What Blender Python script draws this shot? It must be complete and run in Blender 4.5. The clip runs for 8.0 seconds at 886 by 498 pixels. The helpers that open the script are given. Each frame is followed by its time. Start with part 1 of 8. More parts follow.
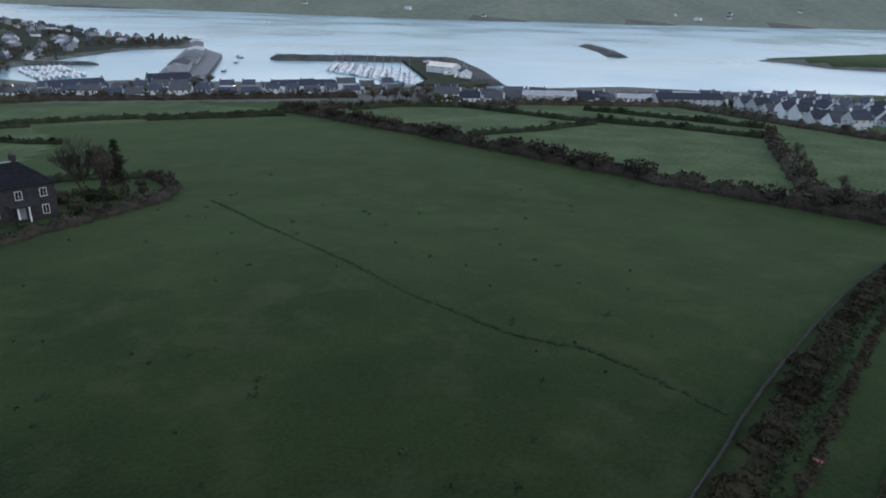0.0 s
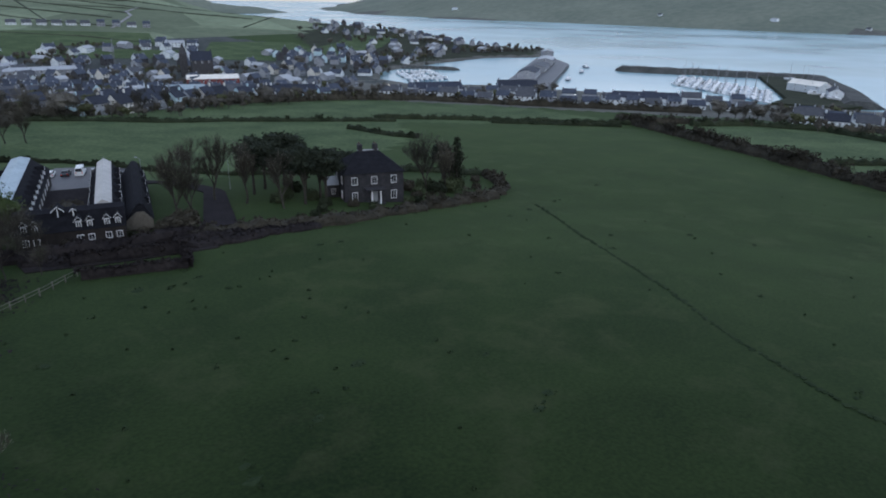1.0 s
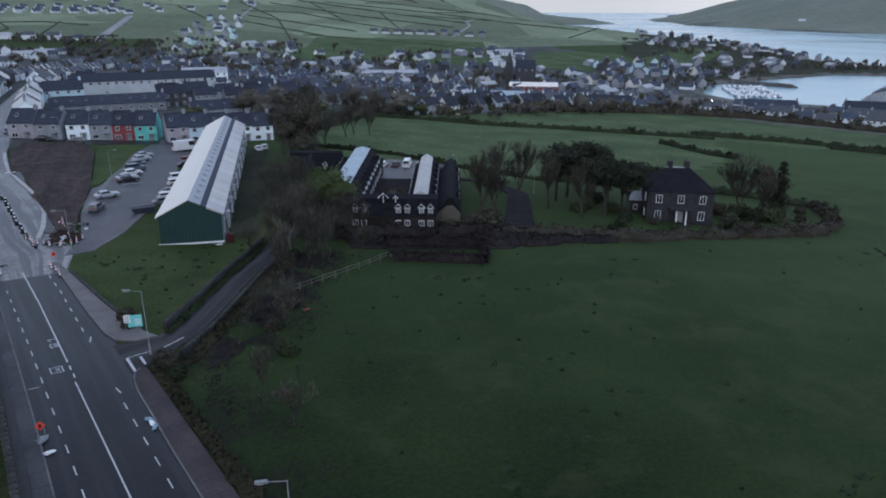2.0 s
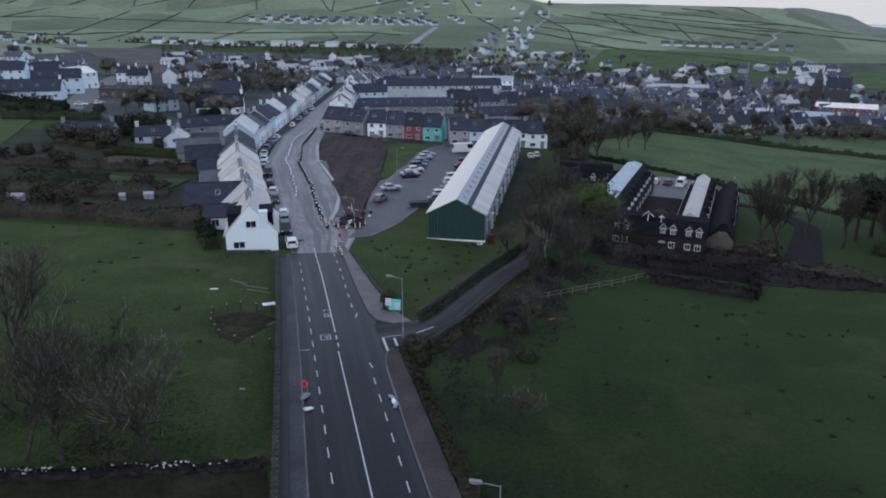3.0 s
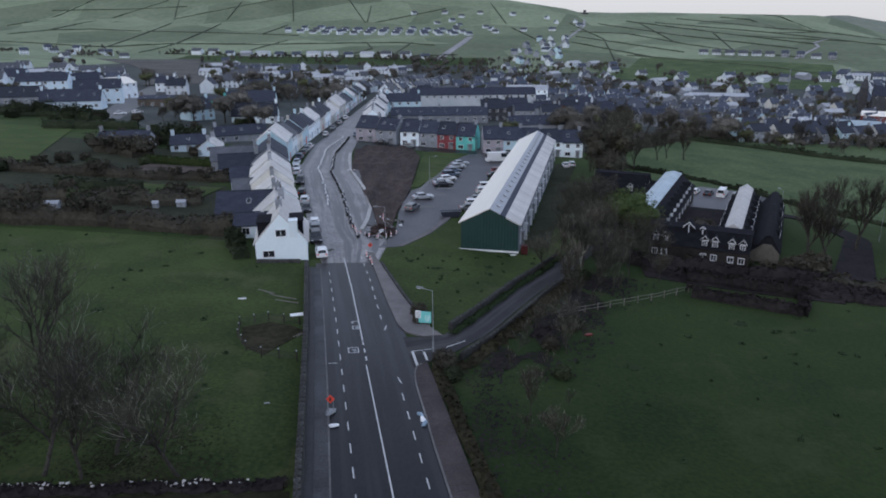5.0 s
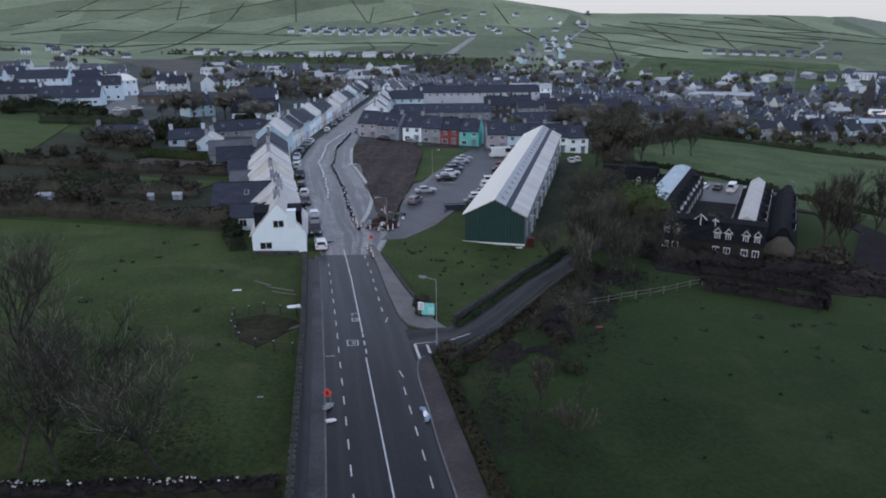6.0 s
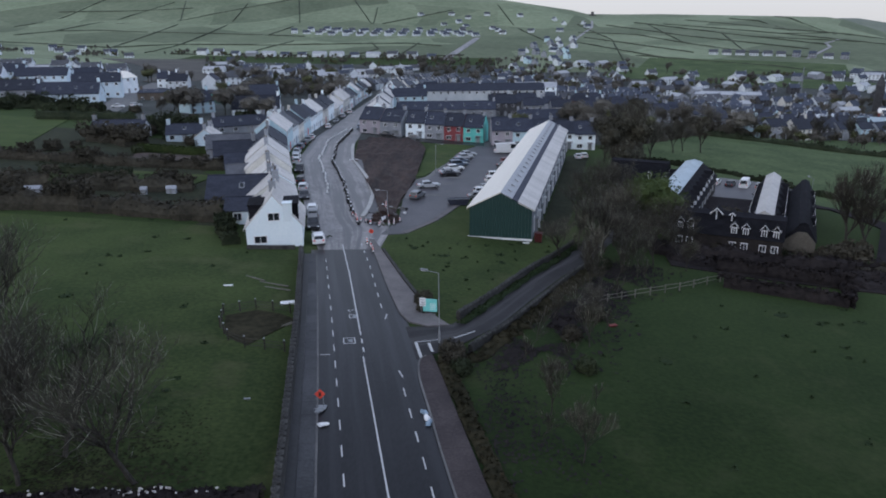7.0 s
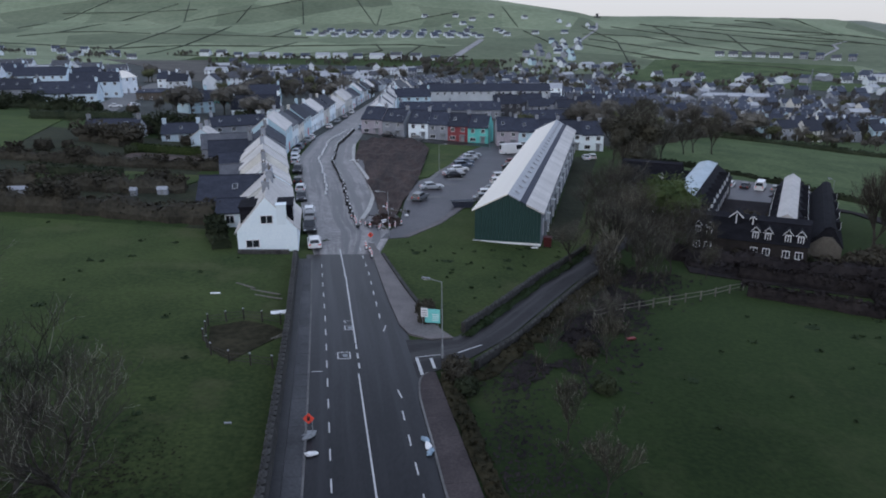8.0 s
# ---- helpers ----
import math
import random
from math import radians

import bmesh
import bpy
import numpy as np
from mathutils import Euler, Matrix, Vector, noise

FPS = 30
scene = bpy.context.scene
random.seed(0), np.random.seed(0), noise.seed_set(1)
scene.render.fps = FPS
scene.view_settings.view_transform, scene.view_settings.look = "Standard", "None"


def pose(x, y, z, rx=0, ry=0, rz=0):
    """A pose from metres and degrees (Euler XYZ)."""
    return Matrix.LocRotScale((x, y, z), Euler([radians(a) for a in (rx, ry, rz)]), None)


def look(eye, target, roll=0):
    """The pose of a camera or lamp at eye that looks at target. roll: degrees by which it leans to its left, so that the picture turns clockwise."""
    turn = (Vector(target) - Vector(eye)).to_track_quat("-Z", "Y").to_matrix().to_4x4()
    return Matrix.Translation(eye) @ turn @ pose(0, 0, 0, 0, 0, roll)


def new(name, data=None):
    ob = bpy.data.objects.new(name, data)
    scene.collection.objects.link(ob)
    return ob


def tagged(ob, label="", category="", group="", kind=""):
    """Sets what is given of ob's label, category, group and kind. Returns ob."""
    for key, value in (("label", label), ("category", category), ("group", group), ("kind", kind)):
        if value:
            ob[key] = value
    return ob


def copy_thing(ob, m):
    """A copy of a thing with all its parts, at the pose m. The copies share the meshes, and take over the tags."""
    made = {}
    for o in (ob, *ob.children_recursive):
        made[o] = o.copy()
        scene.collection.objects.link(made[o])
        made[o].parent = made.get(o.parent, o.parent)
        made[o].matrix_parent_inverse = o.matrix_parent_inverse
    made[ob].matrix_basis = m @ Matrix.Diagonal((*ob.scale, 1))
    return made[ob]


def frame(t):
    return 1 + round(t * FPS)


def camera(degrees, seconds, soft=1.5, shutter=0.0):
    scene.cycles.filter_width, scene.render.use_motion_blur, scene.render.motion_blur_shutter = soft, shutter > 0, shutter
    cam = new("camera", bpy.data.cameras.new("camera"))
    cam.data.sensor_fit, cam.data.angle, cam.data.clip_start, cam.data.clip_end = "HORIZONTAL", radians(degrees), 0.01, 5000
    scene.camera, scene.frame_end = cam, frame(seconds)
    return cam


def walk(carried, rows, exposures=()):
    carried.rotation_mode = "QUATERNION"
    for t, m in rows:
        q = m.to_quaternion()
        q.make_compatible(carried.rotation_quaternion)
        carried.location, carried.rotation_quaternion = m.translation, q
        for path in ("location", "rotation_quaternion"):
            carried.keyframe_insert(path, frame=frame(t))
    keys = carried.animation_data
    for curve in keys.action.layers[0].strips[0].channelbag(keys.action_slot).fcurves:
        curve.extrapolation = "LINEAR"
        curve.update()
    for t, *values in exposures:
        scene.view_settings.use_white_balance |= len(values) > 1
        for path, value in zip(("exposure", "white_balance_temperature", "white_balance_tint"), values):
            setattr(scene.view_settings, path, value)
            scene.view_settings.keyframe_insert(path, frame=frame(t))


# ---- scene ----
cam = camera(65.57, 8.0, soft=1.9)
PATH = [
    (0.00, pose(2.691, 9.820, 33.336, 69.268, -1.444, -75.471)),
    (0.50, pose(5.108, 10.229, 32.700, 69.424, -1.042, -62.229)),
    (1.00, pose(6.360, 11.404, 32.331, 69.670, -0.699, -48.151)),
    (1.50, pose(6.940, 11.979, 32.123, 69.951, -0.467, -34.826)),
    (2.00, pose(7.297, 12.611, 32.038, 70.305, -0.208, -22.750)),
    (2.20, pose(7.642, 12.920, 31.935, 70.489, -0.189, -17.851)),
    (2.50, pose(7.984, 13.187, 31.867, 70.761, -0.124, -10.306)),
    (2.75, pose(8.279, 13.252, 31.826, 70.975, -0.037, -4.454)),
    (3.00, pose(8.518, 13.240, 31.801, 71.168, 0.049, 0.023)),
    (3.30, pose(8.640, 13.213, 31.791, 71.362, 0.105, 2.291)),
    (3.50, pose(8.641, 13.182, 31.745, 71.474, 0.116, 2.352)),
    (4.00, pose(8.569, 13.526, 31.807, 71.555, 0.161, 2.483)),
    (4.50, pose(8.619, 14.552, 31.734, 71.793, 0.343, 2.636)),
    (6.00, pose(8.211, 18.782, 28.547, 72.155, 0.477, 2.952)),
    (6.50, pose(8.149, 20.761, 27.276, 72.254, 0.491, 3.128)),
    (7.00, pose(8.010, 22.981, 26.117, 72.327, 0.467, 3.268)),
    (7.50, pose(7.847, 25.595, 25.017, 72.444, 0.438, 3.412)),
    (8.00, pose(7.661, 28.471, 24.733, 72.528, 0.415, 3.584)),
]
BALANCE = [(0.0, 0.0, 6450, 6), (0.6, -0.03, 6300, 6), (1.2, -0.06, 6150, 7), (2.2, -0.07, 6050, 9), (3.3, 0.0, 6350, 10), (8.0, 0.0, 6400, 10)]
walk(cam, PATH, BALANCE)

# ---- light: a dim overcast evening, bright low sky over the sea ----
world = bpy.data.worlds.new("overcast_sky")
scene.world = world
world.use_nodes = True
wn = world.node_tree
wn.nodes.clear()
sky = wn.nodes.new("ShaderNodeTexSky")
sky.sky_type, sky.sun_disc = "NISHITA", False
sky.sun_elevation, sky.sun_rotation = radians(30), radians(215)
sky.air_density, sky.dust_density, sky.ozone_density = 1.0, 2.0, 2.0
glow = wn.nodes.new("ShaderNodeBackground")
glow.inputs["Strength"].default_value = 0.02
cloud = wn.nodes.new("ShaderNodeBackground")
cloud.inputs["Color"].default_value, cloud.inputs["Strength"].default_value = (0.77, 0.92, 1.13, 1), 0.74
both = wn.nodes.new("ShaderNodeAddShader")
wout = wn.nodes.new("ShaderNodeOutputWorld")
# the cloud is paler and less blue towards the horizon
way, axes, low, veil = (wn.nodes.new("ShaderNodeTexCoord"), wn.nodes.new("ShaderNodeSeparateXYZ"), wn.nodes.new("ShaderNodeMapRange"), wn.nodes.new("ShaderNodeMix"))
low.inputs["From Min"].default_value, low.inputs["From Max"].default_value = 0.0, 0.3
veil.data_type = "RGBA"
veil.inputs["A"].default_value, veil.inputs["B"].default_value = (0.92, 0.905, 0.925, 1), (0.765, 0.905, 1.23, 1)
wn.links.new(way.outputs["Generated"], axes.inputs[0])
sea_side = wn.nodes.new("ShaderNodeMapRange")
sea_side.interpolation_type = "SMOOTHSTEP"
sea_side.inputs["From Min"].default_value, sea_side.inputs["From Max"].default_value = 0.55, 1.0
sea_side.inputs["To Min"].default_value, sea_side.inputs["To Max"].default_value = 0.72, 1.3
wn.links.new(axes.outputs["X"], sea_side.inputs["Value"])
wn.links.new(sea_side.outputs[0], cloud.inputs["Strength"])
wn.links.new(axes.outputs["Z"], low.inputs["Value"])
wn.links.new(low.outputs[0], veil.inputs["Factor"])
wn.links.new(veil.outputs["Result"], cloud.inputs["Color"])
wn.links.new(sky.outputs[0], glow.inputs["Color"])
wn.links.new(glow.outputs[0], both.inputs[0])
wn.links.new(cloud.outputs[0], both.inputs[1])
wn.links.new(both.outputs[0], wout.inputs["Surface"])
sun = new("sun", bpy.data.lights.new("sun", "SUN"))
sun.data.energy, sun.data.angle, sun.data.color = 0.7, radians(60), (1.0, 0.98, 0.96)
sun.matrix_world = look((0, 0, 300), (143, 205, 156))
scene.view_settings.exposure = 0.0

# ---- materials ----
def material(name, dark, light, scale=1.0, fine=12.0, rough=0.85, bump=0.3, metal=0.0, vary=0.0, stretch=(1, 1, 1), spec=0.3):
    """Two scales of noise between two colours, a fine relief, and a little change from object to object."""
    m = bpy.data.materials.new(name)
    m.use_nodes = True
    nt = m.node_tree
    b = nt.nodes["Principled BSDF"]
    tc, mp = nt.nodes.new("ShaderNodeTexCoord"), nt.nodes.new("ShaderNodeMapping")
    mp.inputs["Scale"].default_value = stretch
    nt.links.new(tc.outputs["Object"], mp.inputs["Vector"])
    n1, n2 = nt.nodes.new("ShaderNodeTexNoise"), nt.nodes.new("ShaderNodeTexNoise")
    n1.inputs["Scale"].default_value, n1.inputs["Detail"].default_value = scale, 5
    n2.inputs["Scale"].default_value, n2.inputs["Detail"].default_value = fine, 4
    for n in (n1, n2):
        nt.links.new(mp.outputs[0], n.inputs["Vector"])
    add = nt.nodes.new("ShaderNodeMath")
    add.operation = "ADD"
    nt.links.new(n1.outputs["Fac"], add.inputs[0])
    nt.links.new(n2.outputs["Fac"], add.inputs[1])
    ramp = nt.nodes.new("ShaderNodeMapRange")
    ramp.inputs["From Min"].default_value, ramp.inputs["From Max"].default_value = 0.7, 1.3
    nt.links.new(add.outputs[0], ramp.inputs["Value"])
    mix = nt.nodes.new("ShaderNodeMix")
    mix.data_type = "RGBA"
    mix.inputs["A"].default_value, mix.inputs["B"].default_value = (*dark, 1), (*light, 1)
    nt.links.new(ramp.outputs[0], mix.inputs["Factor"])
    last = mix.outputs["Result"]
    if vary:
        info, rng, hs = nt.nodes.new("ShaderNodeObjectInfo"), nt.nodes.new("ShaderNodeMapRange"), nt.nodes.new("ShaderNodeHueSaturation")
        rng.inputs["To Min"].default_value, rng.inputs["To Max"].default_value = 1 - vary, 1 + vary
        nt.links.new(info.outputs["Random"], rng.inputs["Value"])
        nt.links.new(rng.outputs[0], hs.inputs["Value"])
        nt.links.new(last, hs.inputs["Color"])
        last = hs.outputs["Color"]
    nt.links.new(last, b.inputs["Base Color"])
    b.inputs["Roughness"].default_value, b.inputs["Metallic"].default_value = rough, metal
    b.inputs["Specular IOR Level"].default_value = spec
    if bump:
        bp = nt.nodes.new("ShaderNodeBump")
        bp.inputs["Strength"].default_value, bp.inputs["Distance"].default_value = bump, 0.05
        nt.links.new(n2.outputs["Fac"], bp.inputs["Height"])
        nt.links.new(bp.outputs[0], b.inputs["Normal"])
    return m


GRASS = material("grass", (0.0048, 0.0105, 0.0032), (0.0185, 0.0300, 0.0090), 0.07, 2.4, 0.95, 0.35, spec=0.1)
VERGE = material("rough_grass", (0.0105, 0.0185, 0.0060), (0.041, 0.054, 0.0175), 0.12, 2.6, 0.95, 0.5, spec=0.1)


def patchy(m, tint, scale, lo, hi):
    """Worn, yellowed patches over a grass."""
    nt = m.node_tree
    b = nt.nodes["Principled BSDF"]
    old = b.inputs["Base Color"].links[0].from_socket
    tc, n, r, mix = nt.nodes.new("ShaderNodeTexCoord"), nt.nodes.new("ShaderNodeTexNoise"), nt.nodes.new("ShaderNodeMapRange"), nt.nodes.new("ShaderNodeMix")
    n.inputs["Scale"].default_value, n.inputs["Detail"].default_value, n.inputs["Roughness"].default_value = scale, 8, 0.65
    r.inputs["From Min"].default_value, r.inputs["From Max"].default_value = lo, hi
    mix.data_type = "RGBA"
    mix.inputs["B"].default_value = (*tint, 1)
    nt.links.new(tc.outputs["Object"], n.inputs["Vector"])
    nt.links.new(n.outputs["Fac"], r.inputs["Value"])
    nt.links.new(r.outputs[0], mix.inputs["Factor"])
    nt.links.new(old, mix.inputs["A"])
    nt.links.new(mix.outputs["Result"], b.inputs["Base Color"])


patchy(GRASS, (0.036, 0.041, 0.018), 0.11, 0.52, 0.82)
patchy(VERGE, (0.062, 0.060, 0.030), 0.11, 0.55, 0.78)
for soft in (GRASS, VERGE):
    soft.node_tree.nodes["Principled BSDF"].inputs["Sheen Weight"].default_value = 0.15
    soft.node_tree.nodes["Principled BSDF"].inputs["Sheen Roughness"].default_value = 0.45
    soft.node_tree.nodes["Principled BSDF"].inputs["Sheen Tint"].default_value = (0.34, 0.52, 0.20, 1)
# brighter copy of the grass: light caught on farther fields is in the colour
PADDOCK = material("lit_pasture", (0.036, 0.058, 0.024), (0.092, 0.124, 0.056), 0.06, 0.8, 0.95, 0.5, spec=0.1)
DEADGRASS = material("dead_grass", (0.016, 0.016, 0.010), (0.044, 0.039, 0.024), 0.2, 1.6, 0.95, 0.5, spec=0.05)
SCRUB = material("scrub_ground", (0.020, 0.024, 0.016), (0.046, 0.050, 0.030), 0.12, 1.2, 0.95, 0.8, spec=0.1)
SHORE = material("shore", (0.06, 0.06, 0.05), (0.13, 0.125, 0.11), 0.05, 0.6, 0.9, 0.5)
TOWNSOIL = material("town_ground", (0.020, 0.024, 0.022), (0.058, 0.064, 0.058), 0.05, 0.35, 0.9, 0.4)
ASPHALT = material("asphalt", (0.0058, 0.0058, 0.007), (0.0165, 0.016, 0.0185), 0.22, 5.0, 0.36, 0.10, spec=0.18, stretch=(1.0, 0.35, 1))
DUSTY = material("dusty_asphalt", (0.060, 0.057, 0.062), (0.27, 0.25, 0.245), 0.16, 1.8, 0.5, 0.4, spec=0.55, stretch=(1.2, 0.3, 1))
CONCRETE = material("concrete", (0.10, 0.10, 0.10), (0.19, 0.185, 0.18), 0.8, 9.0, 0.85, 0.3, vary=0.12)
DARKPAVE = material("shaded_pavement", (0.021, 0.0215, 0.024), (0.056, 0.056, 0.060), 0.4, 5.0, 0.6, 0.3, vary=0.18)
PINKPAVE = material("pinkish_pavement", (0.024, 0.019, 0.020), (0.064, 0.051, 0.051), 0.35, 6.0, 0.85, 0.3, vary=0.1)
TANPAVE = material("pale_pavement", (0.10, 0.092, 0.092), (0.17, 0.155, 0.152), 0.5, 6.0, 0.85, 0.3)
LITTER = material("leaf_litter", (0.013, 0.0135, 0.008), (0.032, 0.031, 0.018), 0.3, 2.0, 0.95, 0.8, spec=0.05)
DARKBRICK = material("dark_brown_brick", (0.012, 0.010, 0.0095), (0.036, 0.030, 0.028), 0.8, 6.0, 0.9, 0.5)
LINE = material("road_paint", (0.34, 0.34, 0.34), (0.56, 0.56, 0.55), 3.0, 14.0, 0.7, 0.1)
EARTH = material("dug_earth", (0.022, 0.017, 0.015), (0.095, 0.072, 0.060), 0.35, 1.1, 0.95, 1.0)
RUTTED = material("rutted_earth", (0.009, 0.0052, 0.0045), (0.062, 0.040, 0.034), 0.22, 1.6, 0.9, 1.0, stretch=(1.8, 0.22, 1))
YARDTAR = material("dusty_tarmac", (0.026, 0.025, 0.029), (0.076, 0.070, 0.077), 0.16, 2.2, 0.5, 0.2, spec=0.4)
NEWCONCRETE = material("new_concrete", (0.30, 0.29, 0.28), (0.46, 0.45, 0.43), 0.6, 6.0, 0.8, 0.3)
SHADETAR = material("shaded_tarmac", (0.011, 0.011, 0.012), (0.029, 0.028, 0.030), 0.5, 4.0, 0.5, 0.2, spec=0.3)
KERBSTONE = material("kerb_stone", (0.085, 0.083, 0.084), (0.16, 0.155, 0.15), 0.6, 6.0, 0.8, 0.3, vary=0.2)
MUDTAR = material("muddy_tarmac", (0.013, 0.011, 0.013), (0.030, 0.026, 0.028), 0.2, 2.0, 0.95, 0.4, spec=0.08)
BRACKEN = material("dead_bracken", (0.012, 0.0105, 0.0115), (0.034, 0.029, 0.028), 0.25, 1.6, 0.95, 0.8, spec=0.05)
STONE = material("field_stone", (0.018, 0.018, 0.018), (0.066, 0.064, 0.060), 1.4, 6.0, 0.92, 0.9, vary=0.25)
GREYSTONE = material("grey_stonework", (0.034, 0.034, 0.040), (0.085, 0.083, 0.086), 0.9, 5.0, 0.9, 0.8)
DARKSTONE = material("dark_stonework", (0.018, 0.018, 0.022), (0.048, 0.046, 0.050), 0.9, 5.0, 0.9, 0.8)
ROCK = material("dark_rock", (0.030, 0.032, 0.030), (0.085, 0.085, 0.078), 0.10, 0.7, 0.9, 1.0)
SLATE = material("slate", (0.012, 0.015, 0.026), (0.034, 0.039, 0.058), 0.7, 4.0, 0.7, 0.4, vary=0.3, stretch=(1, 1, 3), spec=0.3)
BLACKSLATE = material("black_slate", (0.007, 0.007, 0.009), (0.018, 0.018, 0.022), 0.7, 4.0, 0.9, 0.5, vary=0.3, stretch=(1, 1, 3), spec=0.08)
# slate of the far town, with the blue haze put into its colour
FARSLATE = material("hazy_slate", (0.026, 0.032, 0.050), (0.068, 0.080, 0.110), 0.5, 3.0, 0.7, 0.3, vary=0.3)
TILE = material("fibre_slate", (0.04, 0.043, 0.052), (0.085, 0.088, 0.10), 0.6, 4.0, 0.6, 0.4, vary=0.3)
PALEROOF = material("pale_roof", (0.40, 0.38, 0.36), (0.60, 0.57, 0.54), 0.35, 3.0, 0.6, 0.2, vary=0.12)
METALROOF = material("pale_metal_roof", (0.66, 0.61, 0.54), (0.89, 0.84, 0.75), 0.2, 2.0, 0.45, 0.1)
GREYMETAL = material("grey_metal_roof", (0.26, 0.27, 0.29), (0.40, 0.41, 0.43), 0.25, 2.0, 0.45, 0.1)
BLUEMETAL = material("bluish_metal_roof", (0.24, 0.30, 0.34), (0.40, 0.47, 0.51), 0.3, 2.0, 0.4, 0.1)
# off-white with some blue of the town haze put in
OFFWHITE = material("off_white_render", (0.50, 0.54, 0.57), (0.72, 0.75, 0.77), 0.3, 3.0, 0.88, 0.2, vary=0.35)
WHITEWALL = material("white_render", (0.76, 0.84, 0.88), (0.87, 0.93, 0.95), 0.35, 3.5, 0.85, 0.2, vary=0.12)
CREAMWALL = material("cream_render", (0.52, 0.50, 0.45), (0.68, 0.66, 0.61), 0.35, 3.5, 0.85, 0.2, vary=0.15)
# grey tinted slightly blue, again for the haze over the town
GREYWALL = material("grey_render", (0.19, 0.20, 0.225), (0.34, 0.355, 0.38), 0.35, 3.5, 0.85, 0.2, vary=0.25)
PINKGREY = material("mauve_grey_render", (0.30, 0.27, 0.30), (0.42, 0.38, 0.41), 0.35, 3.5, 0.85, 0.2)
REDWALL = material("red_render", (0.19, 0.045, 0.05), (0.27, 0.065, 0.07), 0.35, 3.5, 0.85, 0.2)
TEALWALL = material("turquoise_render", (0.10, 0.42, 0.38), (0.16, 0.56, 0.50), 0.35, 3.5, 0.85, 0.2)
# white walls of the left estate, with their blue shade painted in
SHADEDWHITE = material("shaded_white_render", (0.46, 0.55, 0.62), (0.60, 0.70, 0.76), 0.35, 3.5, 0.85, 0.2, vary=0.15)
BLUEWALL = material("pale_blue_render", (0.42, 0.56, 0.62), (0.56, 0.70, 0.75), 0.35, 3.5, 0.85, 0.2)
GREENCLAD = material("dark_green_cladding", (0.012, 0.038, 0.034), (0.022, 0.056, 0.050), 0.3, 2.5, 0.6, 0.1)
TANBRICK = material("tan_brick", (0.075, 0.067, 0.056), (0.14, 0.126, 0.105), 0.8, 6.0, 0.9, 0.5)
BRICK = material("brown_brick", (0.07, 0.058, 0.048), (0.15, 0.125, 0.10), 0.8, 6.0, 0.9, 0.5)
WHITEPAINT = material("white_paint", (0.70, 0.70, 0.70), (0.82, 0.82, 0.82), 0.8, 6.0, 0.6, 0.1)
GREYPAINT = material("grey_paint", (0.20, 0.21, 0.22), (0.30, 0.31, 0.32), 0.8, 6.0, 0.55, 0.1)
GLASS = material("window_glass", (0.012, 0.014, 0.018), (0.025, 0.028, 0.034), 0.5, 2.0, 0.08, 0.0, spec=0.6)
LICHEN = material("lichened_twigs", (0.13, 0.13, 0.10), (0.24, 0.235, 0.19), 1.5, 6.0, 0.95, 0.0, vary=0.2)
IVY = material("ivy_and_twigs", (0.036, 0.036, 0.027), (0.086, 0.079, 0.058), 0.35, 2.5, 0.9, 0.0, vary=0.25, spec=0.1)
# hedges on the hill, painted lighter to hold the haze of distance
HILLHEDGE = material("hazy_hill_hedge", (0.034, 0.040, 0.030), (0.072, 0.080, 0.058), 0.05, 0.5, 0.95, 0.3, vary=0.3, spec=0.1)
# far trees and scrub: lightened base colour carries the haze before them
FARSCRUB = material("hazy_far_scrub", (0.072, 0.068, 0.060), (0.145, 0.134, 0.116), 0.06, 0.6, 0.95, 0.0, vary=0.3, spec=0.1)
BARK = material("bark", (0.020, 0.018, 0.015), (0.062, 0.056, 0.046), 1.5, 8.0, 0.95, 0.8, vary=0.2)
TWIG = material("twigs", (0.024, 0.022, 0.017), (0.060, 0.054, 0.042), 0.5, 3.0, 0.95, 0.0, vary=0.25)
RUSSETTWIG = material("reddish_twigs", (0.026, 0.020, 0.017), (0.066, 0.048, 0.040), 0.5, 3.0, 0.95, 0.0, vary=0.25)
SITESOIL = material("bare_site_soil", (0.040, 0.038, 0.034), (0.105, 0.096, 0.084), 0.03, 0.35, 0.95, 0.4)
LEAF = material("dull_leaves", (0.026, 0.036, 0.018), (0.062, 0.074, 0.036), 0.35, 2.5, 0.8, 0.0, vary=0.25, spec=0.15)
SPRING = material("spring_leaves", (0.026, 0.042, 0.014), (0.066, 0.086, 0.030), 0.35, 2.5, 0.8, 0.0, vary=0.15, spec=0.15)
NEEDLE = material("pine_needles", (0.013, 0.017, 0.012), (0.034, 0.040, 0.026), 0.35, 2.5, 0.85, 0.0, vary=0.2, spec=0.1)
RUSSET = material("russet_leaves", (0.045, 0.024, 0.018), (0.095, 0.050, 0.038), 0.3, 2.0, 0.85, 0.0, vary=0.2, spec=0.1)
OLIVE = material("olive_spring_leaves", (0.062, 0.068, 0.034), (0.125, 0.130, 0.070), 0.35, 2.5, 0.85, 0.0, vary=0.2, spec=0.1)
HEDGE = material("hedge_leaves", (0.013, 0.018, 0.010), (0.036, 0.043, 0.024), 0.22, 1.6, 0.9, 0.3, vary=0.25, spec=0.1)
BROWNHEDGE = material("winter_hedge", (0.025, 0.0235, 0.018), (0.072, 0.064, 0.048), 0.22, 1.6, 0.9, 0.3, vary=0.25, spec=0.1)
TUSSOCK = material("dark_tussock", (0.014, 0.024, 0.010), (0.030, 0.044, 0.020), 0.5, 3.0, 0.95, 0.0, spec=0.1)
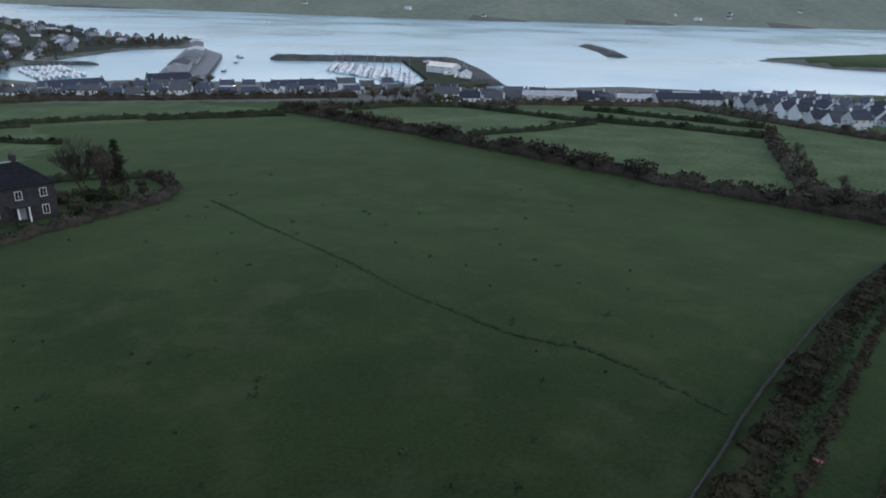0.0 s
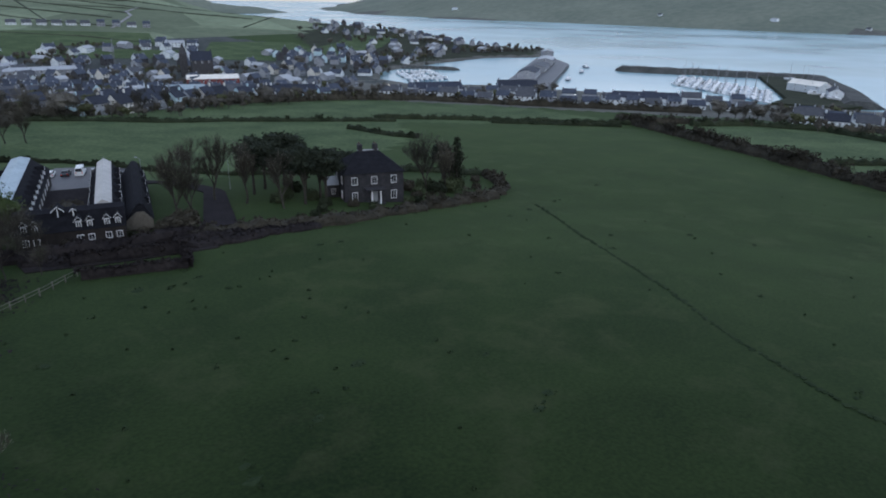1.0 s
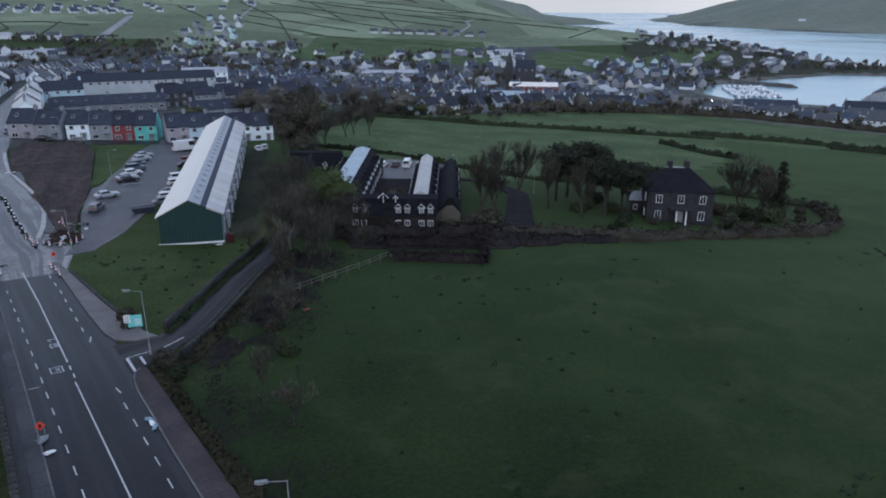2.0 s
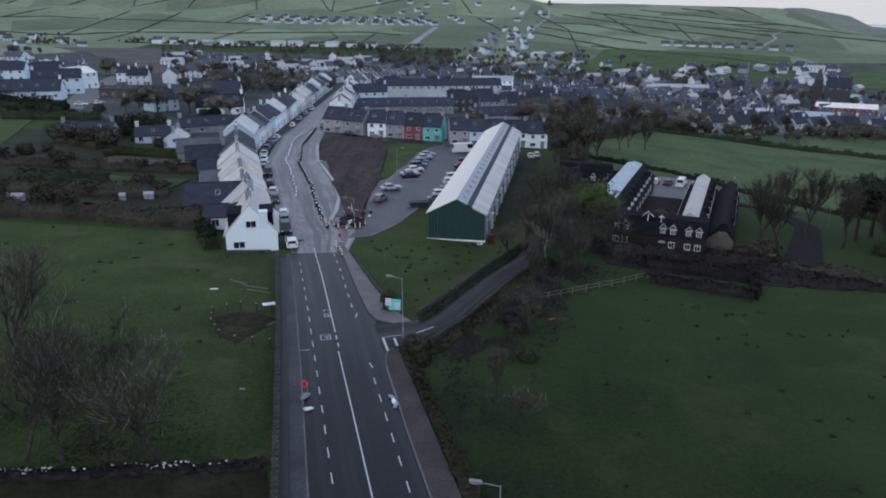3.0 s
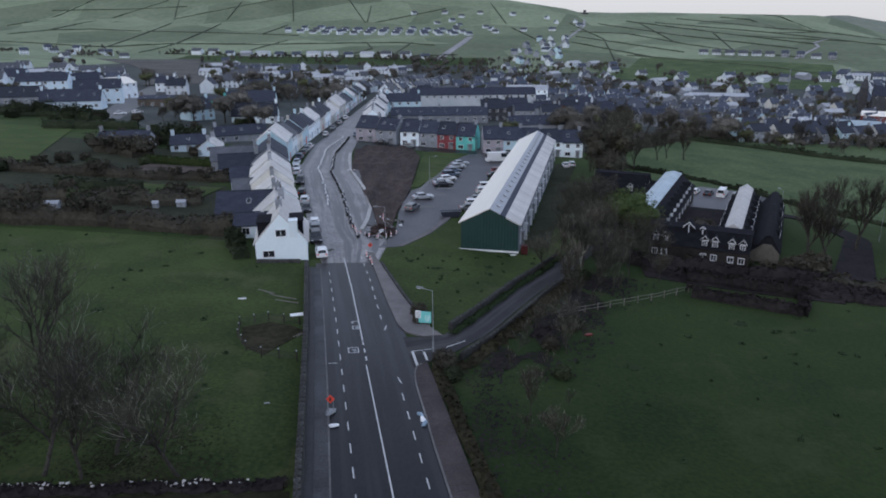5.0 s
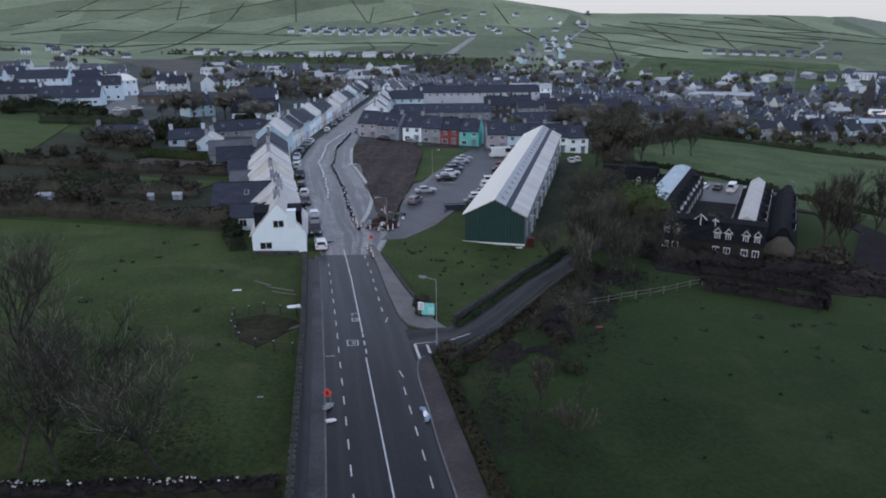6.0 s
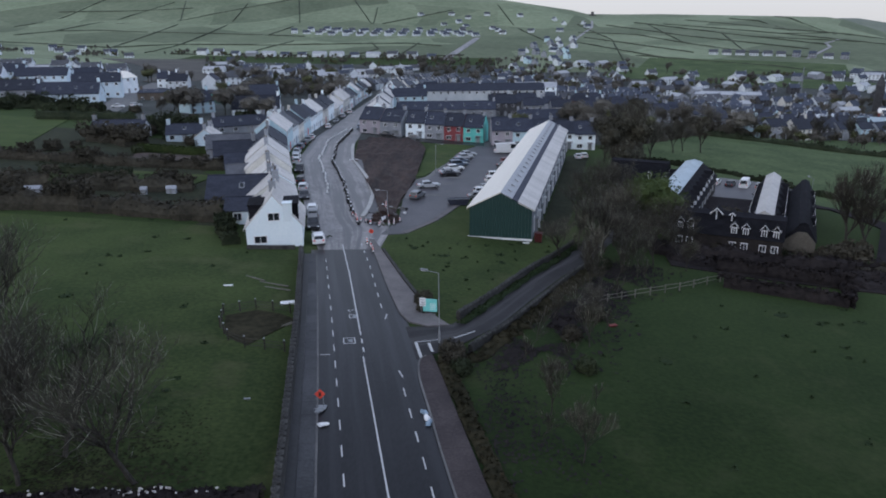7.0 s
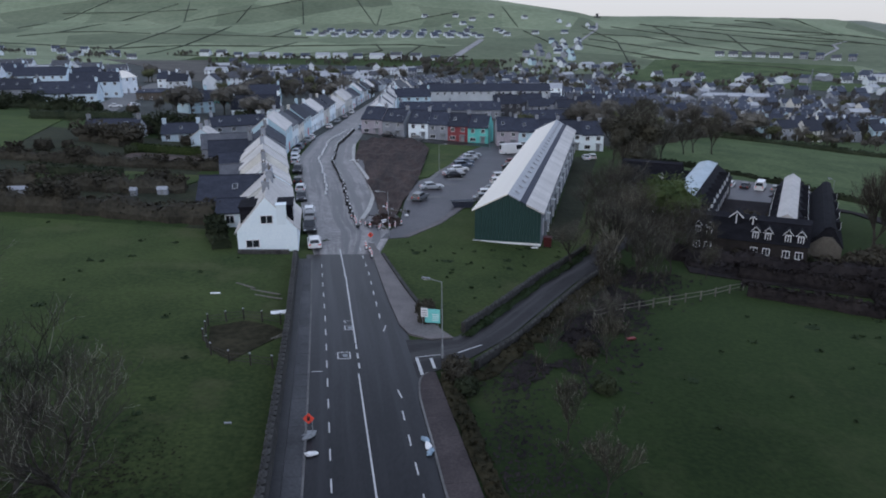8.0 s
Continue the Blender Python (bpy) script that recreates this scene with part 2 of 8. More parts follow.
WOOD = material("weathered_wood", (0.075, 0.070, 0.058), (0.165, 0.155, 0.13), 2.0, 9.0, 0.9, 0.5)
RUBBER = material("rubber", (0.012, 0.012, 0.012), (0.025, 0.025, 0.025), 2.0, 9.0, 0.8, 0.1)
STEEL = material("galvanised_steel", (0.18, 0.19, 0.20), (0.29, 0.30, 0.31), 1.0, 6.0, 0.5, 0.1, metal=0.4)
REDPAINT = material("red_plastic", (0.55, 0.05, 0.03), (0.72, 0.08, 0.05), 2.0, 9.0, 0.5, 0.0)
BLUEPLASTIC = material("blue_plastic", (0.17, 0.24, 0.31), (0.28, 0.36, 0.43), 2.0, 9.0, 0.5, 0.0)
TEALSIGN = material("turquoise_sign_sheet", (0.16, 0.55, 0.52), (0.24, 0.66, 0.62), 2.0, 9.0, 0.5, 0.0)
DARKRED = material("dark_red_plastic", (0.045, 0.008, 0.009), (0.070, 0.012, 0.012), 2.0, 9.0, 0.5, 0.0)
REDROOF = material("red_sheet", (0.13, 0.03, 0.03), (0.22, 0.05, 0.045), 0.6, 4.0, 0.6, 0.0)
LAMPGLOW = bpy.data.materials.new("lit_lamp")
LAMPGLOW.use_nodes = True
LAMPGLOW.node_tree.nodes["Principled BSDF"].inputs["Emission Color"].default_value = (1.0, 0.72, 0.45, 1)
LAMPGLOW.node_tree.nodes["Principled BSDF"].inputs["Emission Strength"].default_value = 14.0


def tracked(m, tint, lanes, seed, lo, hi, gloss):
    """Wheel tracks and swept streaks that follow a paved sheet, smoother where they are worn."""
    nt = m.node_tree
    b = nt.nodes["Principled BSDF"]
    old = b.inputs["Base Color"].links[0].from_socket
    uv, mp, n, r, mix = (nt.nodes.new("ShaderNodeUVMap"), nt.nodes.new("ShaderNodeMapping"), nt.nodes.new("ShaderNodeTexNoise"), nt.nodes.new("ShaderNodeMapRange"), nt.nodes.new("ShaderNodeMix"))
    uv.uv_map = "along"
    mp.inputs["Scale"].default_value, mp.inputs["Location"].default_value = (lanes, 0.22, 1), (seed, seed, seed)
    n.inputs["Scale"].default_value, n.inputs["Detail"].default_value, n.inputs["Roughness"].default_value = 1.0, 6, 0.6
    r.inputs["From Min"].default_value, r.inputs["From Max"].default_value = lo, hi
    mix.data_type = "RGBA"
    mix.inputs["B"].default_value = (*tint, 1)
    nt.links.new(uv.outputs[0], mp.inputs["Vector"])
    nt.links.new(mp.outputs[0], n.inputs["Vector"])
    nt.links.new(n.outputs["Fac"], r.inputs["Value"])
    nt.links.new(r.outputs[0], mix.inputs["Factor"])
    nt.links.new(old, mix.inputs["A"])
    nt.links.new(mix.outputs["Result"], b.inputs["Base Color"])
    g = nt.nodes.new("ShaderNodeMapRange")
    g.inputs["To Min"].default_value, g.inputs["To Max"].default_value = b.inputs["Roughness"].default_value, gloss
    nt.links.new(r.outputs[0], g.inputs["Value"])
    nt.links.new(g.outputs[0], b.inputs["Roughness"])
    return m


STREET = tracked(material("swept_street", (0.13, 0.123, 0.122), (0.31, 0.292, 0.285), 0.14, 1.6, 0.6, 0.3, spec=0.45), (0.030, 0.028, 0.031), 9.0, 3.0, 0.455, 0.56, 0.35)
tracked(ASPHALT, (0.025, 0.025, 0.028), 7.0, 1.0, 0.50, 0.72, 0.30)
LANETAR = tracked(material("muddy_lane_tarmac", (0.010, 0.009, 0.010), (0.024, 0.022, 0.023), 0.3, 3.0, 0.6, 0.3, spec=0.2), (0.042, 0.039, 0.040), 3.0, 2.0, 0.50, 0.64, 0.5)
tracked(YARDTAR, (0.020, 0.019, 0.022), 4.0, 5.0, 0.48, 0.70, 0.45)


def car_paint(name, c):
    return material(name, tuple(v * 0.85 for v in c), c, 0.8, 5.0, 0.28, 0.0, spec=0.6)


CARPAINTS = [car_paint("white_car_paint", (0.78, 0.78, 0.78)), car_paint("silver_car_paint", (0.42, 0.44, 0.46)),
             car_paint("black_car_paint", (0.02, 0.02, 0.024)), car_paint("blue_grey_car_paint", (0.10, 0.13, 0.18)),
             car_paint("dark_red_car_paint", (0.16, 0.03, 0.03)), car_paint("grey_car_paint", (0.16, 0.17, 0.18))]


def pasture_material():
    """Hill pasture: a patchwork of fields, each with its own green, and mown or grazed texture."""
    # distance haze is put into these greens, paler than the near grass
    m = material("hazy_hill_pasture", (0.120, 0.148, 0.092), (0.192, 0.220, 0.142), 0.012, 0.12, 0.95, 0.3, spec=0.1)
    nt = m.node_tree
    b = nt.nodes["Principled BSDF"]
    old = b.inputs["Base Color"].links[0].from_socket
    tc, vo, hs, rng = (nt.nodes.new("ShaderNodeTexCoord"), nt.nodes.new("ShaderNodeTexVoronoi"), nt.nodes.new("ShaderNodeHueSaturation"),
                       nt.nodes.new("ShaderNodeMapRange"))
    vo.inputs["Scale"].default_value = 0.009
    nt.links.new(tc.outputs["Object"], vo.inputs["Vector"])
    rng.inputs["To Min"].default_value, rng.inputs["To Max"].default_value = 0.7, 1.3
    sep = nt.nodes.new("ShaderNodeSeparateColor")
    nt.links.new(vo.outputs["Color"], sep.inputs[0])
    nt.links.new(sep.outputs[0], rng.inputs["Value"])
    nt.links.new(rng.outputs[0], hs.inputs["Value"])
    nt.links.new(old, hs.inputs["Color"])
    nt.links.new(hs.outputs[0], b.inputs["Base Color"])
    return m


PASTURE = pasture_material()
# far ridge: its haze is mixed into the base colours
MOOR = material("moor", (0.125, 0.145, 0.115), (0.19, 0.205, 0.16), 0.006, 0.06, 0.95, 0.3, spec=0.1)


def water_material():
    m = bpy.data.materials.new("harbour_water")
    m.use_nodes = True
    nt = m.node_tree
    b = nt.nodes["Principled BSDF"]
    # pale base colour stands in for part of the sky's reflection
    b.inputs["Base Color"].default_value = (0.25, 0.385, 0.42, 1)
    b.inputs["Roughness"].default_value = 0.16
    b.inputs["IOR"].default_value = 1.33
    tc, n1, n2, bp = (nt.nodes.new("ShaderNodeTexCoord"), nt.nodes.new("ShaderNodeTexNoise"), nt.nodes.new("ShaderNodeTexNoise"),
                      nt.nodes.new("ShaderNodeBump"))
    n1.inputs["Scale"].default_value, n1.inputs["Detail"].default_value = 0.25, 6
    n2.inputs["Scale"].default_value, n2.inputs["Detail"].default_value = 0.006, 3
    rr = nt.nodes.new("ShaderNodeMapRange")
    rr.inputs["From Min"].default_value, rr.inputs["From Max"].default_value = 0.35, 0.65
    rr.inputs["To Min"].default_value, rr.inputs["To Max"].default_value = 0.14, 0.26
    for n in (n1, n2):
        nt.links.new(tc.outputs["Object"], n.inputs["Vector"])
    nt.links.new(n2.outputs["Fac"], rr.inputs["Value"])
    nt.links.new(rr.outputs[0], b.inputs["Roughness"])
    bp.inputs["Strength"].default_value, bp.inputs["Distance"].default_value = 0.15, 0.2
    nt.links.new(n1.outputs["Fac"], bp.inputs["Height"])
    nt.links.new(bp.outputs[0], b.inputs["Normal"])
    return m


WATER = water_material()

# ---- the lie of the land ----
SEA = -31.7
COAST = [(640, -4800), (640, -900), (600, -320), (570, -175), (545, -107), (533, -48), (531, 10), (491, 75), (482, 110), (468, 150),
         (464, 200), (448, 237), (430, 288), (430, 318), (404, 346), (380, 380), (384, 415), (430, 462), (502, 478), (533, 482), (612, 489),
         (664, 454), (706, 477), (747, 508), (714, 571), (806, 729), (794, 944), (876, 1084), (804, 1143), (902, 1364), (1105, 1961),
         (1232, 1993), (1475, 2006), (1640, 2140), (1500, 2700), (1300, 4800), (-4800, 4800), (-4800, -4800)]
OPPOSITE = [(1890, 2345), (1606, 1804), (1547, 1529), (1526, 1311), (1546, 1093), (1548, 518), (1694, 27), (1897, -573), (2300, -1600),
            (4850, -1600), (4850, 4600), (3300, 3750)]
POINT = [(849, -122), (1010, -290), (1080, -420), (900, -420), (760, -260), (774, -200)]


def smooth(a, b, v):
    s = np.clip((v - a) / (b - a), 0, 1)
    return s * s * (3 - 2 * s)


def inside_by(poly, x, y):
    """Signed distance to a closed outline: positive inside."""
    best, odd = np.full(np.shape(x), 1e12), np.zeros(np.shape(x), bool)
    for (ax, ay), (cx, cy) in zip(poly, poly[1:] + poly[:1]):
        ex, ey = cx - ax, cy - ay
        k = np.clip(((x - ax) * ex + (y - ay) * ey) / (ex * ex + ey * ey), 0, 1)
        best = np.minimum(best, (x - ax - k * ex) ** 2 + (y - ay - k * ey) ** 2)
        cross = ((ay > y) != (cy > y)) & (x < ex * (y - ay) / (ey if ey else 1e-9) + ax)
        odd = odd ^ cross
    return np.where(odd, 1, -1) * np.sqrt(best)


def ground_z(x, y):
    """Height of the land: a slope down to the harbour, hills inland and across the water."""
    x, y = np.asarray(x, float), np.asarray(y, float)
    near = -0.0557 * x - 0.0280 * y - 3.6 * smooth(70, 160, x)
    near = np.maximum(near, -29.6)
    lean = 1 - 0.0004 * np.minimum(x, 0)
    hill = -30 + 0.095 * lean * (y - 560) + 0.16 * np.maximum(y - 1180, 0) * np.clip((208 - x) / 150, 0, 1)
    crest = 54.5 + 0.15 * np.clip(208 - x, 0, 208) + 0.06 * np.maximum(-x, 0) - 0.026 * np.clip(x - 208, 0, 560) - 0.02 * np.maximum(y - 1500, 0)
    hill = np.minimum(hill, crest)
    land = np.logaddexp(near / 4, hill / 4) * 4
    ridge = np.interp(x, [250, 560, 700, 950, 1040, 1140, 1200, 1250], [62, 62, 55, 38, 40, 54, 48, 4])
    land = np.maximum(land, -30 + (ridge + 30) * np.exp(-((y - 2350) / 330) ** 2))
    land = np.where(x > 1245, np.minimum(land, 5 - 0.145 * (x - 1245)), land)
    d = inside_by(COAST, x, y)
    land = np.where(d > 0, np.minimum(land, SEA + 1.4 + (0.15 + 0.17 * smooth(1150, 1500, y)) * d), SEA - 0.5 + 0.25 * d)
    e = inside_by(OPPOSITE, x, y)
    far = SEA + 1.5 + np.minimum(0.24 * e, 50 + 0.12 * e) + 8 * np.sin(x / 140.0 + y / 230.0) * smooth(60, 300, e)
    p = inside_by(POINT, x, y)
    land = np.where(e > 0, far, land)
    land = np.where(p > 0, SEA + 1.0 + np.minimum(0.12 * p, 6), land)
    return np.maximum(land, SEA - 6)


def gz(x, y):
    """Height of the land at one place; away from the shore by the short way."""
    if x > 365 or y < -1000:
        return float(ground_z(x, y))
    k = min(max((x - 70) / 90, 0), 1)
    near = max(-0.0557 * x - 0.0280 * y - 3.6 * k * k * (3 - 2 * k), -29.6)
    hill = -30 + 0.095 * (1 - 0.0004 * min(x, 0)) * (y - 560) + 0.16 * max(y - 1180, 0) * min(max((208 - x) / 150, 0), 1)
    hill = min(hill, 54.5 + 0.15 * min(max(208 - x, 0), 208) + 0.06 * max(-x, 0) - 0.026 * min(max(x - 208, 0), 560) - 0.02 * max(y - 1500, 0))
    a, b = max(near, hill), min(near, hill)
    return a + 4 * math.log1p(math.exp((b - a) / 4))


# ---- small geometry kit ----
class Shape:
    """Collects solids into one mesh."""

    def __init__(self):
        self.v, self.f, self.i = [], [], []

    def poly(self, pts, faces, slot=0):
        n = len(self.v)
        self.v.extend(pts)
        self.f.extend(tuple(n + k for k in f) for f in faces)
        self.i.extend([slot] * len(faces))
        return self

    def box(self, x0, x1, y0, y1, z0, z1, slot=0):
        p = [(x, y, z) for z in (z0, z1) for y in (y0, y1) for x in (x0, x1)]
        return self.poly(p, [(0, 2, 3, 1), (4, 5, 7, 6), (0, 1, 5, 4), (2, 6, 7, 3), (0, 4, 6, 2), (1, 3, 7, 5)], slot)

    def turned(self, cx, cy, z0, z1, lx, ly, deg, slot=0):
        c, s = math.cos(radians(deg)), math.sin(radians(deg))
        p = [(cx + a * c - b * s, cy + a * s + b * c, z) for z in (z0, z1) for b in (-ly / 2, ly / 2) for a in (-lx / 2, lx / 2)]
        return self.poly(p, [(0, 2, 3, 1), (4, 5, 7, 6), (0, 1, 5, 4), (2, 6, 7, 3), (0, 4, 6, 2), (1, 3, 7, 5)], slot)

    def prism(self, outline, axis, a, b, slot=0):
        """An outline in the other two axes, drawn out from a to b."""
        n = len(outline)
        put = {"x": lambda u, v, t: (t, u, v), "y": lambda u, v, t: (u, t, v), "z": lambda u, v, t: (u, v, t)}[axis]
        p = [put(u, v, a) for u, v in outline] + [put(u, v, b) for u, v in outline]
        fs = [tuple(range(n - 1, -1, -1)), tuple(range(n, 2 * n))] + [(k, (k + 1) % n, n + (k + 1) % n, n + k) for k in range(n)]
        return self.poly(p, fs, slot)

    def tube(self, p, q, r0, r1, n=5, slot=0, caps=True):
        p, q = Vector(p), Vector(q)
        d = (q - p).normalized()
        a = d.orthogonal().normalized()
        b = d.cross(a)
        ring = [a * math.cos(2 * math.pi * k / n) + b * math.sin(2 * math.pi * k / n) for k in range(n)]
        pts = [tuple(p + w * r0) for w in ring] + [tuple(q + w * r1) for w in ring]
        fs = [(k, (k + 1) % n, n + (k + 1) % n, n + k) for k in range(n)]
        if caps:
            fs += [tuple(range(n - 1, -1, -1)), tuple(range(n, 2 * n))]
        return self.poly(pts, fs, slot)

    def leaf(self, c, size, rng, slot=0):
        a = Vector((rng.gauss(0, 1), rng.gauss(0, 1), rng.gauss(0, 0.7))).normalized()
        b = a.cross(Vector((rng.gauss(0, 1), rng.gauss(0, 1), rng.gauss(0, 1)))).normalized()
        c = Vector(c)
        return self.poly([tuple(c - a * size), tuple(c + b * size * 0.6), tuple(c + a * size), tuple(c - b * size * 0.6)], [(0, 1, 2, 3)], slot)

    def clump(self, cx, cy, cz, rx, ry, rz, rng, slot=0, seg=6, rings=4):
        pts, fs = [], []
        for j in range(rings + 1):
            t = math.pi * j / rings
            for k in range(seg):
                a = 2 * math.pi * k / seg
                w = 1 + rng.uniform(-0.28, 0.28)
                pts.append((cx + rx * w * math.sin(t) * math.cos(a), cy + ry * w * math.sin(t) * math.sin(a), cz + rz * w * math.cos(t)))
        for j in range(rings):
            for k in range(seg):
                fs.append((j * seg + k, (j + 1) * seg + k, (j + 1) * seg + (k + 1) % seg, j * seg + (k + 1) % seg))
        return self.poly(pts, fs, slot)

    def mesh(self, name, *mats):
        me = bpy.data.meshes.new(name)
        me.from_pydata(self.v, [], self.f)
        for m in mats:
            me.materials.append(m)
        if len(mats) > 1:
            me.polygons.foreach_set("material_index", self.i)
        me.update()
        return me


def part(name, shape, mats, parent=None, label=""):
    """One mesh object under a thing or under a part."""
    mats = mats if isinstance(mats, (tuple, list)) else (mats,)
    data = shape if isinstance(shape, bpy.types.Mesh) else shape.mesh(name, *mats)
    ob = new(name, data)
    if parent is not None:
        ob.parent = parent
    if label:
        tagged(ob, label)
    return ob


def structure(ob, label, category):
    return tagged(ob, label, category, kind="structure")


def resample(pts, step):
    """Points at even steps along a line in plan."""
    out, rest = [Vector(pts[0])], 0.0
    for a, b in zip(pts, pts[1:]):
        a, b = Vector(a), Vector(b)
        n = max(1, round((b - a).length / step))
        out += [a.lerp(b, (k + 1) / n) for k in range(n)]
    return out


def sheet(left, right, lift, mat, name, step=3.0, cols=4, parent=None):
    """A paved sheet between two edge lines, lying on the land, with an edge that goes into it."""
    def along(line, n):
        v = [Vector(p) for p in line]
        d = [0.0]
        for a, b in zip(v, v[1:]):
            d.append(d[-1] + (b - a).length)
        return [Vector((np.interp(d[-1] * k / n, d, [p.x for p in v]), np.interp(d[-1] * k / n, d, [p.y for p in v]))) for k in range(n + 1)]
    n = max(2, round(sum((Vector(b) - Vector(a)).length for a, b in zip(left, left[1:])) / step))
    la, ra = along(left, n), along(right, n)
    s = Shape()
    pts = []
    for a, b in zip(la, ra):
        for k in range(cols + 1):
            q = a.lerp(b, k / cols)
            pts.append((q.x, q.y, gz(q.x, q.y) + lift))
    w = cols + 1
    s.poly(pts, [(r * w + k, r * w + k + 1, (r + 1) * w + k + 1, (r + 1) * w + k) for r in range(n) for k in range(cols)])
    rim = [k for k in range(w)] + [r * w + cols for r in range(1, n + 1)] + [n * w + k for k in range(cols - 1, -1, -1)] + [r * w for r in range(n - 1, 0, -1)]
    low = [(pts[k][0], pts[k][1], pts[k][2] - lift - 0.3) for k in rim]
    top = [pts[k] for k in rim]
    m = len(rim)
    s.poly(top + low, [(k, m + k, m + (k + 1) % m, (k + 1) % m) for k in range(m)])
    ob = part(name, s, mat, parent)
    uv, me = ob.data.uv_layers.new(name="along"), ob.data
    size = sum((b - a).length for a, b in zip(la, la[1:]))
    idx = np.zeros(len(me.loops), int)
    me.loops.foreach_get("vertex_index", idx)
    top = np.minimum(idx, len(pts) - 1)
    uv.data.foreach_set("uv", np.stack([top % w / cols, top // w / n * size / 10], -1).ravel())
    return ob

# ---- ground and water ----
def graded(lo, fine_lo, fine_hi, hi, fine, grow=1.09):
    mid = list(np.arange(fine_lo, fine_hi + 0.01, fine))
    up, down, step = [], [], fine
    while (up or mid)[-1] < hi:
        step *= grow
        up.append((up or mid)[-1] + step)
    step = fine
    while (down or mid[:1])[-1] > lo:
        step *= grow
        down.append((down or mid[:1])[-1] - step)
    return np.array(down[::-1] + mid + up)


def build_ground():
    gx, gy = graded(-4700, -100, 560, 4700, 5.0), graded(-4500, -50, 520, 4700, 5.0)
    xx, yy = np.meshgrid(gx, gy)
    zz = ground_z(xx, yy)
    away = smooth(30, 60, np.abs(xx - 10)) * smooth(-0.1, 0.3, np.ones_like(xx))
    zz = zz + 0.07 * np.sin(xx / 7.3 + 1.3 * np.sin(yy / 11.0)) * np.sin(yy / 8.1) * away * (zz > SEA + 1) * (xx > 70)
    n, m = len(gy), len(gx)
    verts = np.stack([xx, yy, zz], -1).reshape(-1, 3)
    k = np.arange((n - 1) * (m - 1))
    r, c = k // (m - 1), k % (m - 1)
    faces = np.stack([r * m + c, r * m + c + 1, (r + 1) * m + c + 1, (r + 1) * m + c], -1)
    me = bpy.data.meshes.new("ground")
    me.from_pydata(verts.tolist(), [], faces.tolist())
    cx, cy, cz = (verts[faces].mean(1)[:, q] for q in range(3))
    slot = np.full(len(faces), 0)
    town = [(-60, 215), (60, 250), (140, 318), (240, 352), (330, 318), (380, 235), (420, 160), (445, 90), (430, -60), (560, -150), (560, 440),
            (440, 480), (480, 620), (420, 760), (120, 780), (-80, 760), (-330, 760), (-330, 420), (-210, 270), (-120, 255)]
    slot[inside_by(town, cx, cy) > 0] = 4
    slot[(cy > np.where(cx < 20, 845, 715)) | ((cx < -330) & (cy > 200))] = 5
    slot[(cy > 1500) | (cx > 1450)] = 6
    for field in ([(45, 165), (122, 157), (197, 195), (230, 240), (303, 164), (324, 176), (345, 262), (321, 312), (233, 350), (149, 336), (98, 312), (60, 255)],
                  [(324, 176), (229, 44), (173, -32), (100, -150), (320, -150), (418, -22), (402, 63), (390, 165)]):
        slot[inside_by(field, cx, cy) > 0] = 7
    slot[inside_by([(435, 470), (800, 470), (800, 900), (700, 860), (520, 700), (480, 620)], cx, cy) > 0] = 2
    slot[cz < SEA + 2.2] = 3
    slot[inside_by([(-30, 122), (-70, 126), (-220, 120), (-220, 215), (-110, 215), (-60, 200), (-48, 160)], cx, cy) > 0] = 2
    slot[inside_by([(8, 35), (-150, 25), (-220, 118), (-72, 121), (-26, 121), (-12, 116)], cx, cy) > 0] = 1
    slot[inside_by([(3.5, 82), (-12, 112), (-8, 124), (4, 146), (24, 140), (32, 142), (22, 115), (9, 88)], cx, cy) > 0] = 1
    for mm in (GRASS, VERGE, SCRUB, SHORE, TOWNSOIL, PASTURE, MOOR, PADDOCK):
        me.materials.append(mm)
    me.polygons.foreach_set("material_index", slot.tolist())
    me.polygons.foreach_set("use_smooth", [True] * len(faces))
    me.update()
    return structure(new("ground", me), "sloping green pasture land running down to the harbour", "ground")


build_ground()
w = Shape()
w.poly([(300, -4600, SEA), (4800, -4600, SEA), (4800, 4800, SEA), (300, 4800, SEA)], [(0, 1, 2, 3)])
structure(part("water", w, WATER), "calm pale grey-blue harbour water", "water")

# ---- roads and pavements ----
U, N = Vector((-0.2425, 0.9701)), Vector((0.9701, 0.2425))
START = Vector((3.0, 55.6))


def lane(s, off):
    """A place s metres up the main road and off metres to the right of its centre line."""
    p = START + U * s + N * off
    return (p.x, p.y)


def wave(vals, s0, s1):
    return [lane(s0 + (s1 - s0) * k / (len(vals) - 1), v) for k, v in enumerate(vals)]


main_road = structure(sheet(wave([-5.6, -5.4, -5.2, -5.0, -4.7, -4.2], -75, 58), wave([5.2, 5.2, 5.3, 5.4, 5.3, 5.0], -75, 58), 0.05, ASPHALT, "road", 3, 5),
                      "dark worn asphalt main road with white markings", "road")
street = structure(sheet([lane(58, -3.3), (-19.7, 127), (-27.4, 152.7), (-36, 184), (-41.5, 222), (-43, 258), (-46, 306), (-51.4, 413)],
                         [lane(58, 5.0), (-6.0, 124), (-9.0, 131.4), (-11.3, 144.2), (-15.7, 162), (-22.8, 184.6), (-28.3, 216.2), (-31, 245), (-37, 300),
                          (-45, 410)], 0.055, STREET, "road", 4, 6), "dusty grey street under repair curving into the town", "road")
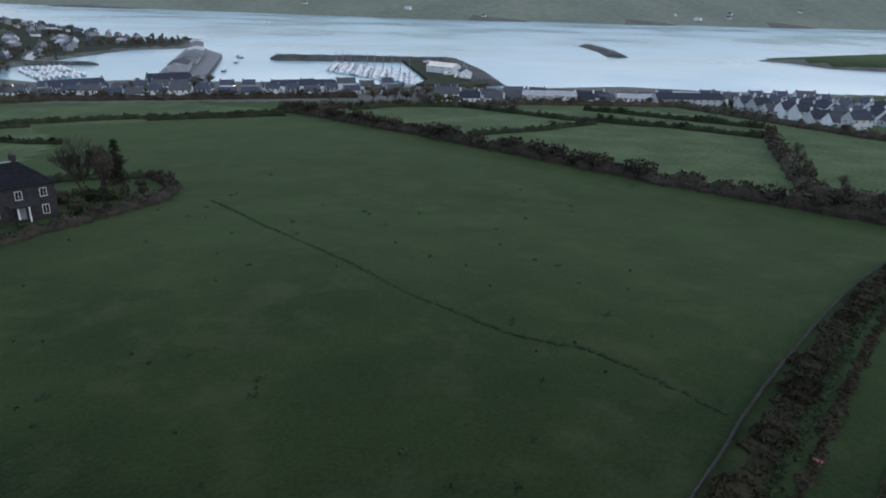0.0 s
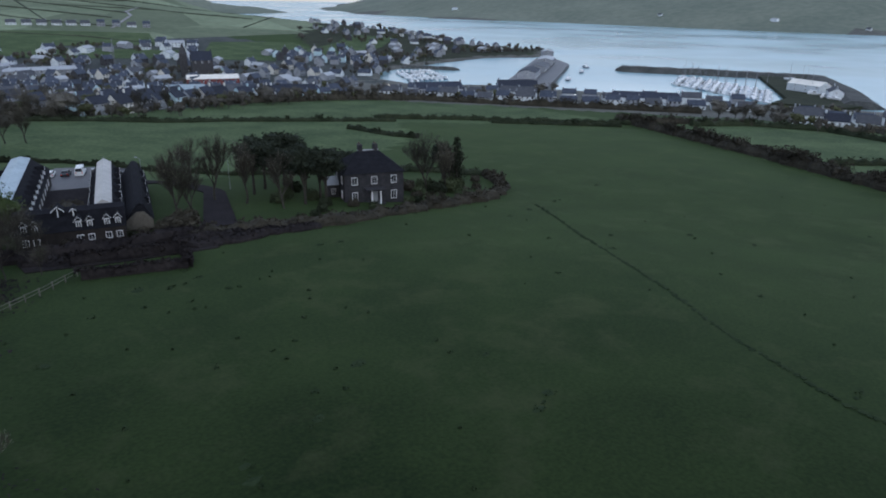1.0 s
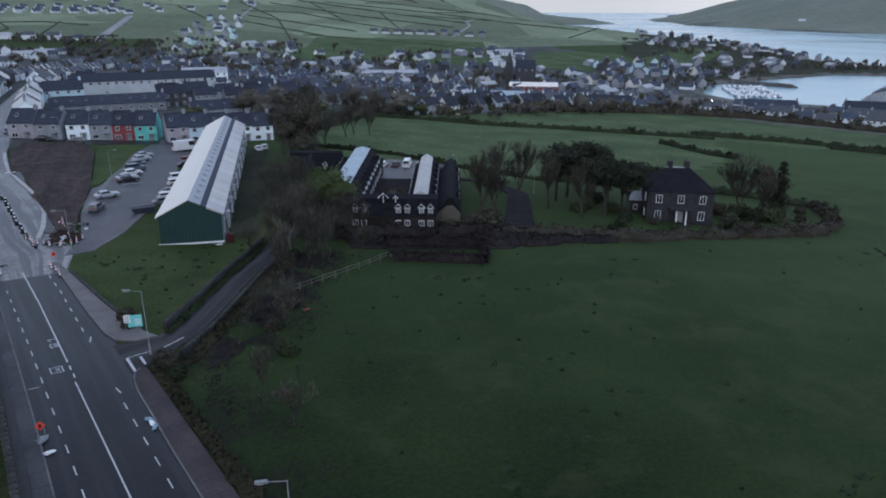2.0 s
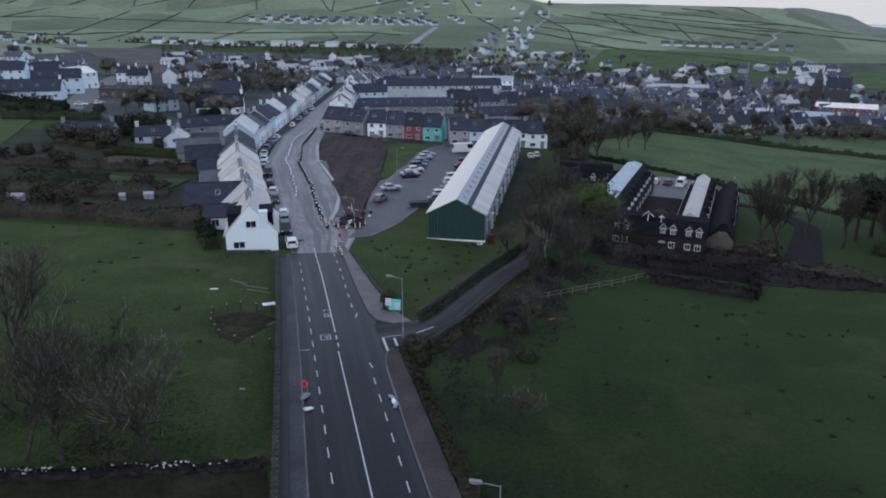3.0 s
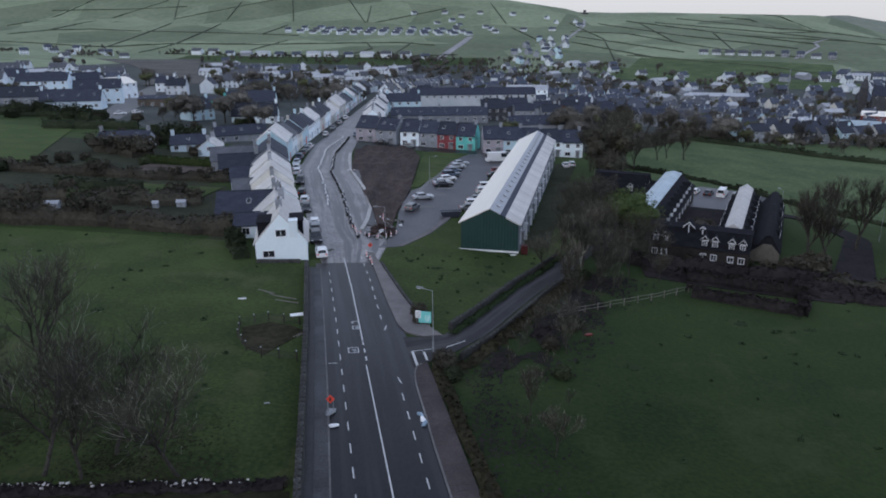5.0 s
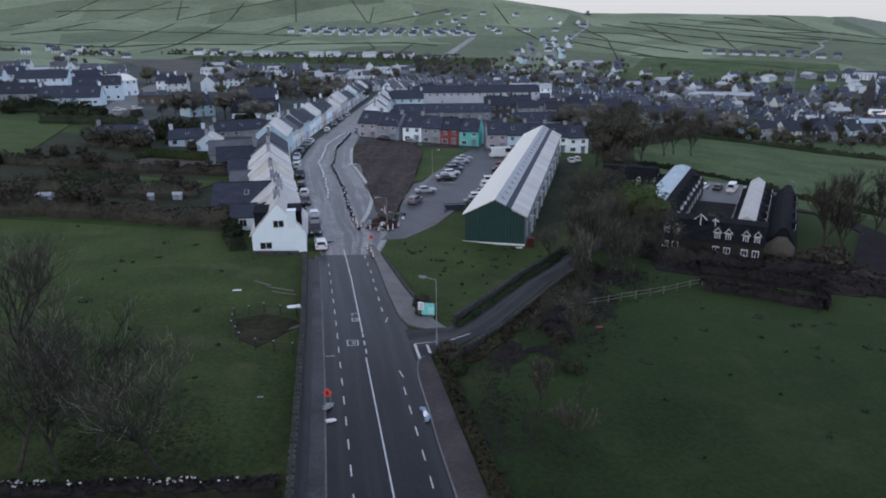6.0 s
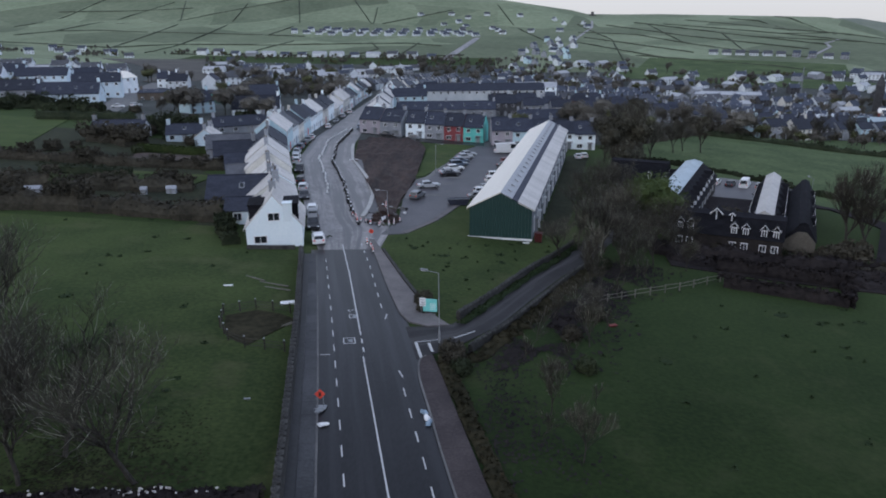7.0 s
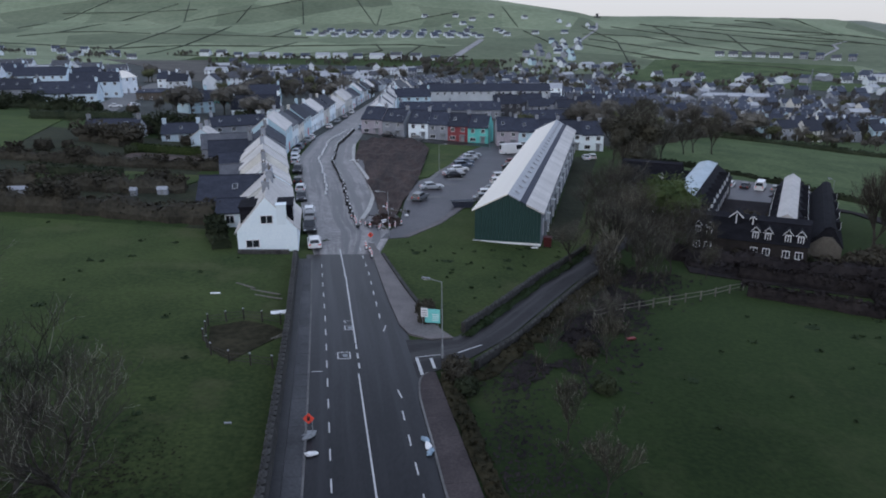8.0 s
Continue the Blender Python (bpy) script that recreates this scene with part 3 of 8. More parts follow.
structure(sheet([lane(30.4, 4.9), (4.9, 87.7), (6.5, 90.6), (10, 98), (14.2, 106.8), (19.1, 115.3), (24.5, 127), (31, 140)],
                            [lane(22.9, 4.9), (6.1, 82.9), (9.9, 88.5), (13.7, 96.6), (18.3, 106.4), (22.6, 114), (28, 125), (34.5, 138)], 0.06, LANETAR, "road", 2.5, 3),
                      "narrow asphalt side lane between walls", "road")
structure(sheet([(-7.2, 120.5), (-5.6, 131), (-6.7, 146), (-6.6, 166), (-3.6, 173), (-0.8, 192), (1.4, 211.7), (7.9, 236)],
                           [(-3.4, 122.4), (0.6, 131.4), (3.0, 140.5), (5.8, 151), (7.4, 160), (10.0, 179), (15.2, 207), (21.5, 236)], 0.06, YARDTAR, "pavement", 5, 4),
                     "dusty dark asphalt car park beside the long shed", "car park")
structure(sheet([(16.6, 126.5), (19.4, 142), (24.4, 172), (29.0, 200), (31.5, 216)], [(20.5, 126.5), (24.2, 144), (29.0, 171), (33.5, 196), (37.5, 216)], 0.1, SCRUB, "pavement", 4, 3),
          "dark muddy yard along the back of the shed", "yard")
structure(sheet([(-12.0, 134.5), (-12.2, 148.0), (-14.4, 158.3), (-17.4, 168.9), (-21.0, 180.1), (-23.2, 188)], [(-8.9, 133), (-11.0, 146), (-13.2, 157), (-16.2, 168), (-19.6, 179.6), (-21.6, 188)], 0.2, YARDTAR, "pavement", 3, 2),
          "new grey footway inside the pale kerb", "pavement")
structure(sheet([(-31.5, 243), (-17.8, 231), (-6, 226), (8, 226), (24, 222)], [(-33, 248), (-17.8, 236.5), (-6, 233), (8, 234), (24, 230)], 0.07, ASPHALT, "pavement", 5, 2),
          "asphalt forecourt before the terrace", "road")
structure(sheet([(64, 119), (79.5, 146), (77.5, 160), (69, 163), (66, 172)], [(70, 117.5), (84, 145), (82.5, 157), (74, 167), (70.5, 178)], 0.22, MUDTAR, "road", 3, 3),
          "worn tarmac drive up to the lodge", "drive")
structure(sheet([(55, 166), (60, 184), (66, 192)], [(74, 162), (80, 178), (84, 184)], 0.2, YARDTAR, "pavement", 5, 3), "small parking yard behind the lodge", "car park")
structure(sheet([(-122, 264), (-140, 320), (-162, 384), (-175, 422)], [(-130, 262), (-152, 320), (-172, 384), (-183, 420)], 0.08, CONCRETE, "road", 6, 2),
          "pale unfinished estate road", "road")
for ln in ([(112, 920), (137, 1027), (176, 1164), (190, 1260)], [(352, 805), (424, 908), (429, 937), (470, 985)]):
    structure(sheet([(a - 1.9, b) for a, b in ln], [(a + 1.9, b) for a, b in ln], 0.5, DUSTY, "road", 20, 1), "pale narrow hill road between fields", "road")

structure(sheet([(-41, 808), (-15, 969), (-6, 1030)], [(-32, 808), (-6, 969), (2, 1030)], 0.5, DUSTY, "road", 20, 2), "pale wide road climbing the hill", "road")

earth = sheet([(-9.0, 133), (-11.8, 146), (-16.4, 163), (-23.2, 187), (-28.0, 220), (-26, 232)],
              [(-6.6, 131), (-6.9, 146), (-6.3, 166), (-7.0, 186), (-8.0, 214), (-12, 231)], 0.05, RUTTED, "ground", 1.2, 16)
rng = random.Random(4)
for v in earth.data.vertices:
    if v.co.z >= gz(v.co.x, v.co.y):
        rut = math.sin(1.6 * v.co.x + 0.35 * v.co.y + 3.0 * noise.noise(v.co * 0.08))
        v.co.z += 0.15 + 0.9 * noise.noise(v.co * 0.16) ** 2 + 0.22 * rut + rng.uniform(0, 0.06)
structure(earth, "heaped brown earth of the building site", "earth")
structure(sheet([(-6.6, 170), (-6.8, 190), (-7.6, 211), (-6, 226)], [(-4.9, 171), (-1.0, 190), (1.2, 210), (6, 226)], 0.12, VERGE, "ground", 3, 3),
          "small grass patch beside the car park", "grass")


def kerbed(name, off_a, off_b, s0, s1, mat, label, bay=2.0, rise=0.14):
    """A pavement in bays, with kerb."""
    base = new(name)
    structure(base, label, "pavement")
    n = round((s1 - s0) / bay)
    bay = (s1 - s0) / n
    for k in range(n):
        a, b = s0 + k * bay, s0 + (k + 1) * bay - 0.02
        o = [lane(a, off_a(a)), lane(a, off_b(a)), lane(b, off_b(b)), lane(b, off_a(b))]
        s = Shape()
        top = [(x, y, gz(x, y) + rise) for x, y in o]
        low = [(x, y, gz(x, y) - 0.2) for x, y in o]
        s.poly(low + top, [(4, 5, 6, 7), (0, 1, 5, 4), (1, 2, 6, 5), (2, 3, 7, 6), (3, 0, 4, 7)])
        part("slab", s, mat, base)
    return base


kerb_l = lambda s: np.interp(s, [-75, 0, 8, 19, 38, 56], [-5.0, -4.35, -4.15, -3.87, -3.6, -3.5])
wall_l = lambda s: np.interp(s, [-75, 0, 8, 28, 42, 56], [-7.3, -6.95, -6.67, -6.1, -5.75, -5.7])
kerb_r = lambda s: np.interp(s, [-75, 8, 14, 18.5, 20, 21.4, 22.4, 23.2, 23.7], [4.25, 4.3, 4.44, 4.46, 4.58, 4.75, 4.98, 5.35, 5.95])
wall_r = lambda s: np.interp(s, [-75, 0, 20, 24], [6.6, 6.6, 6.55, 6.5])
mid_l = lambda s: 0.52 * wall_l(s) + 0.48 * kerb_l(s)
# left footway: the shadow of the wall is put into both dark colours
kerbed("pavement", mid_l, lambda s: kerb_l(s) - 0.16, -70, 56, DARKPAVE, "grey concrete slabs along the kerb, darkened for wall shade")
kerbed("pavement", wall_l, lambda s: mid_l(s) - 0.02, -70, 56, SHADETAR, "dark tarmac strip beside the wall with its shade painted in", 7.0, 0.13)
kerbed("kerb", lambda s: kerb_l(s) - 0.14, kerb_l, -70, 56, KERBSTONE, "worn grey kerb stones beside the road", 2.0, 0.15)
kerbed("pavement", lambda s: kerb_r(s) + 0.16, wall_r, -70, 19.1, PINKPAVE, "worn pinkish pavement beside the road", 2.7)
kerbed("pavement", lambda s: kerb_r(s) + 0.16, wall_r, 19.1, 23.6, PINKPAVE, "rounded end of the pinkish pavement", 0.5)
kerbed("kerb", kerb_r, lambda s: kerb_r(s) + 0.14, -70, 19.1, KERBSTONE, "worn grey kerb stones beside the road", 2.7, 0.15)
kerbed("kerb", kerb_r, lambda s: kerb_r(s) + 0.14, 19.1, 23.6, KERBSTONE, "kerb stones curving into the lane", 0.5, 0.15)
edge_in = [lane(30.3, 7.2), lane(31.0, 5.6), lane(33.7, 4.8), lane(42, 4.4), lane(57.8, 4.1), lane(63, 4.0)]
edge_out = [lane(30.5, 9.4), lane(33.0, 8.4), lane(36.5, 7.6), lane(44, 6.6), lane(58.5, 5.2), lane(63, 4.7)]
structure(sheet(edge_in, edge_out, 0.18, TANPAVE, "pavement", 2.5, 2), "pale pavement tapering round the grass triangle", "pavement")


def marking(s, off, length, width, deg=0.0, lift=0.062):
    x, y = lane(s, off)
    c, t = math.cos(radians(deg)), math.sin(radians(deg))
    u2 = Vector((U.x * c - U.y * t, U.x * t + U.y * c))
    n2 = Vector((u2.y, -u2.x))
    p = Vector((x, y))
    q = [p - u2 * length / 2 - n2 * width / 2, p - u2 * length / 2 + n2 * width / 2, p + u2 * length / 2 + n2 * width / 2, p + u2 * length / 2 - n2 * width / 2]
    s2 = Shape().poly([(v.x, v.y, gz(v.x, v.y) + lift) for v in q], [(0, 1, 2, 3)])
    return part("marking", s2, LINE, main_road)


for k in range(37):
    s = 8.96 + (k - 23) * 3.4
    if s < 54:
        marking(s, np.interp(s, [0, 10, 35, 50], [-2.55, -2.47, -2.31, -2.38]), 1.4, 0.10)
for k in range(27):
    marking(16.9 - k * 3.35, 2.98, 1.4, 0.10)
for k in range(8):
    marking(36.5 + k * 3.4, np.interp(k, [0, 4, 7], [3.05, 3.07, 2.75]), 1.3, 0.13)
for k in range(20):
    marking(21.6 - k * 4.7, 0.16, 4.72, 0.12)
for k in range(3):
    marking(25.4 + k * 1.95, 0.3, 1.0, 0.15)
for k in range(8):
    marking(31.9 + k * 3.8, np.interp(k, [0, 4, 7], [0.3, 0.3, 0.12]), 3.82, 0.15)
marking(24.9, 5.37, 3.4, 0.28, 0)
marking(25.4, 6.6, 2.0, 0.26, 0)
marking(26.9, 6.6, 2.6, 0.1, -80)
marking(28.1, 10.5, 2.9, 0.15, -59)
marking(33.3, 3.25, 1.5, 0.12, -14)
marking(20.2, 3.1, 1.3, 0.12, 8)
marking(24.6, -3.2, 0.9, 0.1, 90)
for a, b, l, wd, dg in ((26.87, -0.87, 1.15, 0.1, 90), (28.15, -0.87, 1.15, 0.1, 90), (27.5, -1.4, 1.2, 0.1, 0), (27.5, -0.35, 1.2, 0.1, 0),
                        (33.15, -0.12, 0.9, 0.1, 90), (34.1, -0.12, 0.9, 0.1, 90), (33.6, -0.5, 0.9, 0.1, 0), (35.4, -0.1, 0.8, 0.1, 90), (35.1, -0.45, 0.6, 0.1, 20)):
    marking(a, b, l, wd, dg, 0.066)
for a, b in ((27.5, -0.87), (33.6, -0.12)):
    x, y = lane(a, b)
    part("manhole_cover", Shape().turned(x, y, gz(x, y) - 0.1, gz(x, y) + 0.056, 0.62, 0.62, 104), STEEL, main_road)


def worn(line, width, mat, lift):
    """A worn or swept stripe along a street."""
    l, r = [], []
    pts = [Vector(p) for p in line]
    for k, p in enumerate(pts):
        u = (pts[min(k + 1, len(pts) - 1)] - pts[max(k - 1, 0)]).normalized()
        n = Vector((u.y, -u.x)) * width / 2
        l.append(tuple(p - n))
        r.append(tuple(p + n))
    return structure(sheet(l, r, lift, mat, "road", 4, 2), "pale worn strip of paving in the car park", "road")


worn([(-3.8, 122.6), (0.0, 131.2), (2.4, 140.6), (5.2, 151.4), (6.8, 160)], 0.9, TANPAVE, 0.09)
for bay in ((-2.2, 151), (-0.6, 163.5), (1.6, 171)):
    worn([(bay[0] - 2.2, bay[1] - 0.6), (bay[0] + 2.2, bay[1] + 1.4)], 1.6, CONCRETE, 0.085)
worn([(-6.2, 147), (-4.4, 166), (-2.4, 182), (0.2, 202)], 1.0, CONCRETE, 0.09)
structure(sheet([(34, 114), (47, 109.6), (60, 107)], [(35, 125.6), (54, 116.6), (61, 117)], 0.16, BRACKEN, "ground", 3, 4), "dark slope of dead bracken below the lodge", "bracken")
structure(sheet([(-110, 57), (-60, 51.5), (-26, 54.4), (-5.0, 57.6)], [(-110, 10), (-60, 10), (-26, 12), (8, 14)], 0.05, LITTER, "ground", 4, 8), "dark leaf-littered ground behind the field wall", "ground")

# ---- buildings ----
def window_part(parent, x, y, z, w, h, face="y-", bars=1, near=True):
    """A window on a wall: one white frame with glazing bars round recessed dark panes."""
    t, d = 0.09, 0.07
    xs = [-w / 2, -w / 2 + t]
    for k in range(bars):
        c = -w / 2 + w * (k + 1) / (bars + 1)
        xs += [c - 0.03, c + 0.03]
    xs += [w / 2 - t, w / 2]
    zs = [-h / 2, -h / 2 + t, h / 2 - t, h / 2]
    n = len(xs)
    s = Shape()
    pts = [(a, -d, b) for b in zs for a in xs] + [(a, 0.02, b) for b in zs for a in xs]
    m = n * 4
    hole = {k for k in range(1, n - 1, 2)}
    front = [(r * n + k, r * n + k + 1, (r + 1) * n + k + 1, (r + 1) * n + k) for r in range(3) for k in range(n - 1) if not (r == 1 and k in hole)]
    rim = list(range(n)) + [r * n + n - 1 for r in (1, 2, 3)] + [3 * n + k for k in range(n - 2, -1, -1)] + [2 * n, n]
    side = [(rim[k], m + rim[k], m + rim[(k + 1) % len(rim)], rim[(k + 1) % len(rim)]) for k in range(len(rim))]
    reveal, glass = [], []
    for k in sorted(hole):
        q = (n + k, n + k + 1, 2 * n + k + 1, 2 * n + k)
        pts += [(pts[v][0], -0.025, pts[v][2]) for v in q]
        e = len(pts) - 4
        reveal += [(q[i], q[(i + 1) % 4], e + (i + 1) % 4, e + i) for i in range(4)]
        glass.append((e, e + 1, e + 2, e + 3))
    s.poly(pts, front + side + reveal)
    if not near:
        s.f += glass
        s.i += [1] * len(glass)
    ob = part("window", s, WHITEPAINT if near else (WHITEPAINT, GLASS), parent)
    ob.matrix_basis = pose(x, y, z, 0, 0, {"y-": 0, "y+": 180, "x+": 90, "x-": -90}[face])
    if near:
        part("pane", Shape().box(-w / 2 + t, w / 2 - t, -0.024, 0.02, -h / 2 + t, h / 2 - t), GLASS, ob)
    return ob


def door_part(parent, x, y, z, mat, face="y-", w=0.95, h=2.05):
    s = Shape().box(-w / 2, w / 2, -0.06, 0.02, 0, h).box(-w / 2 - 0.08, -w / 2, -0.09, 0.02, 0, h + 0.08).box(w / 2, w / 2 + 0.08, -0.09, 0.02, 0, h + 0.08)
    ob = part("door", s, mat, parent)
    ob.matrix_basis = pose(x, y, z, 0, 0, {"y-": 0, "y+": 180, "x+": 90, "x-": -90}[face])
    return ob


def roof_slab(d, w, eave, rise, over=0.3, gable=0.18, th=0.16):
    """A pitched roof, ridge along x."""
    s = Shape()
    h = d / 2 + over
    drop = rise * over / (d / 2)
    for sg in (-1, 1):
        a, b = (sg * h, eave - drop), (0, eave + rise)
        s.prism([(a[0], a[1]), (b[0], b[1]), (b[0], b[1] + th), (a[0], a[1] + th)][::sg], "x", -w / 2 - gable, w / 2 + gable)
    s.tube((-w / 2 - gable, 0, eave + rise + th), (w / 2 + gable, 0, eave + rise + th), 0.11, 0.11, 6)
    return s


def chimney(parent, x, y, z, mat, w=0.7, h=1.3, pots=2):
    s = Shape().box(x - 0.45, x + 0.45, y - w / 2, y + w / 2, z - 1.2, z + h).box(x - 0.52, x + 0.52, y - w / 2 - 0.07, y + w / 2 + 0.07, z + h, z + h + 0.14)
    c = part("chimney", s, mat, parent)
    if not pots:
        return c
    t = Shape()
    for k in range(pots):
        t.tube((x, y - w / 4 + k * w / 2, z + h + 0.14), (x, y - w / 4 + k * w / 2, z + h + 0.5), 0.13, 0.1, 6)
    part("pot", t, BRICK, c)
    return c


def gabled_house(w, d, eave, rise, wall, roof, bays=3, storeys=2, chimneys=1, skylights=0, dormers=0, near=False, back=True, door=GREYPAINT, sides=True, flush=False):
    """A plain gabled house, ridge along x, front to -y, with its foot a little in the ground."""
    ob = new("house")
    s = Shape().prism([(-d / 2, -1.6), (d / 2, -1.6), (d / 2, eave), (0, eave + rise), (-d / 2, eave)], "x", -w / 2, w / 2)
    part("wall", s, wall, ob)
    part("roof", roof_slab(d, w, eave, rise, 0.25, -0.01 if flush else 0.15), roof, ob)
    pitch = w / bays
    for f in range(storeys):
        z = eave - 0.95 if f == storeys - 1 and storeys > 1 else 1.45
        for k in range(bays):
            x = -w / 2 + pitch * (k + 0.5)
            if f == 0 and k == bays // 2:
                door_part(ob, x, -d / 2, 0, door)
                continue
            window_part(ob, x, -d / 2, z, min(1.25, pitch * 0.5), 1.25, "y-", 1, near)
        if back:
            for k in range(0, bays, 2):
                window_part(ob, -w / 2 + pitch * (k + 0.5), d / 2, z, 1.0, 1.1, "y+", 1, near)
    if sides:
        for fc, sx in (("x-", -1), ("x+", 1)):
            window_part(ob, sx * w / 2, 0.0, eave - 0.2 if storeys == 1 else eave - 0.9, 0.9, 1.1, fc, 1, near)
    spots = [w / 2 - 0.55, -w / 2 + 0.55, 0][:chimneys]
    for x in spots:
        chimney(ob, x, 0, eave + rise, wall if roof is SLATE else GREYWALL, pots=2 if near else 0)
    slope = math.atan2(rise, d / 2)
    for k in range(skylights):
        x = -w / 2 + w * (k + 0.5) / skylights
        sk = Shape().box(-0.4, 0.4, -0.55, 0.55, 0, 0.09)
        q = part("skylight", sk, GREYMETAL, ob)
        q.matrix_basis = pose(x, -d / 4, eave + rise / 2 + 0.18, math.degrees(slope), 0, 0)
        part("pane", Shape().box(-0.33, 0.33, -0.48, 0.48, 0.085, 0.1), GLASS, q)
    for k in range(dormers):
        x = -w / 2 + w * (k + 0.5) / dormers
        dormer(ob, x, -d / 2 + 0.5, eave, 0, wall, roof)
    return ob


def dormer(parent, x, y, z, deg, wall, roof, w=1.5, h=1.35, run=2.2):
    """A small gabled dormer facing -y before it is turned."""
    s = Shape().prism([(-w / 2, -0.2), (w / 2, -0.2), (w / 2, h), (0, h + 0.7), (-w / 2, h)], "y", 0, run)
    q = part("dormer", s, wall, parent)
    q.matrix_basis = pose(x, y, z, 0, 0, deg)
    r = Shape()
    for sg in (-1, 1):
        r.prism([(sg * (w / 2 + 0.15), h - 0.12), (0, h + 0.72), (0, h + 0.84), (sg * (w / 2 + 0.15), h)][::-sg], "y", -0.15, run)
    part("roof", r, roof, q)
    g = Shape().box(-w / 2 + 0.2, w / 2 - 0.2, -0.03, 0.02, 0.1, h - 0.1)
    part("pane", g, GLASS, q)
    for sg in (-1, 1):
        part("verge_board", Shape().prism([(sg * (w / 2 + 0.16), h - 0.11), (0, h + 0.71), (0, h + 0.82), (sg * (w / 2 + 0.16), h)][::-sg], "y", -0.19, -0.152), WHITEPAINT, q)
    for a, b, c, e in ((-w / 2 + 0.12, -w / 2 + 0.22, 0.0, h), (w / 2 - 0.22, w / 2 - 0.12, 0.0, h), (-0.04, 0.04, 0.12, h - 0.12)):
        part("frame", Shape().box(a, b, -0.06, 0.02, c, e), WHITEPAINT, q)
    for c in (0.0, h - 0.12):
        part("frame", Shape().box(-w / 2 + 0.22, w / 2 - 0.22, -0.055, 0.02, c, c + 0.12), WHITEPAINT, q)
    return q


def settle(ob, x, y, deg, label, category="house", group="", w=8.0, d=7.0):
    """Stand a thing on the land at its lowest corner."""
    c, s = math.cos(radians(deg)), math.sin(radians(deg))
    zs = [gz(x + a * w / 2 * c - b * d / 2 * s, y + a * w / 2 * s + b * d / 2 * c) for a in (-1, 1) for b in (-1, 1)]
    ob.matrix_basis = pose(x, y, 0.5 * min(zs) + 0.5 * sum(zs) / 4, 0, 0, deg)
    return tagged(ob, label, category, group)


# the long shed with its green end and pale roof
def long_shed():
    ob = new("long_shed")
    L, W2, EV, RD = 86.0, 9.4, 4.9, 7.3
    h = W2 / 2
    body = Shape().prism([(-h, -2.5), (h, -2.5), (h, EV - 0.05), (0, RD - 0.05), (-h, EV - 0.05)], "y", 0.12, L)
    part("wall", body, GREYWALL, ob, "grey rendered long side walls")
    end = Shape()
    for k in range(19):
        a, b = -h + W2 * k / 19, -h + W2 * (k + 1) / 19 - 0.03
        za, zb = (EV + (RD - EV) * (1 - abs(v) / h) for v in (a, b))
        end.prism([(a, 0.35), (b, 0.35), (b, zb), (a, za)] if a * b >= 0 else [(a, 0.35), (b, 0.35), (b, zb), (0, RD), (a, za)], "y", 0.0, 0.14)
    part("end_cladding", end, GREENCLAD, ob, "dark green sheet cladding of the gable")
    part("sill", Shape().box(-h - 0.3, h + 0.1, -0.14, 0.1, 0.1, 0.36), WHITEPAINT, ob, "white strip along the gable foot")
    n = 43

    def sheeted(name, sec, mat, label):
        """A roof slope of separate sheets that share one mesh."""
        base = part(name, Shape().prism([(a, b - 0.06) for a, b in sec], "y", -0.25, L - 0.4), mat, ob, label)
        one = Shape().prism(sec, "y", 0, L / n - 0.05).mesh("roof_sheet", mat)
        for k in range(n):
            part("roof_sheet", one, mat, base).matrix_basis = pose(0, -0.3 + k * L / n, 0)

    sheeted("roof", [(-h - 0.4, EV - 0.06), (0, RD + 0.14), (0, RD), (-h - 0.4, EV - 0.2)], METALROOF, "bright pale metal roof slope in sheets")
    sl = (RD - EV) / h
    zr = lambda x: RD - sl * x
    sheeted("upper_roof", [(0.02, zr(0.02)), (1.75, zr(1.75)), (1.75, zr(1.75) + 0.14), (0.02, zr(0.02) + 0.14)], GREYMETAL, "grey metal strip with small rooflights")
    # narrow dark strip, almost level with the sheets on both sides
    s = Shape().prism([(1.72, zr(1.72) - 0.1), (2.62, zr(2.62) - 0.1), (2.62, zr(2.62) + 0.1), (1.72, zr(1.72) + 0.1)], "y", -0.25, L - 0.3)
    part("valley_gutter", s, SLATE, ob, "dark slate band between the roof slopes")
    sheeted("lower_roof", [(2.6, zr(2.6) - 0.1), (h + 0.4, EV - 0.2), (h + 0.4, EV - 0.04), (2.6, zr(2.6) + 0.16)], PALEROOF, "pale lower roof slope")
    for k in range(22):
        y = 3.0 + k * 3.8
        q = part("rooflight", Shape().box(-0.32, 0.32, -0.55, 0.55, 0, 0.22).box(-0.38, 0.38, -0.6, 0.6, 0.2, 0.27), GREYMETAL, ob)
        q.matrix_basis = pose(0.95, y, zr(0.95) + 0.12, 0, math.degrees(math.atan(sl)), 0)
    for k in range(18):
        y = 3.5 + k * 4.6
        window_part(ob, h, y, 1.9, 1.1, 2.4, "x+", 1)
        q = part("porch", Shape().box(h, h + 0.4, y + 1.4, y + 2.2, -0.5, 2.3).box(h, h + 0.55, y + 1.3, y + 2.3, 2.3, 2.42), WHITEPAINT if k % 2 else GREYPAINT, ob)
    for k in range(14):
        window_part(ob, -h, 4 + k * 5.8, 2.0, 1.6, 1.2, "x-", 2)
    deg = -math.degrees(math.atan2(25.6 - 10.9, 207.5 - 122.5))
    ob.matrix_basis = pose(10.7, 122.6, gz(10.7, 122.6) - 0.1, 0.0, 0, deg)
    return tagged(ob, "long shed with dark green gable and pale metal roof", "shed")


long_shed()


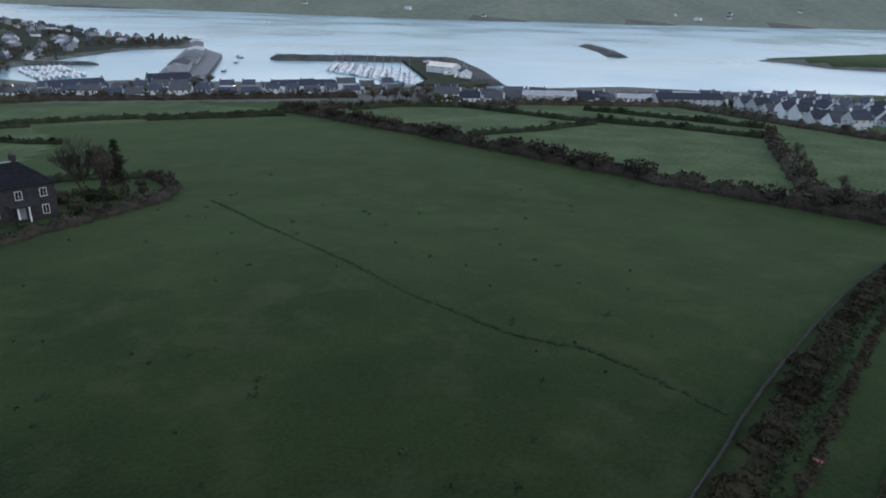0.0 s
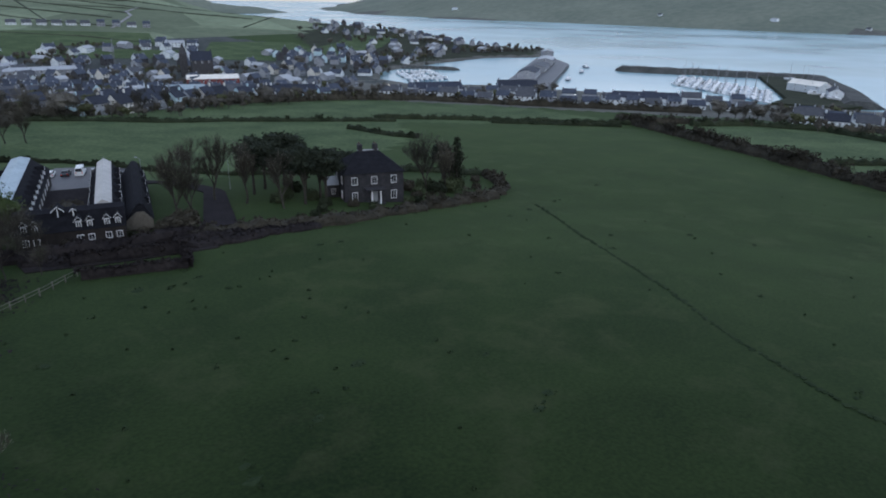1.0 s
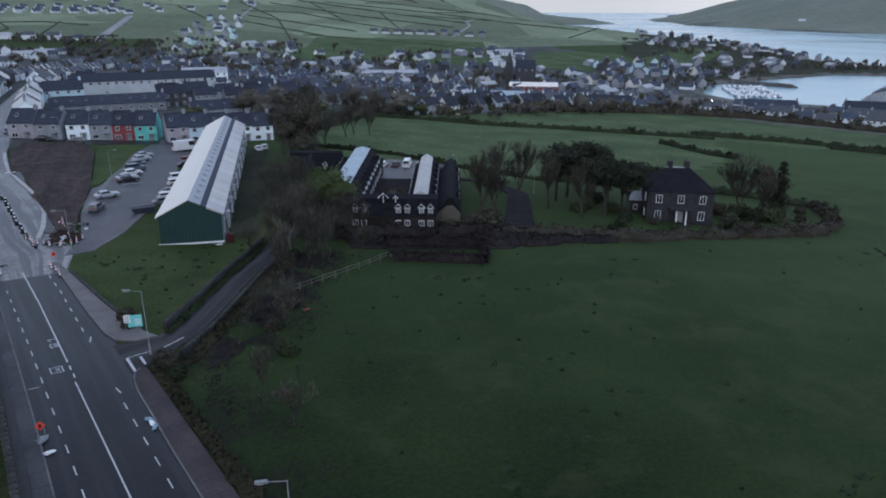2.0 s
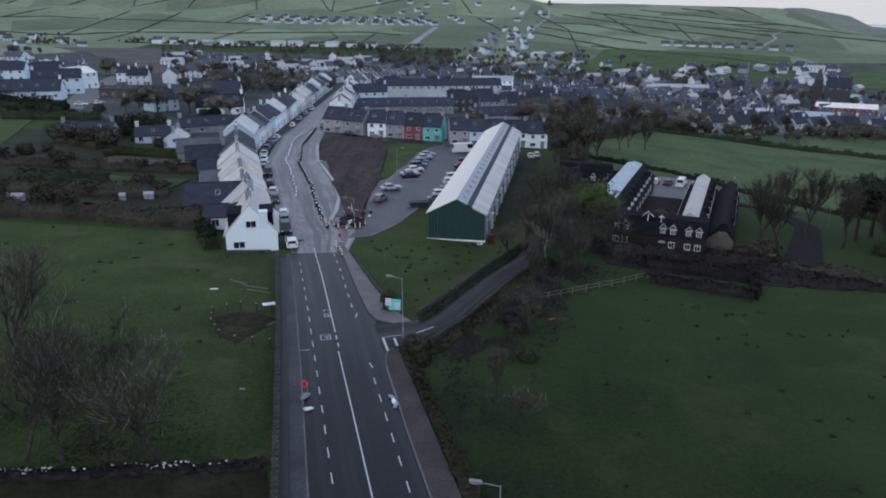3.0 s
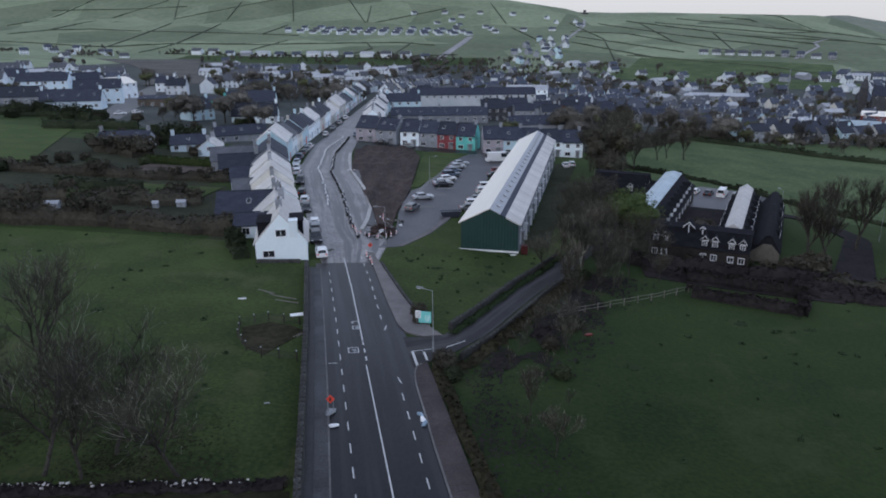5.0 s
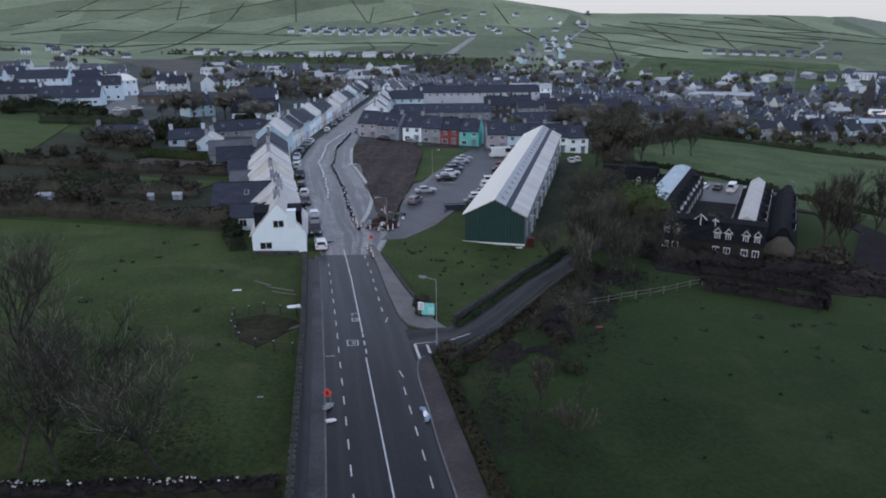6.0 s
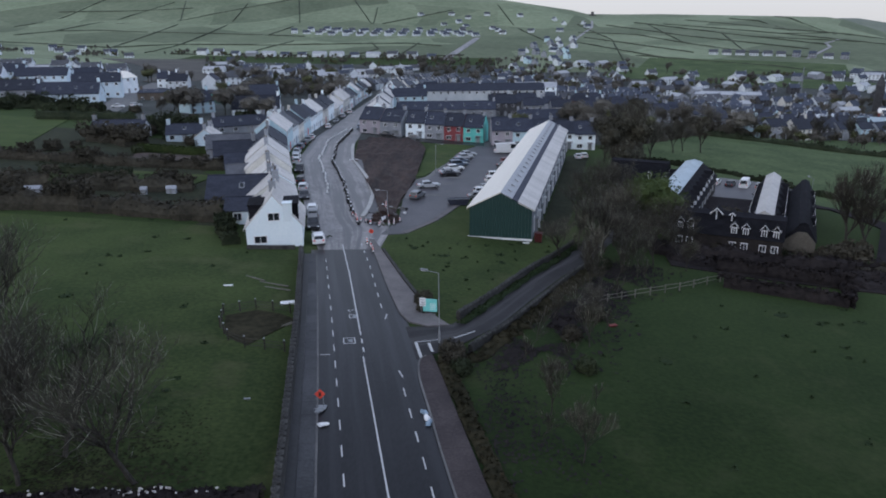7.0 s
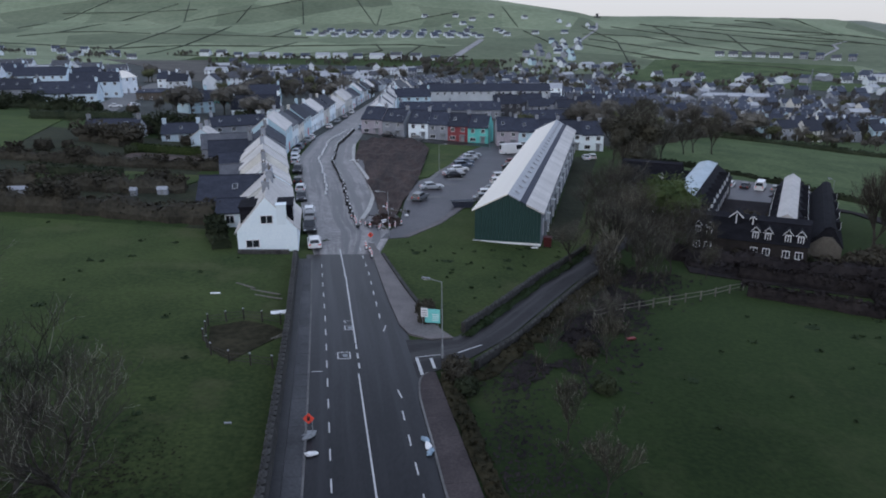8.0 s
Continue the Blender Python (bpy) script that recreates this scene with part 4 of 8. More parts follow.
# the white gable-fronted house at the end of the row
def end_house():
    ob = new("house")
    w, L, ev, rd = 7.5, 11.5, 2.6, 6.9
    h = w / 2
    part("wall", Shape().prism([(-h, -1.5), (h, -1.5), (h, ev), (0, rd), (-h, ev)], "y", 0, L), WHITEWALL, ob, "clean white rendered gable")
    s = Shape()
    for sg in (-1, 1):
        s.prism([(sg * (h + 0.35), ev - 0.35), (0, rd), (0, rd + 0.18), (sg * (h + 0.35), ev - 0.17)][::-sg], "y", 0.12, L)
    s.tube((0, 0.12, rd + 0.2), (0, L, rd + 0.2), 0.13, 0.13, 6)
    part("roof", s, PALEROOF, ob, "pale roof slates")
    window_part(ob, 0.05, 0, 4.05, 1.6, 1.15, "y-", 1)
    window_part(ob, -1.9, 0, 0.95, 1.75, 1.1, "y-", 1)
    for sg, mt in ((-1, SLATE), (1, SLATE)):
        x0, x1 = sg * 1.15, sg * 3.3
        a, b = min(x0, x1), max(x0, x1)
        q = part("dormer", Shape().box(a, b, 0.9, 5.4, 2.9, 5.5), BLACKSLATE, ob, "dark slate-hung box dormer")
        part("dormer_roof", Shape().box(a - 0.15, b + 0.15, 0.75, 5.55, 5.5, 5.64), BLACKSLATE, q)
        window_part(q, (a + b) / 2 + sg * (b - a) / 2, 2.9, 4.3, 1.4, 1.1, "x+" if sg > 0 else "x-", 1)
    part("front_stack", Shape().box(1.3, 2.5, -0.02, 1.25, 3.3, 5.75).box(1.22, 2.58, -0.08, 1.32, 5.75, 5.9), WHITEWALL, ob, "white rendered front stack")
    chimney(ob, 0, L - 0.6, rd, GREYWALL, 1.3, 1.4, 3)
    chimney(ob, -0.2, 5.4, rd, GREYWALL, 0.9, 0.9, 2)
    ob.matrix_basis = pose(-20.25, 111.5, gz(-20, 111.5) + 0.15, 0, 0, 13.5)
    return tagged(ob, "white gabled house closing the end of the street row", "house")


end_house()


def slate_annex(x, y, deg, w, d, ev, rise, wall, roof, label, sky=1):
    ob = gabled_house(w, d, ev, rise, wall, roof, 2, 1, 1, sky, near=True)
    return settle(ob, x, y, deg, label, "house", "", w, d)


slate_annex(-31.3, 132.2, 10, 11.0, 8.0, 2.9, 2.9, GREYWALL, SLATE, "rear extension with a dark blue slate roof")
slate_annex(-27.6, 124.6, 10, 7.5, 5.0, 2.4, 1.5, WHITEWALL, SLATE, "low white rear extension with slate roof", 0)
slate_annex(-35.0, 146.0, 18, 8.0, 6.5, 2.8, 2.4, CREAMWALL, TILE, "rear extension with a grey fibre cement roof", 0)
slate_annex(-39.5, 157.5, 18, 8.0, 5.5, 3.0, 2.4, GREYWALL, SLATE, "grey rear extension with a slate roof", 0)
slate_annex(-46.0, 170.0, 18, 9.0, 6.0, 3.2, 2.6, GREYWALL, SLATE, "grey rear wing with a slate roof", 0)
slate_annex(-50.5, 180.0, 18, 11.0, 7.0, 3.2, 2.6, GREYWALL, TILE, "grey rear wing with a tiled roof", 0)

# the row on the outer side of the curving street
ROW = [(-20.9, 126.5), (-24.2, 137.0), (-29.3, 152.5), (-35.2, 172.0), (-40.5, 190.5), (-42.8, 205.0), (-44.6, 224), (-46.0, 246), (-47.5, 270), (-48.8, 296), (-50.5, 335),
       (-53.0, 372), (-55.0, 415)]
# PALEROOF here paints the sky's reflection off the slates as a pale colour
SKIN = [(CREAMWALL, PALEROOF, 3.2, 2.8), (WHITEWALL, PALEROOF, 3.7, 2.9), (CREAMWALL, PALEROOF, 5.0, 3.2), (CREAMWALL, PALEROOF, 5.3, 3.2), (WHITEWALL, TILE, 4.4, 3.0),
        (GREYWALL, SLATE, 4.9, 2.8), (WHITEWALL, SLATE, 4.3, 3.0), (BLUEWALL, PALEROOF, 5.9, 3.2), (WHITEWALL, TILE, 5.2, 3.0), (CREAMWALL, SLATE, 4.8, 3.0),
        (BLUEWALL, SLATE, 5.5, 3.2), (WHITEWALL, SLATE, 5.0, 2.9), (WHITEWALL, PALEROOF, 5.6, 3.1), (CREAMWALL, SLATE, 5.1, 3.0), (WHITEWALL, SLATE, 5.6, 3.0)]


def street_row(line, skins, step, side, depth, group, first=0.0):
    pts = resample(line, step)
    for k, (a, b) in enumerate(zip(pts, pts[1:])):
        wall, roof, ev, rise = skins[k % len(skins)]
        u = (b - a).normalized()
        n = Vector((u.y, -u.x)) * side
        m = (a + b) / 2 - n * depth / 2
        deg = math.degrees(math.atan2(u.y, u.x)) + (0 if side > 0 else 180)
        width = (b - a).length + 0.02
        ob = gabled_house(width, depth, ev, rise, wall, roof, 3, 2 if ev > 4 else 1, 1, 0, near=k < 8, door=(GREYPAINT, REDPAINT, BLUEPLASTIC)[k % 3], sides=k in (0, 5, 8), flush=True)
        colour = {WHITEWALL: "white", CREAMWALL: "cream", GREYWALL: "grey", BLUEWALL: "pale blue"}[wall]
        settle(ob, m.x, m.y, deg, colour + " rendered terraced house with " + {SLATE: "dark slate", TILE: "grey tiled", PALEROOF: "pale grey"}[roof] + " roof", "house", group, width, depth)


street_row(ROW, SKIN, 10.5, 1, 8.0, "houses in the curving street row")
street_row([(-33.5, 268), (-37.5, 300), (-41.5, 345), (-44.5, 400)], [(WHITEWALL, PALEROOF, 5.0, 3.0), (CREAMWALL, PALEROOF, 5.2, 3.0), (WHITEWALL, SLATE, 5.0, 3.0)], 11, -1, 8.0,
           "houses on the inner side of the street")


def terrace_unit(wall, label, x, y, deg, w=6.5, near=True, back=1):
    ob = new("house")
    d, ev, rise = 8.5, 4.9, 3.3
    part("wall", Shape().prism([(-d / 2, -2), (d / 2, -2), (d / 2, ev), (0, ev + rise), (-d / 2, ev)], "x", -w / 2, w / 2), wall, ob)
    part("roof", roof_slab(d, w, ev, rise, 0.3, 0.0), SLATE, ob, "dark blue-grey slate roof")
    for f, z in ((0, 1.35), (1, 3.85)):
        for x0 in (-w / 4, w / 4):
            if f == 0 and x0 > 0:
                door_part(ob, x0, -d / 2, 0, GREYPAINT)
                continue
            window_part(ob, x0, -d / 2, z, 1.15 if f else 1.7, 1.2, "y-", 1)
    part("porch", Shape().box(w / 4 - 0.8, w / 4 + 0.8, -d / 2 - 1.0, -d / 2, 2.25, 2.4).box(w / 4 - 0.75, w / 4 - 0.6, -d / 2 - 0.95, -d / 2 - 0.8, -1, 2.25), GREYPAINT, ob)
    for x0 in (-w / 4, w / 4):
        window_part(ob, x0, d / 2, 3.8, 1.0, 1.1, "y+", 1)
    sk = part("skylight", Shape().box(-0.45, 0.45, -0.6, 0.6, 0, 0.1), GREYMETAL, ob)
    sk.matrix_basis = pose(-w / 5, -d / 4, ev + rise / 2 + 0.18, math.degrees(math.atan2(rise, d / 2)), 0, 0)
    part("pane", Shape().box(-0.37, 0.37, -0.52, 0.52, 0.09, 0.11), GLASS, sk)
    chimney(ob, w / 2 - 0.5, 0, ev + rise, GREYWALL, 0.8, 0.9, 2)
    return settle(ob, x, y, deg, label, "house", "terrace houses by the car park", w, d)


for k, (wl, cl) in enumerate(((PINKGREY, "mauve-grey"), (GREYWALL, "grey"))):
    terrace_unit(wl, cl + " rendered terraced house with slate roof", -26.6 + k * 7.0, 245.4 - k * 2.6, -20, 7.3)
for k, (wl, cl) in enumerate(((WHITEWALL, "white"), (GREYWALL, "grey"), (REDWALL, "dull red"), (TEALWALL, "turquoise"))):
    terrace_unit(wl, cl + " rendered terraced house with slate roof", -12.4 + k * 6.05, 241.6 - k * 1.15, -10.8, 6.15)
for k, (wl, cl) in enumerate(((PINKGREY, "mauve-grey"), (BLUEWALL, "pale blue"), (GREYWALL, "grey"), (WHITEWALL, "white"), (WHITEWALL, "white"))):
    terrace_unit(wl, cl + " rendered terraced house with slate roof", 13.4 + k * 6.2, 233.8 + k * 0.5, 4, 6.25)

# long institutional block and its neighbours behind the terraces
for x, y, deg, w, d, ev, ri, wl, rf, lb in (
        (6, 388, 4, 66, 10, 8.6, 3.2, OFFWHITE, SLATE, "long white two-storey block with a dark slate roof"),
        (-27, 352, 10, 16, 9, 5.4, 3.4, BLUEWALL, SLATE, "pale blue house with slate roof"),
        (40, 462, -6, 26, 14, 8.0, 2.4, WHITEWALL, GREYMETAL, "pale hall with a low grey roof"),
        (64, 405, -6, 14, 8, 5.2, 3.0, BLUEWALL, SLATE, "pale blue house with slate roof"),
        (-8, 322, 4, 42, 9, 3.2, 3.0, GREYWALL, SLATE, "grey terrace with a long dark slate roof"),
        (34, 300, 6, 26, 9, 3.6, 3.0, GREYWALL, SLATE, "low grey row with slate roof"),
        (86, 372, 66, 24, 10, 6.0, 5.0, GREYSTONE, SLATE, "grey stone hall with steep slate roof"),
        (-158, 318, 24, 19, 11, 6.6, 3.6, SHADEDWHITE, SLATE, "white apartment block with slate roof"),
        (-163, 342, 70, 15, 12, 7.0, 2.6, OFFWHITE, METALROOF, "unfinished apartment block under a pale roof"),
        (-155, 292, 14, 23, 9, 3.4, 4.2, SHADEDWHITE, SLATE, "white terraced homes with steep slate roof"),
        (-181, 298, 14, 20, 9, 3.2, 3.8, GREYWALL, SLATE, "grey terraced homes with slate roof"),
        (-209, 361, 14, 24, 10, 5.2, 3.8, SHADEDWHITE, SLATE, "white terraced homes with slate roof"),
        (-238, 372, 14, 24, 10, 5.2, 3.8, SHADEDWHITE, SLATE, "white terraced homes with slate roof"),
        (-196, 376, 70, 18, 9, 5.2, 3.8, SHADEDWHITE, SLATE, "white homes with gable to the road"),
        (-129, 318, 8, 20, 9, 3.8, 1.0, BRICK, SLATE, "low dark-roofed unit with tan walls"),
        (-112, 322, 8, 18, 9, 3.8, 1.0, TEALWALL, SLATE, "low unit with a turquoise front"),
        (-98, 276, 60, 11, 7, 4.2, 3.8, BLUEWALL, SLATE, "small gabled house with slate roof"),
        (-76, 278, 12, 17, 8, 3.0, 4.4, WHITEWALL, SLATE, "white storey-and-half house with slate roof"),
        (-94, 330, 10, 22, 9, 3.6, 4.4, BLUEWALL, SLATE, "house with dormers under a slate roof"),
        (-72, 205, 16, 9.5, 7, 2.3, 2.2, SHADEDWHITE, SLATE, "white bungalow with slate roof and rooflights"),
        (-64, 200, 100, 7.5, 5.5, 2.4, 2.0, SHADEDWHITE, PALEROOF, "small outbuilding with a pale roof"),
        (-90, 205, 6, 14, 6, 2.6, 2.0, GREYWALL, SLATE, "low outbuilding with a dark roof"),
        (-66, 230, 30, 16, 8, 2.4, 2.4, GREYWALL, SLATE, "dark-roofed building behind the row")):
    big = gabled_house(w, d, ev, ri, wl, rf, max(3, int(w / 3.6)), 2 if ev > 4 else 1, 2 if w < 40 else 3, max(0, int(w / 5)) if rf is SLATE and y < 330 else 0, near=y < 300)
    settle(big, x, y, deg, lb, "house", "", w, d)


# the lodge round its yard: ranges with steep dark slopes, pale tops and many dormers
def lodge():
    ob = new("lodge")

    def wing(u0, u1, v0, v1, along, shift, top, strip, near_side, far_side, ev=2.9, mid=5.4, rd=6.0):
        """A range with steep slate slopes, a flatter top, and dormers at the places given for each side."""
        level = along == "u"
        half = ((v1 - v0) if level else (u1 - u0)) / 2
        c = (v0 + v1) / 2 if level else (u0 + u1) / 2
        a, b = (u0, u1) if level else (v0, v1)
        ax = "x" if level else "y"
        part("wall", Shape().prism([(c - half, -2.2), (c + half, -2.2), (c + half, ev), (c - half, ev)], ax, a, b), DARKBRICK, ob, "dark brown brick and stone walls")
        m = c + shift
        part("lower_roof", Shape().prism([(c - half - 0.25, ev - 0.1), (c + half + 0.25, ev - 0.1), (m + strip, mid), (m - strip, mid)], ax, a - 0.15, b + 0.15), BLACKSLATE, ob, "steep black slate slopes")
        part("upper_roof", Shape().prism([(m - strip - 0.12, mid), (m + strip + 0.12, mid), (m + strip + 0.12, mid + 0.1), (m, rd), (m - strip - 0.12, mid + 0.1)], ax, a - 0.2, b + 0.2), top, ob)
        for sgn, spots in ((-1, near_side), (1, far_side)):
            for t in spots:
                e = c + sgn * (half - 0.3)
                if level:
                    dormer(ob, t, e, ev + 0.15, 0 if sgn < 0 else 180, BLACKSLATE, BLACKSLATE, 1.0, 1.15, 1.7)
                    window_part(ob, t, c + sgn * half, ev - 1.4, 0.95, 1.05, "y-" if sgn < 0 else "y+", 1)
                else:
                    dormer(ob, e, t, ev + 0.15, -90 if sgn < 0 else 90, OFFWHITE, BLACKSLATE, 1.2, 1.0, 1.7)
                    window_part(ob, c + sgn * half, t, 1.3, 1.1, 1.2, "x-" if sgn < 0 else "x+", 1)

    wing(-6.5, 2.4, 9.5, 50, "v", -0.4, BLUEMETAL, 1.7, [12 + 4.4 * k for k in range(8)], [12 + 4.0 * k for k in range(9)])
    wing(11.0, 16.6, 8.0, 41, "v", -0.2, PALEROOF, 1.25, [11 + 4.0 * k for k in range(7)], [12 + 5.0 * k for k in range(6)], 2.9, 5.2, 6.2)
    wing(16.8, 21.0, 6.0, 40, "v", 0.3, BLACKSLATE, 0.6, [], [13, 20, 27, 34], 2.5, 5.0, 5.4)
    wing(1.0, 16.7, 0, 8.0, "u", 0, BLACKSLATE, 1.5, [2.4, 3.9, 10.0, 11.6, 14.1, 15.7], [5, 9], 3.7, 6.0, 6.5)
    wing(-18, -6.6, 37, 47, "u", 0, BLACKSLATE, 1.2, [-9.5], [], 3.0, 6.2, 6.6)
    for u, w in ((7.2, 1.6), (9.4, 0.6)):
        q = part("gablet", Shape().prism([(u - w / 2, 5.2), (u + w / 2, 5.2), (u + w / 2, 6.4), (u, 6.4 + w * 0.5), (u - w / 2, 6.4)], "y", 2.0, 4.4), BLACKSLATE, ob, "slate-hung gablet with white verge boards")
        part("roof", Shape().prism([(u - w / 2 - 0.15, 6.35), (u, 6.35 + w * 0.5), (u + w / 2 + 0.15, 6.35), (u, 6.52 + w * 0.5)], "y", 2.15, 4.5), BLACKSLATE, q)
        for sg in (-1, 1):
            part("verge_board", Shape().prism([(u + sg * (w / 2 + 0.16), 6.22), (u, 6.32 + w * 0.5), (u, 6.46 + w * 0.5), (u + sg * (w / 2 + 0.16), 6.36)][::-sg], "y", 1.9, 1.98), WHITEPAINT, q)
        part("post", Shape().box(u - 0.06, u + 0.06, 1.9, 1.98, 5.3, 6.2 + w * 0.4), WHITEPAINT, q)
        part("pane", Shape().box(u - w / 4, u + w / 4, 1.985, 2.02, 5.4, 6.2), GLASS, q)
    part("gable", Shape().prism([(16.75, 0.9), (21.05, 0.9), (21.05, 2.4), (19.7, 3.9), (18.5, 3.9), (16.75, 2.4)], "y", 5.6, 5.99), TANBRICK, ob, "tan brick gable wall")
    part("yard", Shape().box(2.2, 11.2, 8.0, 41, -2.0, 0.25), MUDTAR, ob, "dark brown paved yard")
    part("yard_planting", bush_shape(6.8, 18.0, 4.2, 10.0, 2.2, random.Random(3), 900), BROWNHEDGE, ob, "brown shrubs in the yard").matrix_basis = pose(0, 0, 0.2)
    ob.matrix_basis = pose(36.0, 127.0, gz(50, 135) - 0.5, 0, 0, -23.6)
    return tagged(ob, "courtyard lodge with black slate slopes, pale tops and white dormers", "lodge")


def bush_shape(cx, cy, rx, ry, h, rng, leaves=220, z=0.0, size=0.22):
    s = Shape()
    for k in range(5):
        a = rng.uniform(0, 6.28)
        q = rng.uniform(0, 0.55)
        s.clump(cx + rx * q * math.cos(a), cy + ry * q * math.sin(a), z + h * 0.42, rx * rng.uniform(0.4, 0.6), ry * rng.uniform(0.4, 0.6), h * rng.uniform(0.35, 0.5), rng, 0, 7, 4)
    for k in range(leaves):
        a, t = rng.uniform(0, 6.28), rng.uniform(0.15, 1)
        q = math.sqrt(1 - (t - 0.3) ** 2) * rng.uniform(0.7, 1.05)
        s.leaf((cx + rx * q * math.cos(a) * 0.95, cy + ry * q * math.sin(a) * 0.95, z + h * t * rng.uniform(0.75, 1.05)), size * rng.uniform(0.6, 1.4), rng)
    return s


lodge()


# the old stone house with a hipped roof
def stone_house():
    ob = new("stone_house")
    w, d, ev, rd = 13.0, 11.0, 6.6, 10.3
    part("wall", Shape().box(-w / 2, w / 2, -d / 2, d / 2, -2.5, ev), DARKSTONE, ob, "dark grey stone walls")
    s = Shape()
    a, b = w / 2 + 0.4, d / 2 + 0.4
    s.poly([(-a, -b, ev - 0.1), (a, -b, ev - 0.1), (a, b, ev - 0.1), (-a, b, ev - 0.1), (-2.2, 0, rd), (2.2, 0, rd)],
           [(0, 1, 5, 4), (1, 2, 5), (2, 3, 4, 5), (3, 0, 4), (3, 2, 1, 0)])
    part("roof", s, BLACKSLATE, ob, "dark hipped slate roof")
    part("ridge", Shape().tube((-2.3, 0, rd), (2.3, 0, rd), 0.18, 0.18, 6), GREYMETAL, ob)
    for x in (-1.7, 1.7):
        chimney(ob, x, 0.4, rd - 0.4, DARKSTONE, 1.5, 1.5, 3)
    for x in (-4.3, 0.0, 4.3):
        window_part(ob, x, -d / 2, 4.9, 1.25, 1.7, "y-", 1)
        if x:
            window_part(ob, x, -d / 2, 1.5, 1.25, 1.9, "y-", 1)
        for z in (1.5, 4.7):
            window_part(ob, x, d / 2, z, 1.2, 1.7, "y+", 1)
    for y in (-2.8, 2.8):
        for z in (1.5, 4.7):
            window_part(ob, -w / 2, y, z, 1.1, 1.7, "x-", 1)
            window_part(ob, w / 2, y, z, 1.1, 1.7, "x+", 1)
    porch = part("porch", Shape().box(-2.1, 2.1, -d / 2 - 2.0, -d / 2, -2.0, 0.1).box(-2.2, 2.2, -d / 2 - 2.1, -d / 2, 3.0, 3.35), DARKSTONE, ob)
    for x in (-0.95, 0.95):
        part("column", Shape().tube((x, -d / 2 - 1.8, 0.1), (x, -d / 2 - 1.8, 3.0), 0.17, 0.14, 8), WHITEPAINT, porch, "white porch column")
    door_part(ob, 0, -d / 2, 0.1, GREYPAINT, "y-", 1.3, 2.4)
    q = part("annex", Shape().box(-w / 2 - 2.6, -w / 2, 0.5, d / 2 - 1, -2, 3.0), DARKSTONE, ob)
    part("annex_roof", Shape().prism([(0.2, 2.9), (d / 2 - 0.7, 2.9), ((d / 2 - 0.5) / 2, 4.4)], "x", -w / 2 - 2.8, -w / 2 + 0.2), GREYMETAL, q, "pale grey annex roof")
    window_part(q, -w / 2 - 1.3, 0.5, 1.4, 0.9, 1.2, "y-", 1)
    ob.matrix_basis = pose(106.4, 122.6, gz(105, 121) + 0.3, 0, 0, -29)
    return tagged(ob, "two-storey dark stone house with hipped slate roof", "house")


stone_house()

# ---- hedges, trees and shrubs ----
def hedge(pts, width, height, mat, label, leaves=14, step=1.6, size=0.28, seed=1, rough=0.35, name="hedge", wild=0.0):
    """A hedge along a line: an uneven thick core with leafy sprays standing out of it. wild: how many taller bushes per metre."""
    rng = random.Random(seed)
    line = resample(pts, step)
    s = Shape()
    rows = []
    for k, p in enumerate(line):
        q = line[min(k + 1, len(line) - 1)] - line[max(k - 1, 0)]
        n = Vector((q.y, -q.x)).normalized()
        z = gz(p.x, p.y)
        hh, ww = height * (1 + rng.uniform(-rough, rough)), width / 2 * (1 + rng.uniform(-rough, rough) * 0.7)
        p = p + n * rng.uniform(-0.12, 0.12) * width
        rows.append([(p.x + n.x * ww * a, p.y + n.y * ww * a, z + hh * b) for a, b in ((-1, -0.15), (-0.95, 0.45), (-0.55, 0.9), (0.05, 1.0), (0.6, 0.88), (0.95, 0.4), (1, -0.15))])
        for _ in range(int(leaves * step + rng.random())):
            a, b = rng.uniform(-1, 1), rng.uniform(0.15, 1.0)
            e = (1 - 0.35 * b) * a * ww * 1.12
            off = q.normalized() * rng.uniform(-step / 2, step / 2)
            s.leaf((p.x + n.x * e + off.x, p.y + n.y * e + off.y, z + hh * (b if abs(a) > 0.7 else rng.uniform(0.85, 1.12))), size * rng.uniform(0.6, 1.5), rng)
        if rng.random() < wild * step:
            r = width * rng.uniform(0.35, 0.7)
            s.clump(p.x, p.y, z + hh * 0.75, r * 0.75, r * 0.75, height * rng.uniform(0.3, 0.6), rng, 0, 7, 4)
            for _ in range(int(leaves * 9)):
                a, t = rng.uniform(0, 6.28), rng.uniform(-0.3, 1)
                s.leaf((p.x + r * math.cos(a) * rng.uniform(0.5, 1.1), p.y + r * math.sin(a) * rng.uniform(0.5, 1.1), z + hh * 0.9 + height * 0.75 * t), size * rng.uniform(0.6, 1.6), rng)
    n = len(rows[0])
    s.poly([v for r in rows for v in r], [(i * n + k, i * n + k + 1, (i + 1) * n + k + 1, (i + 1) * n + k) for i in range(len(rows) - 1) for k in range(n - 1)])
    s.poly(rows[0], [tuple(range(n - 1, -1, -1))])
    s.poly(rows[-1], [tuple(range(n))])
    return tagged(part(name, s, mat), label, "hedge")


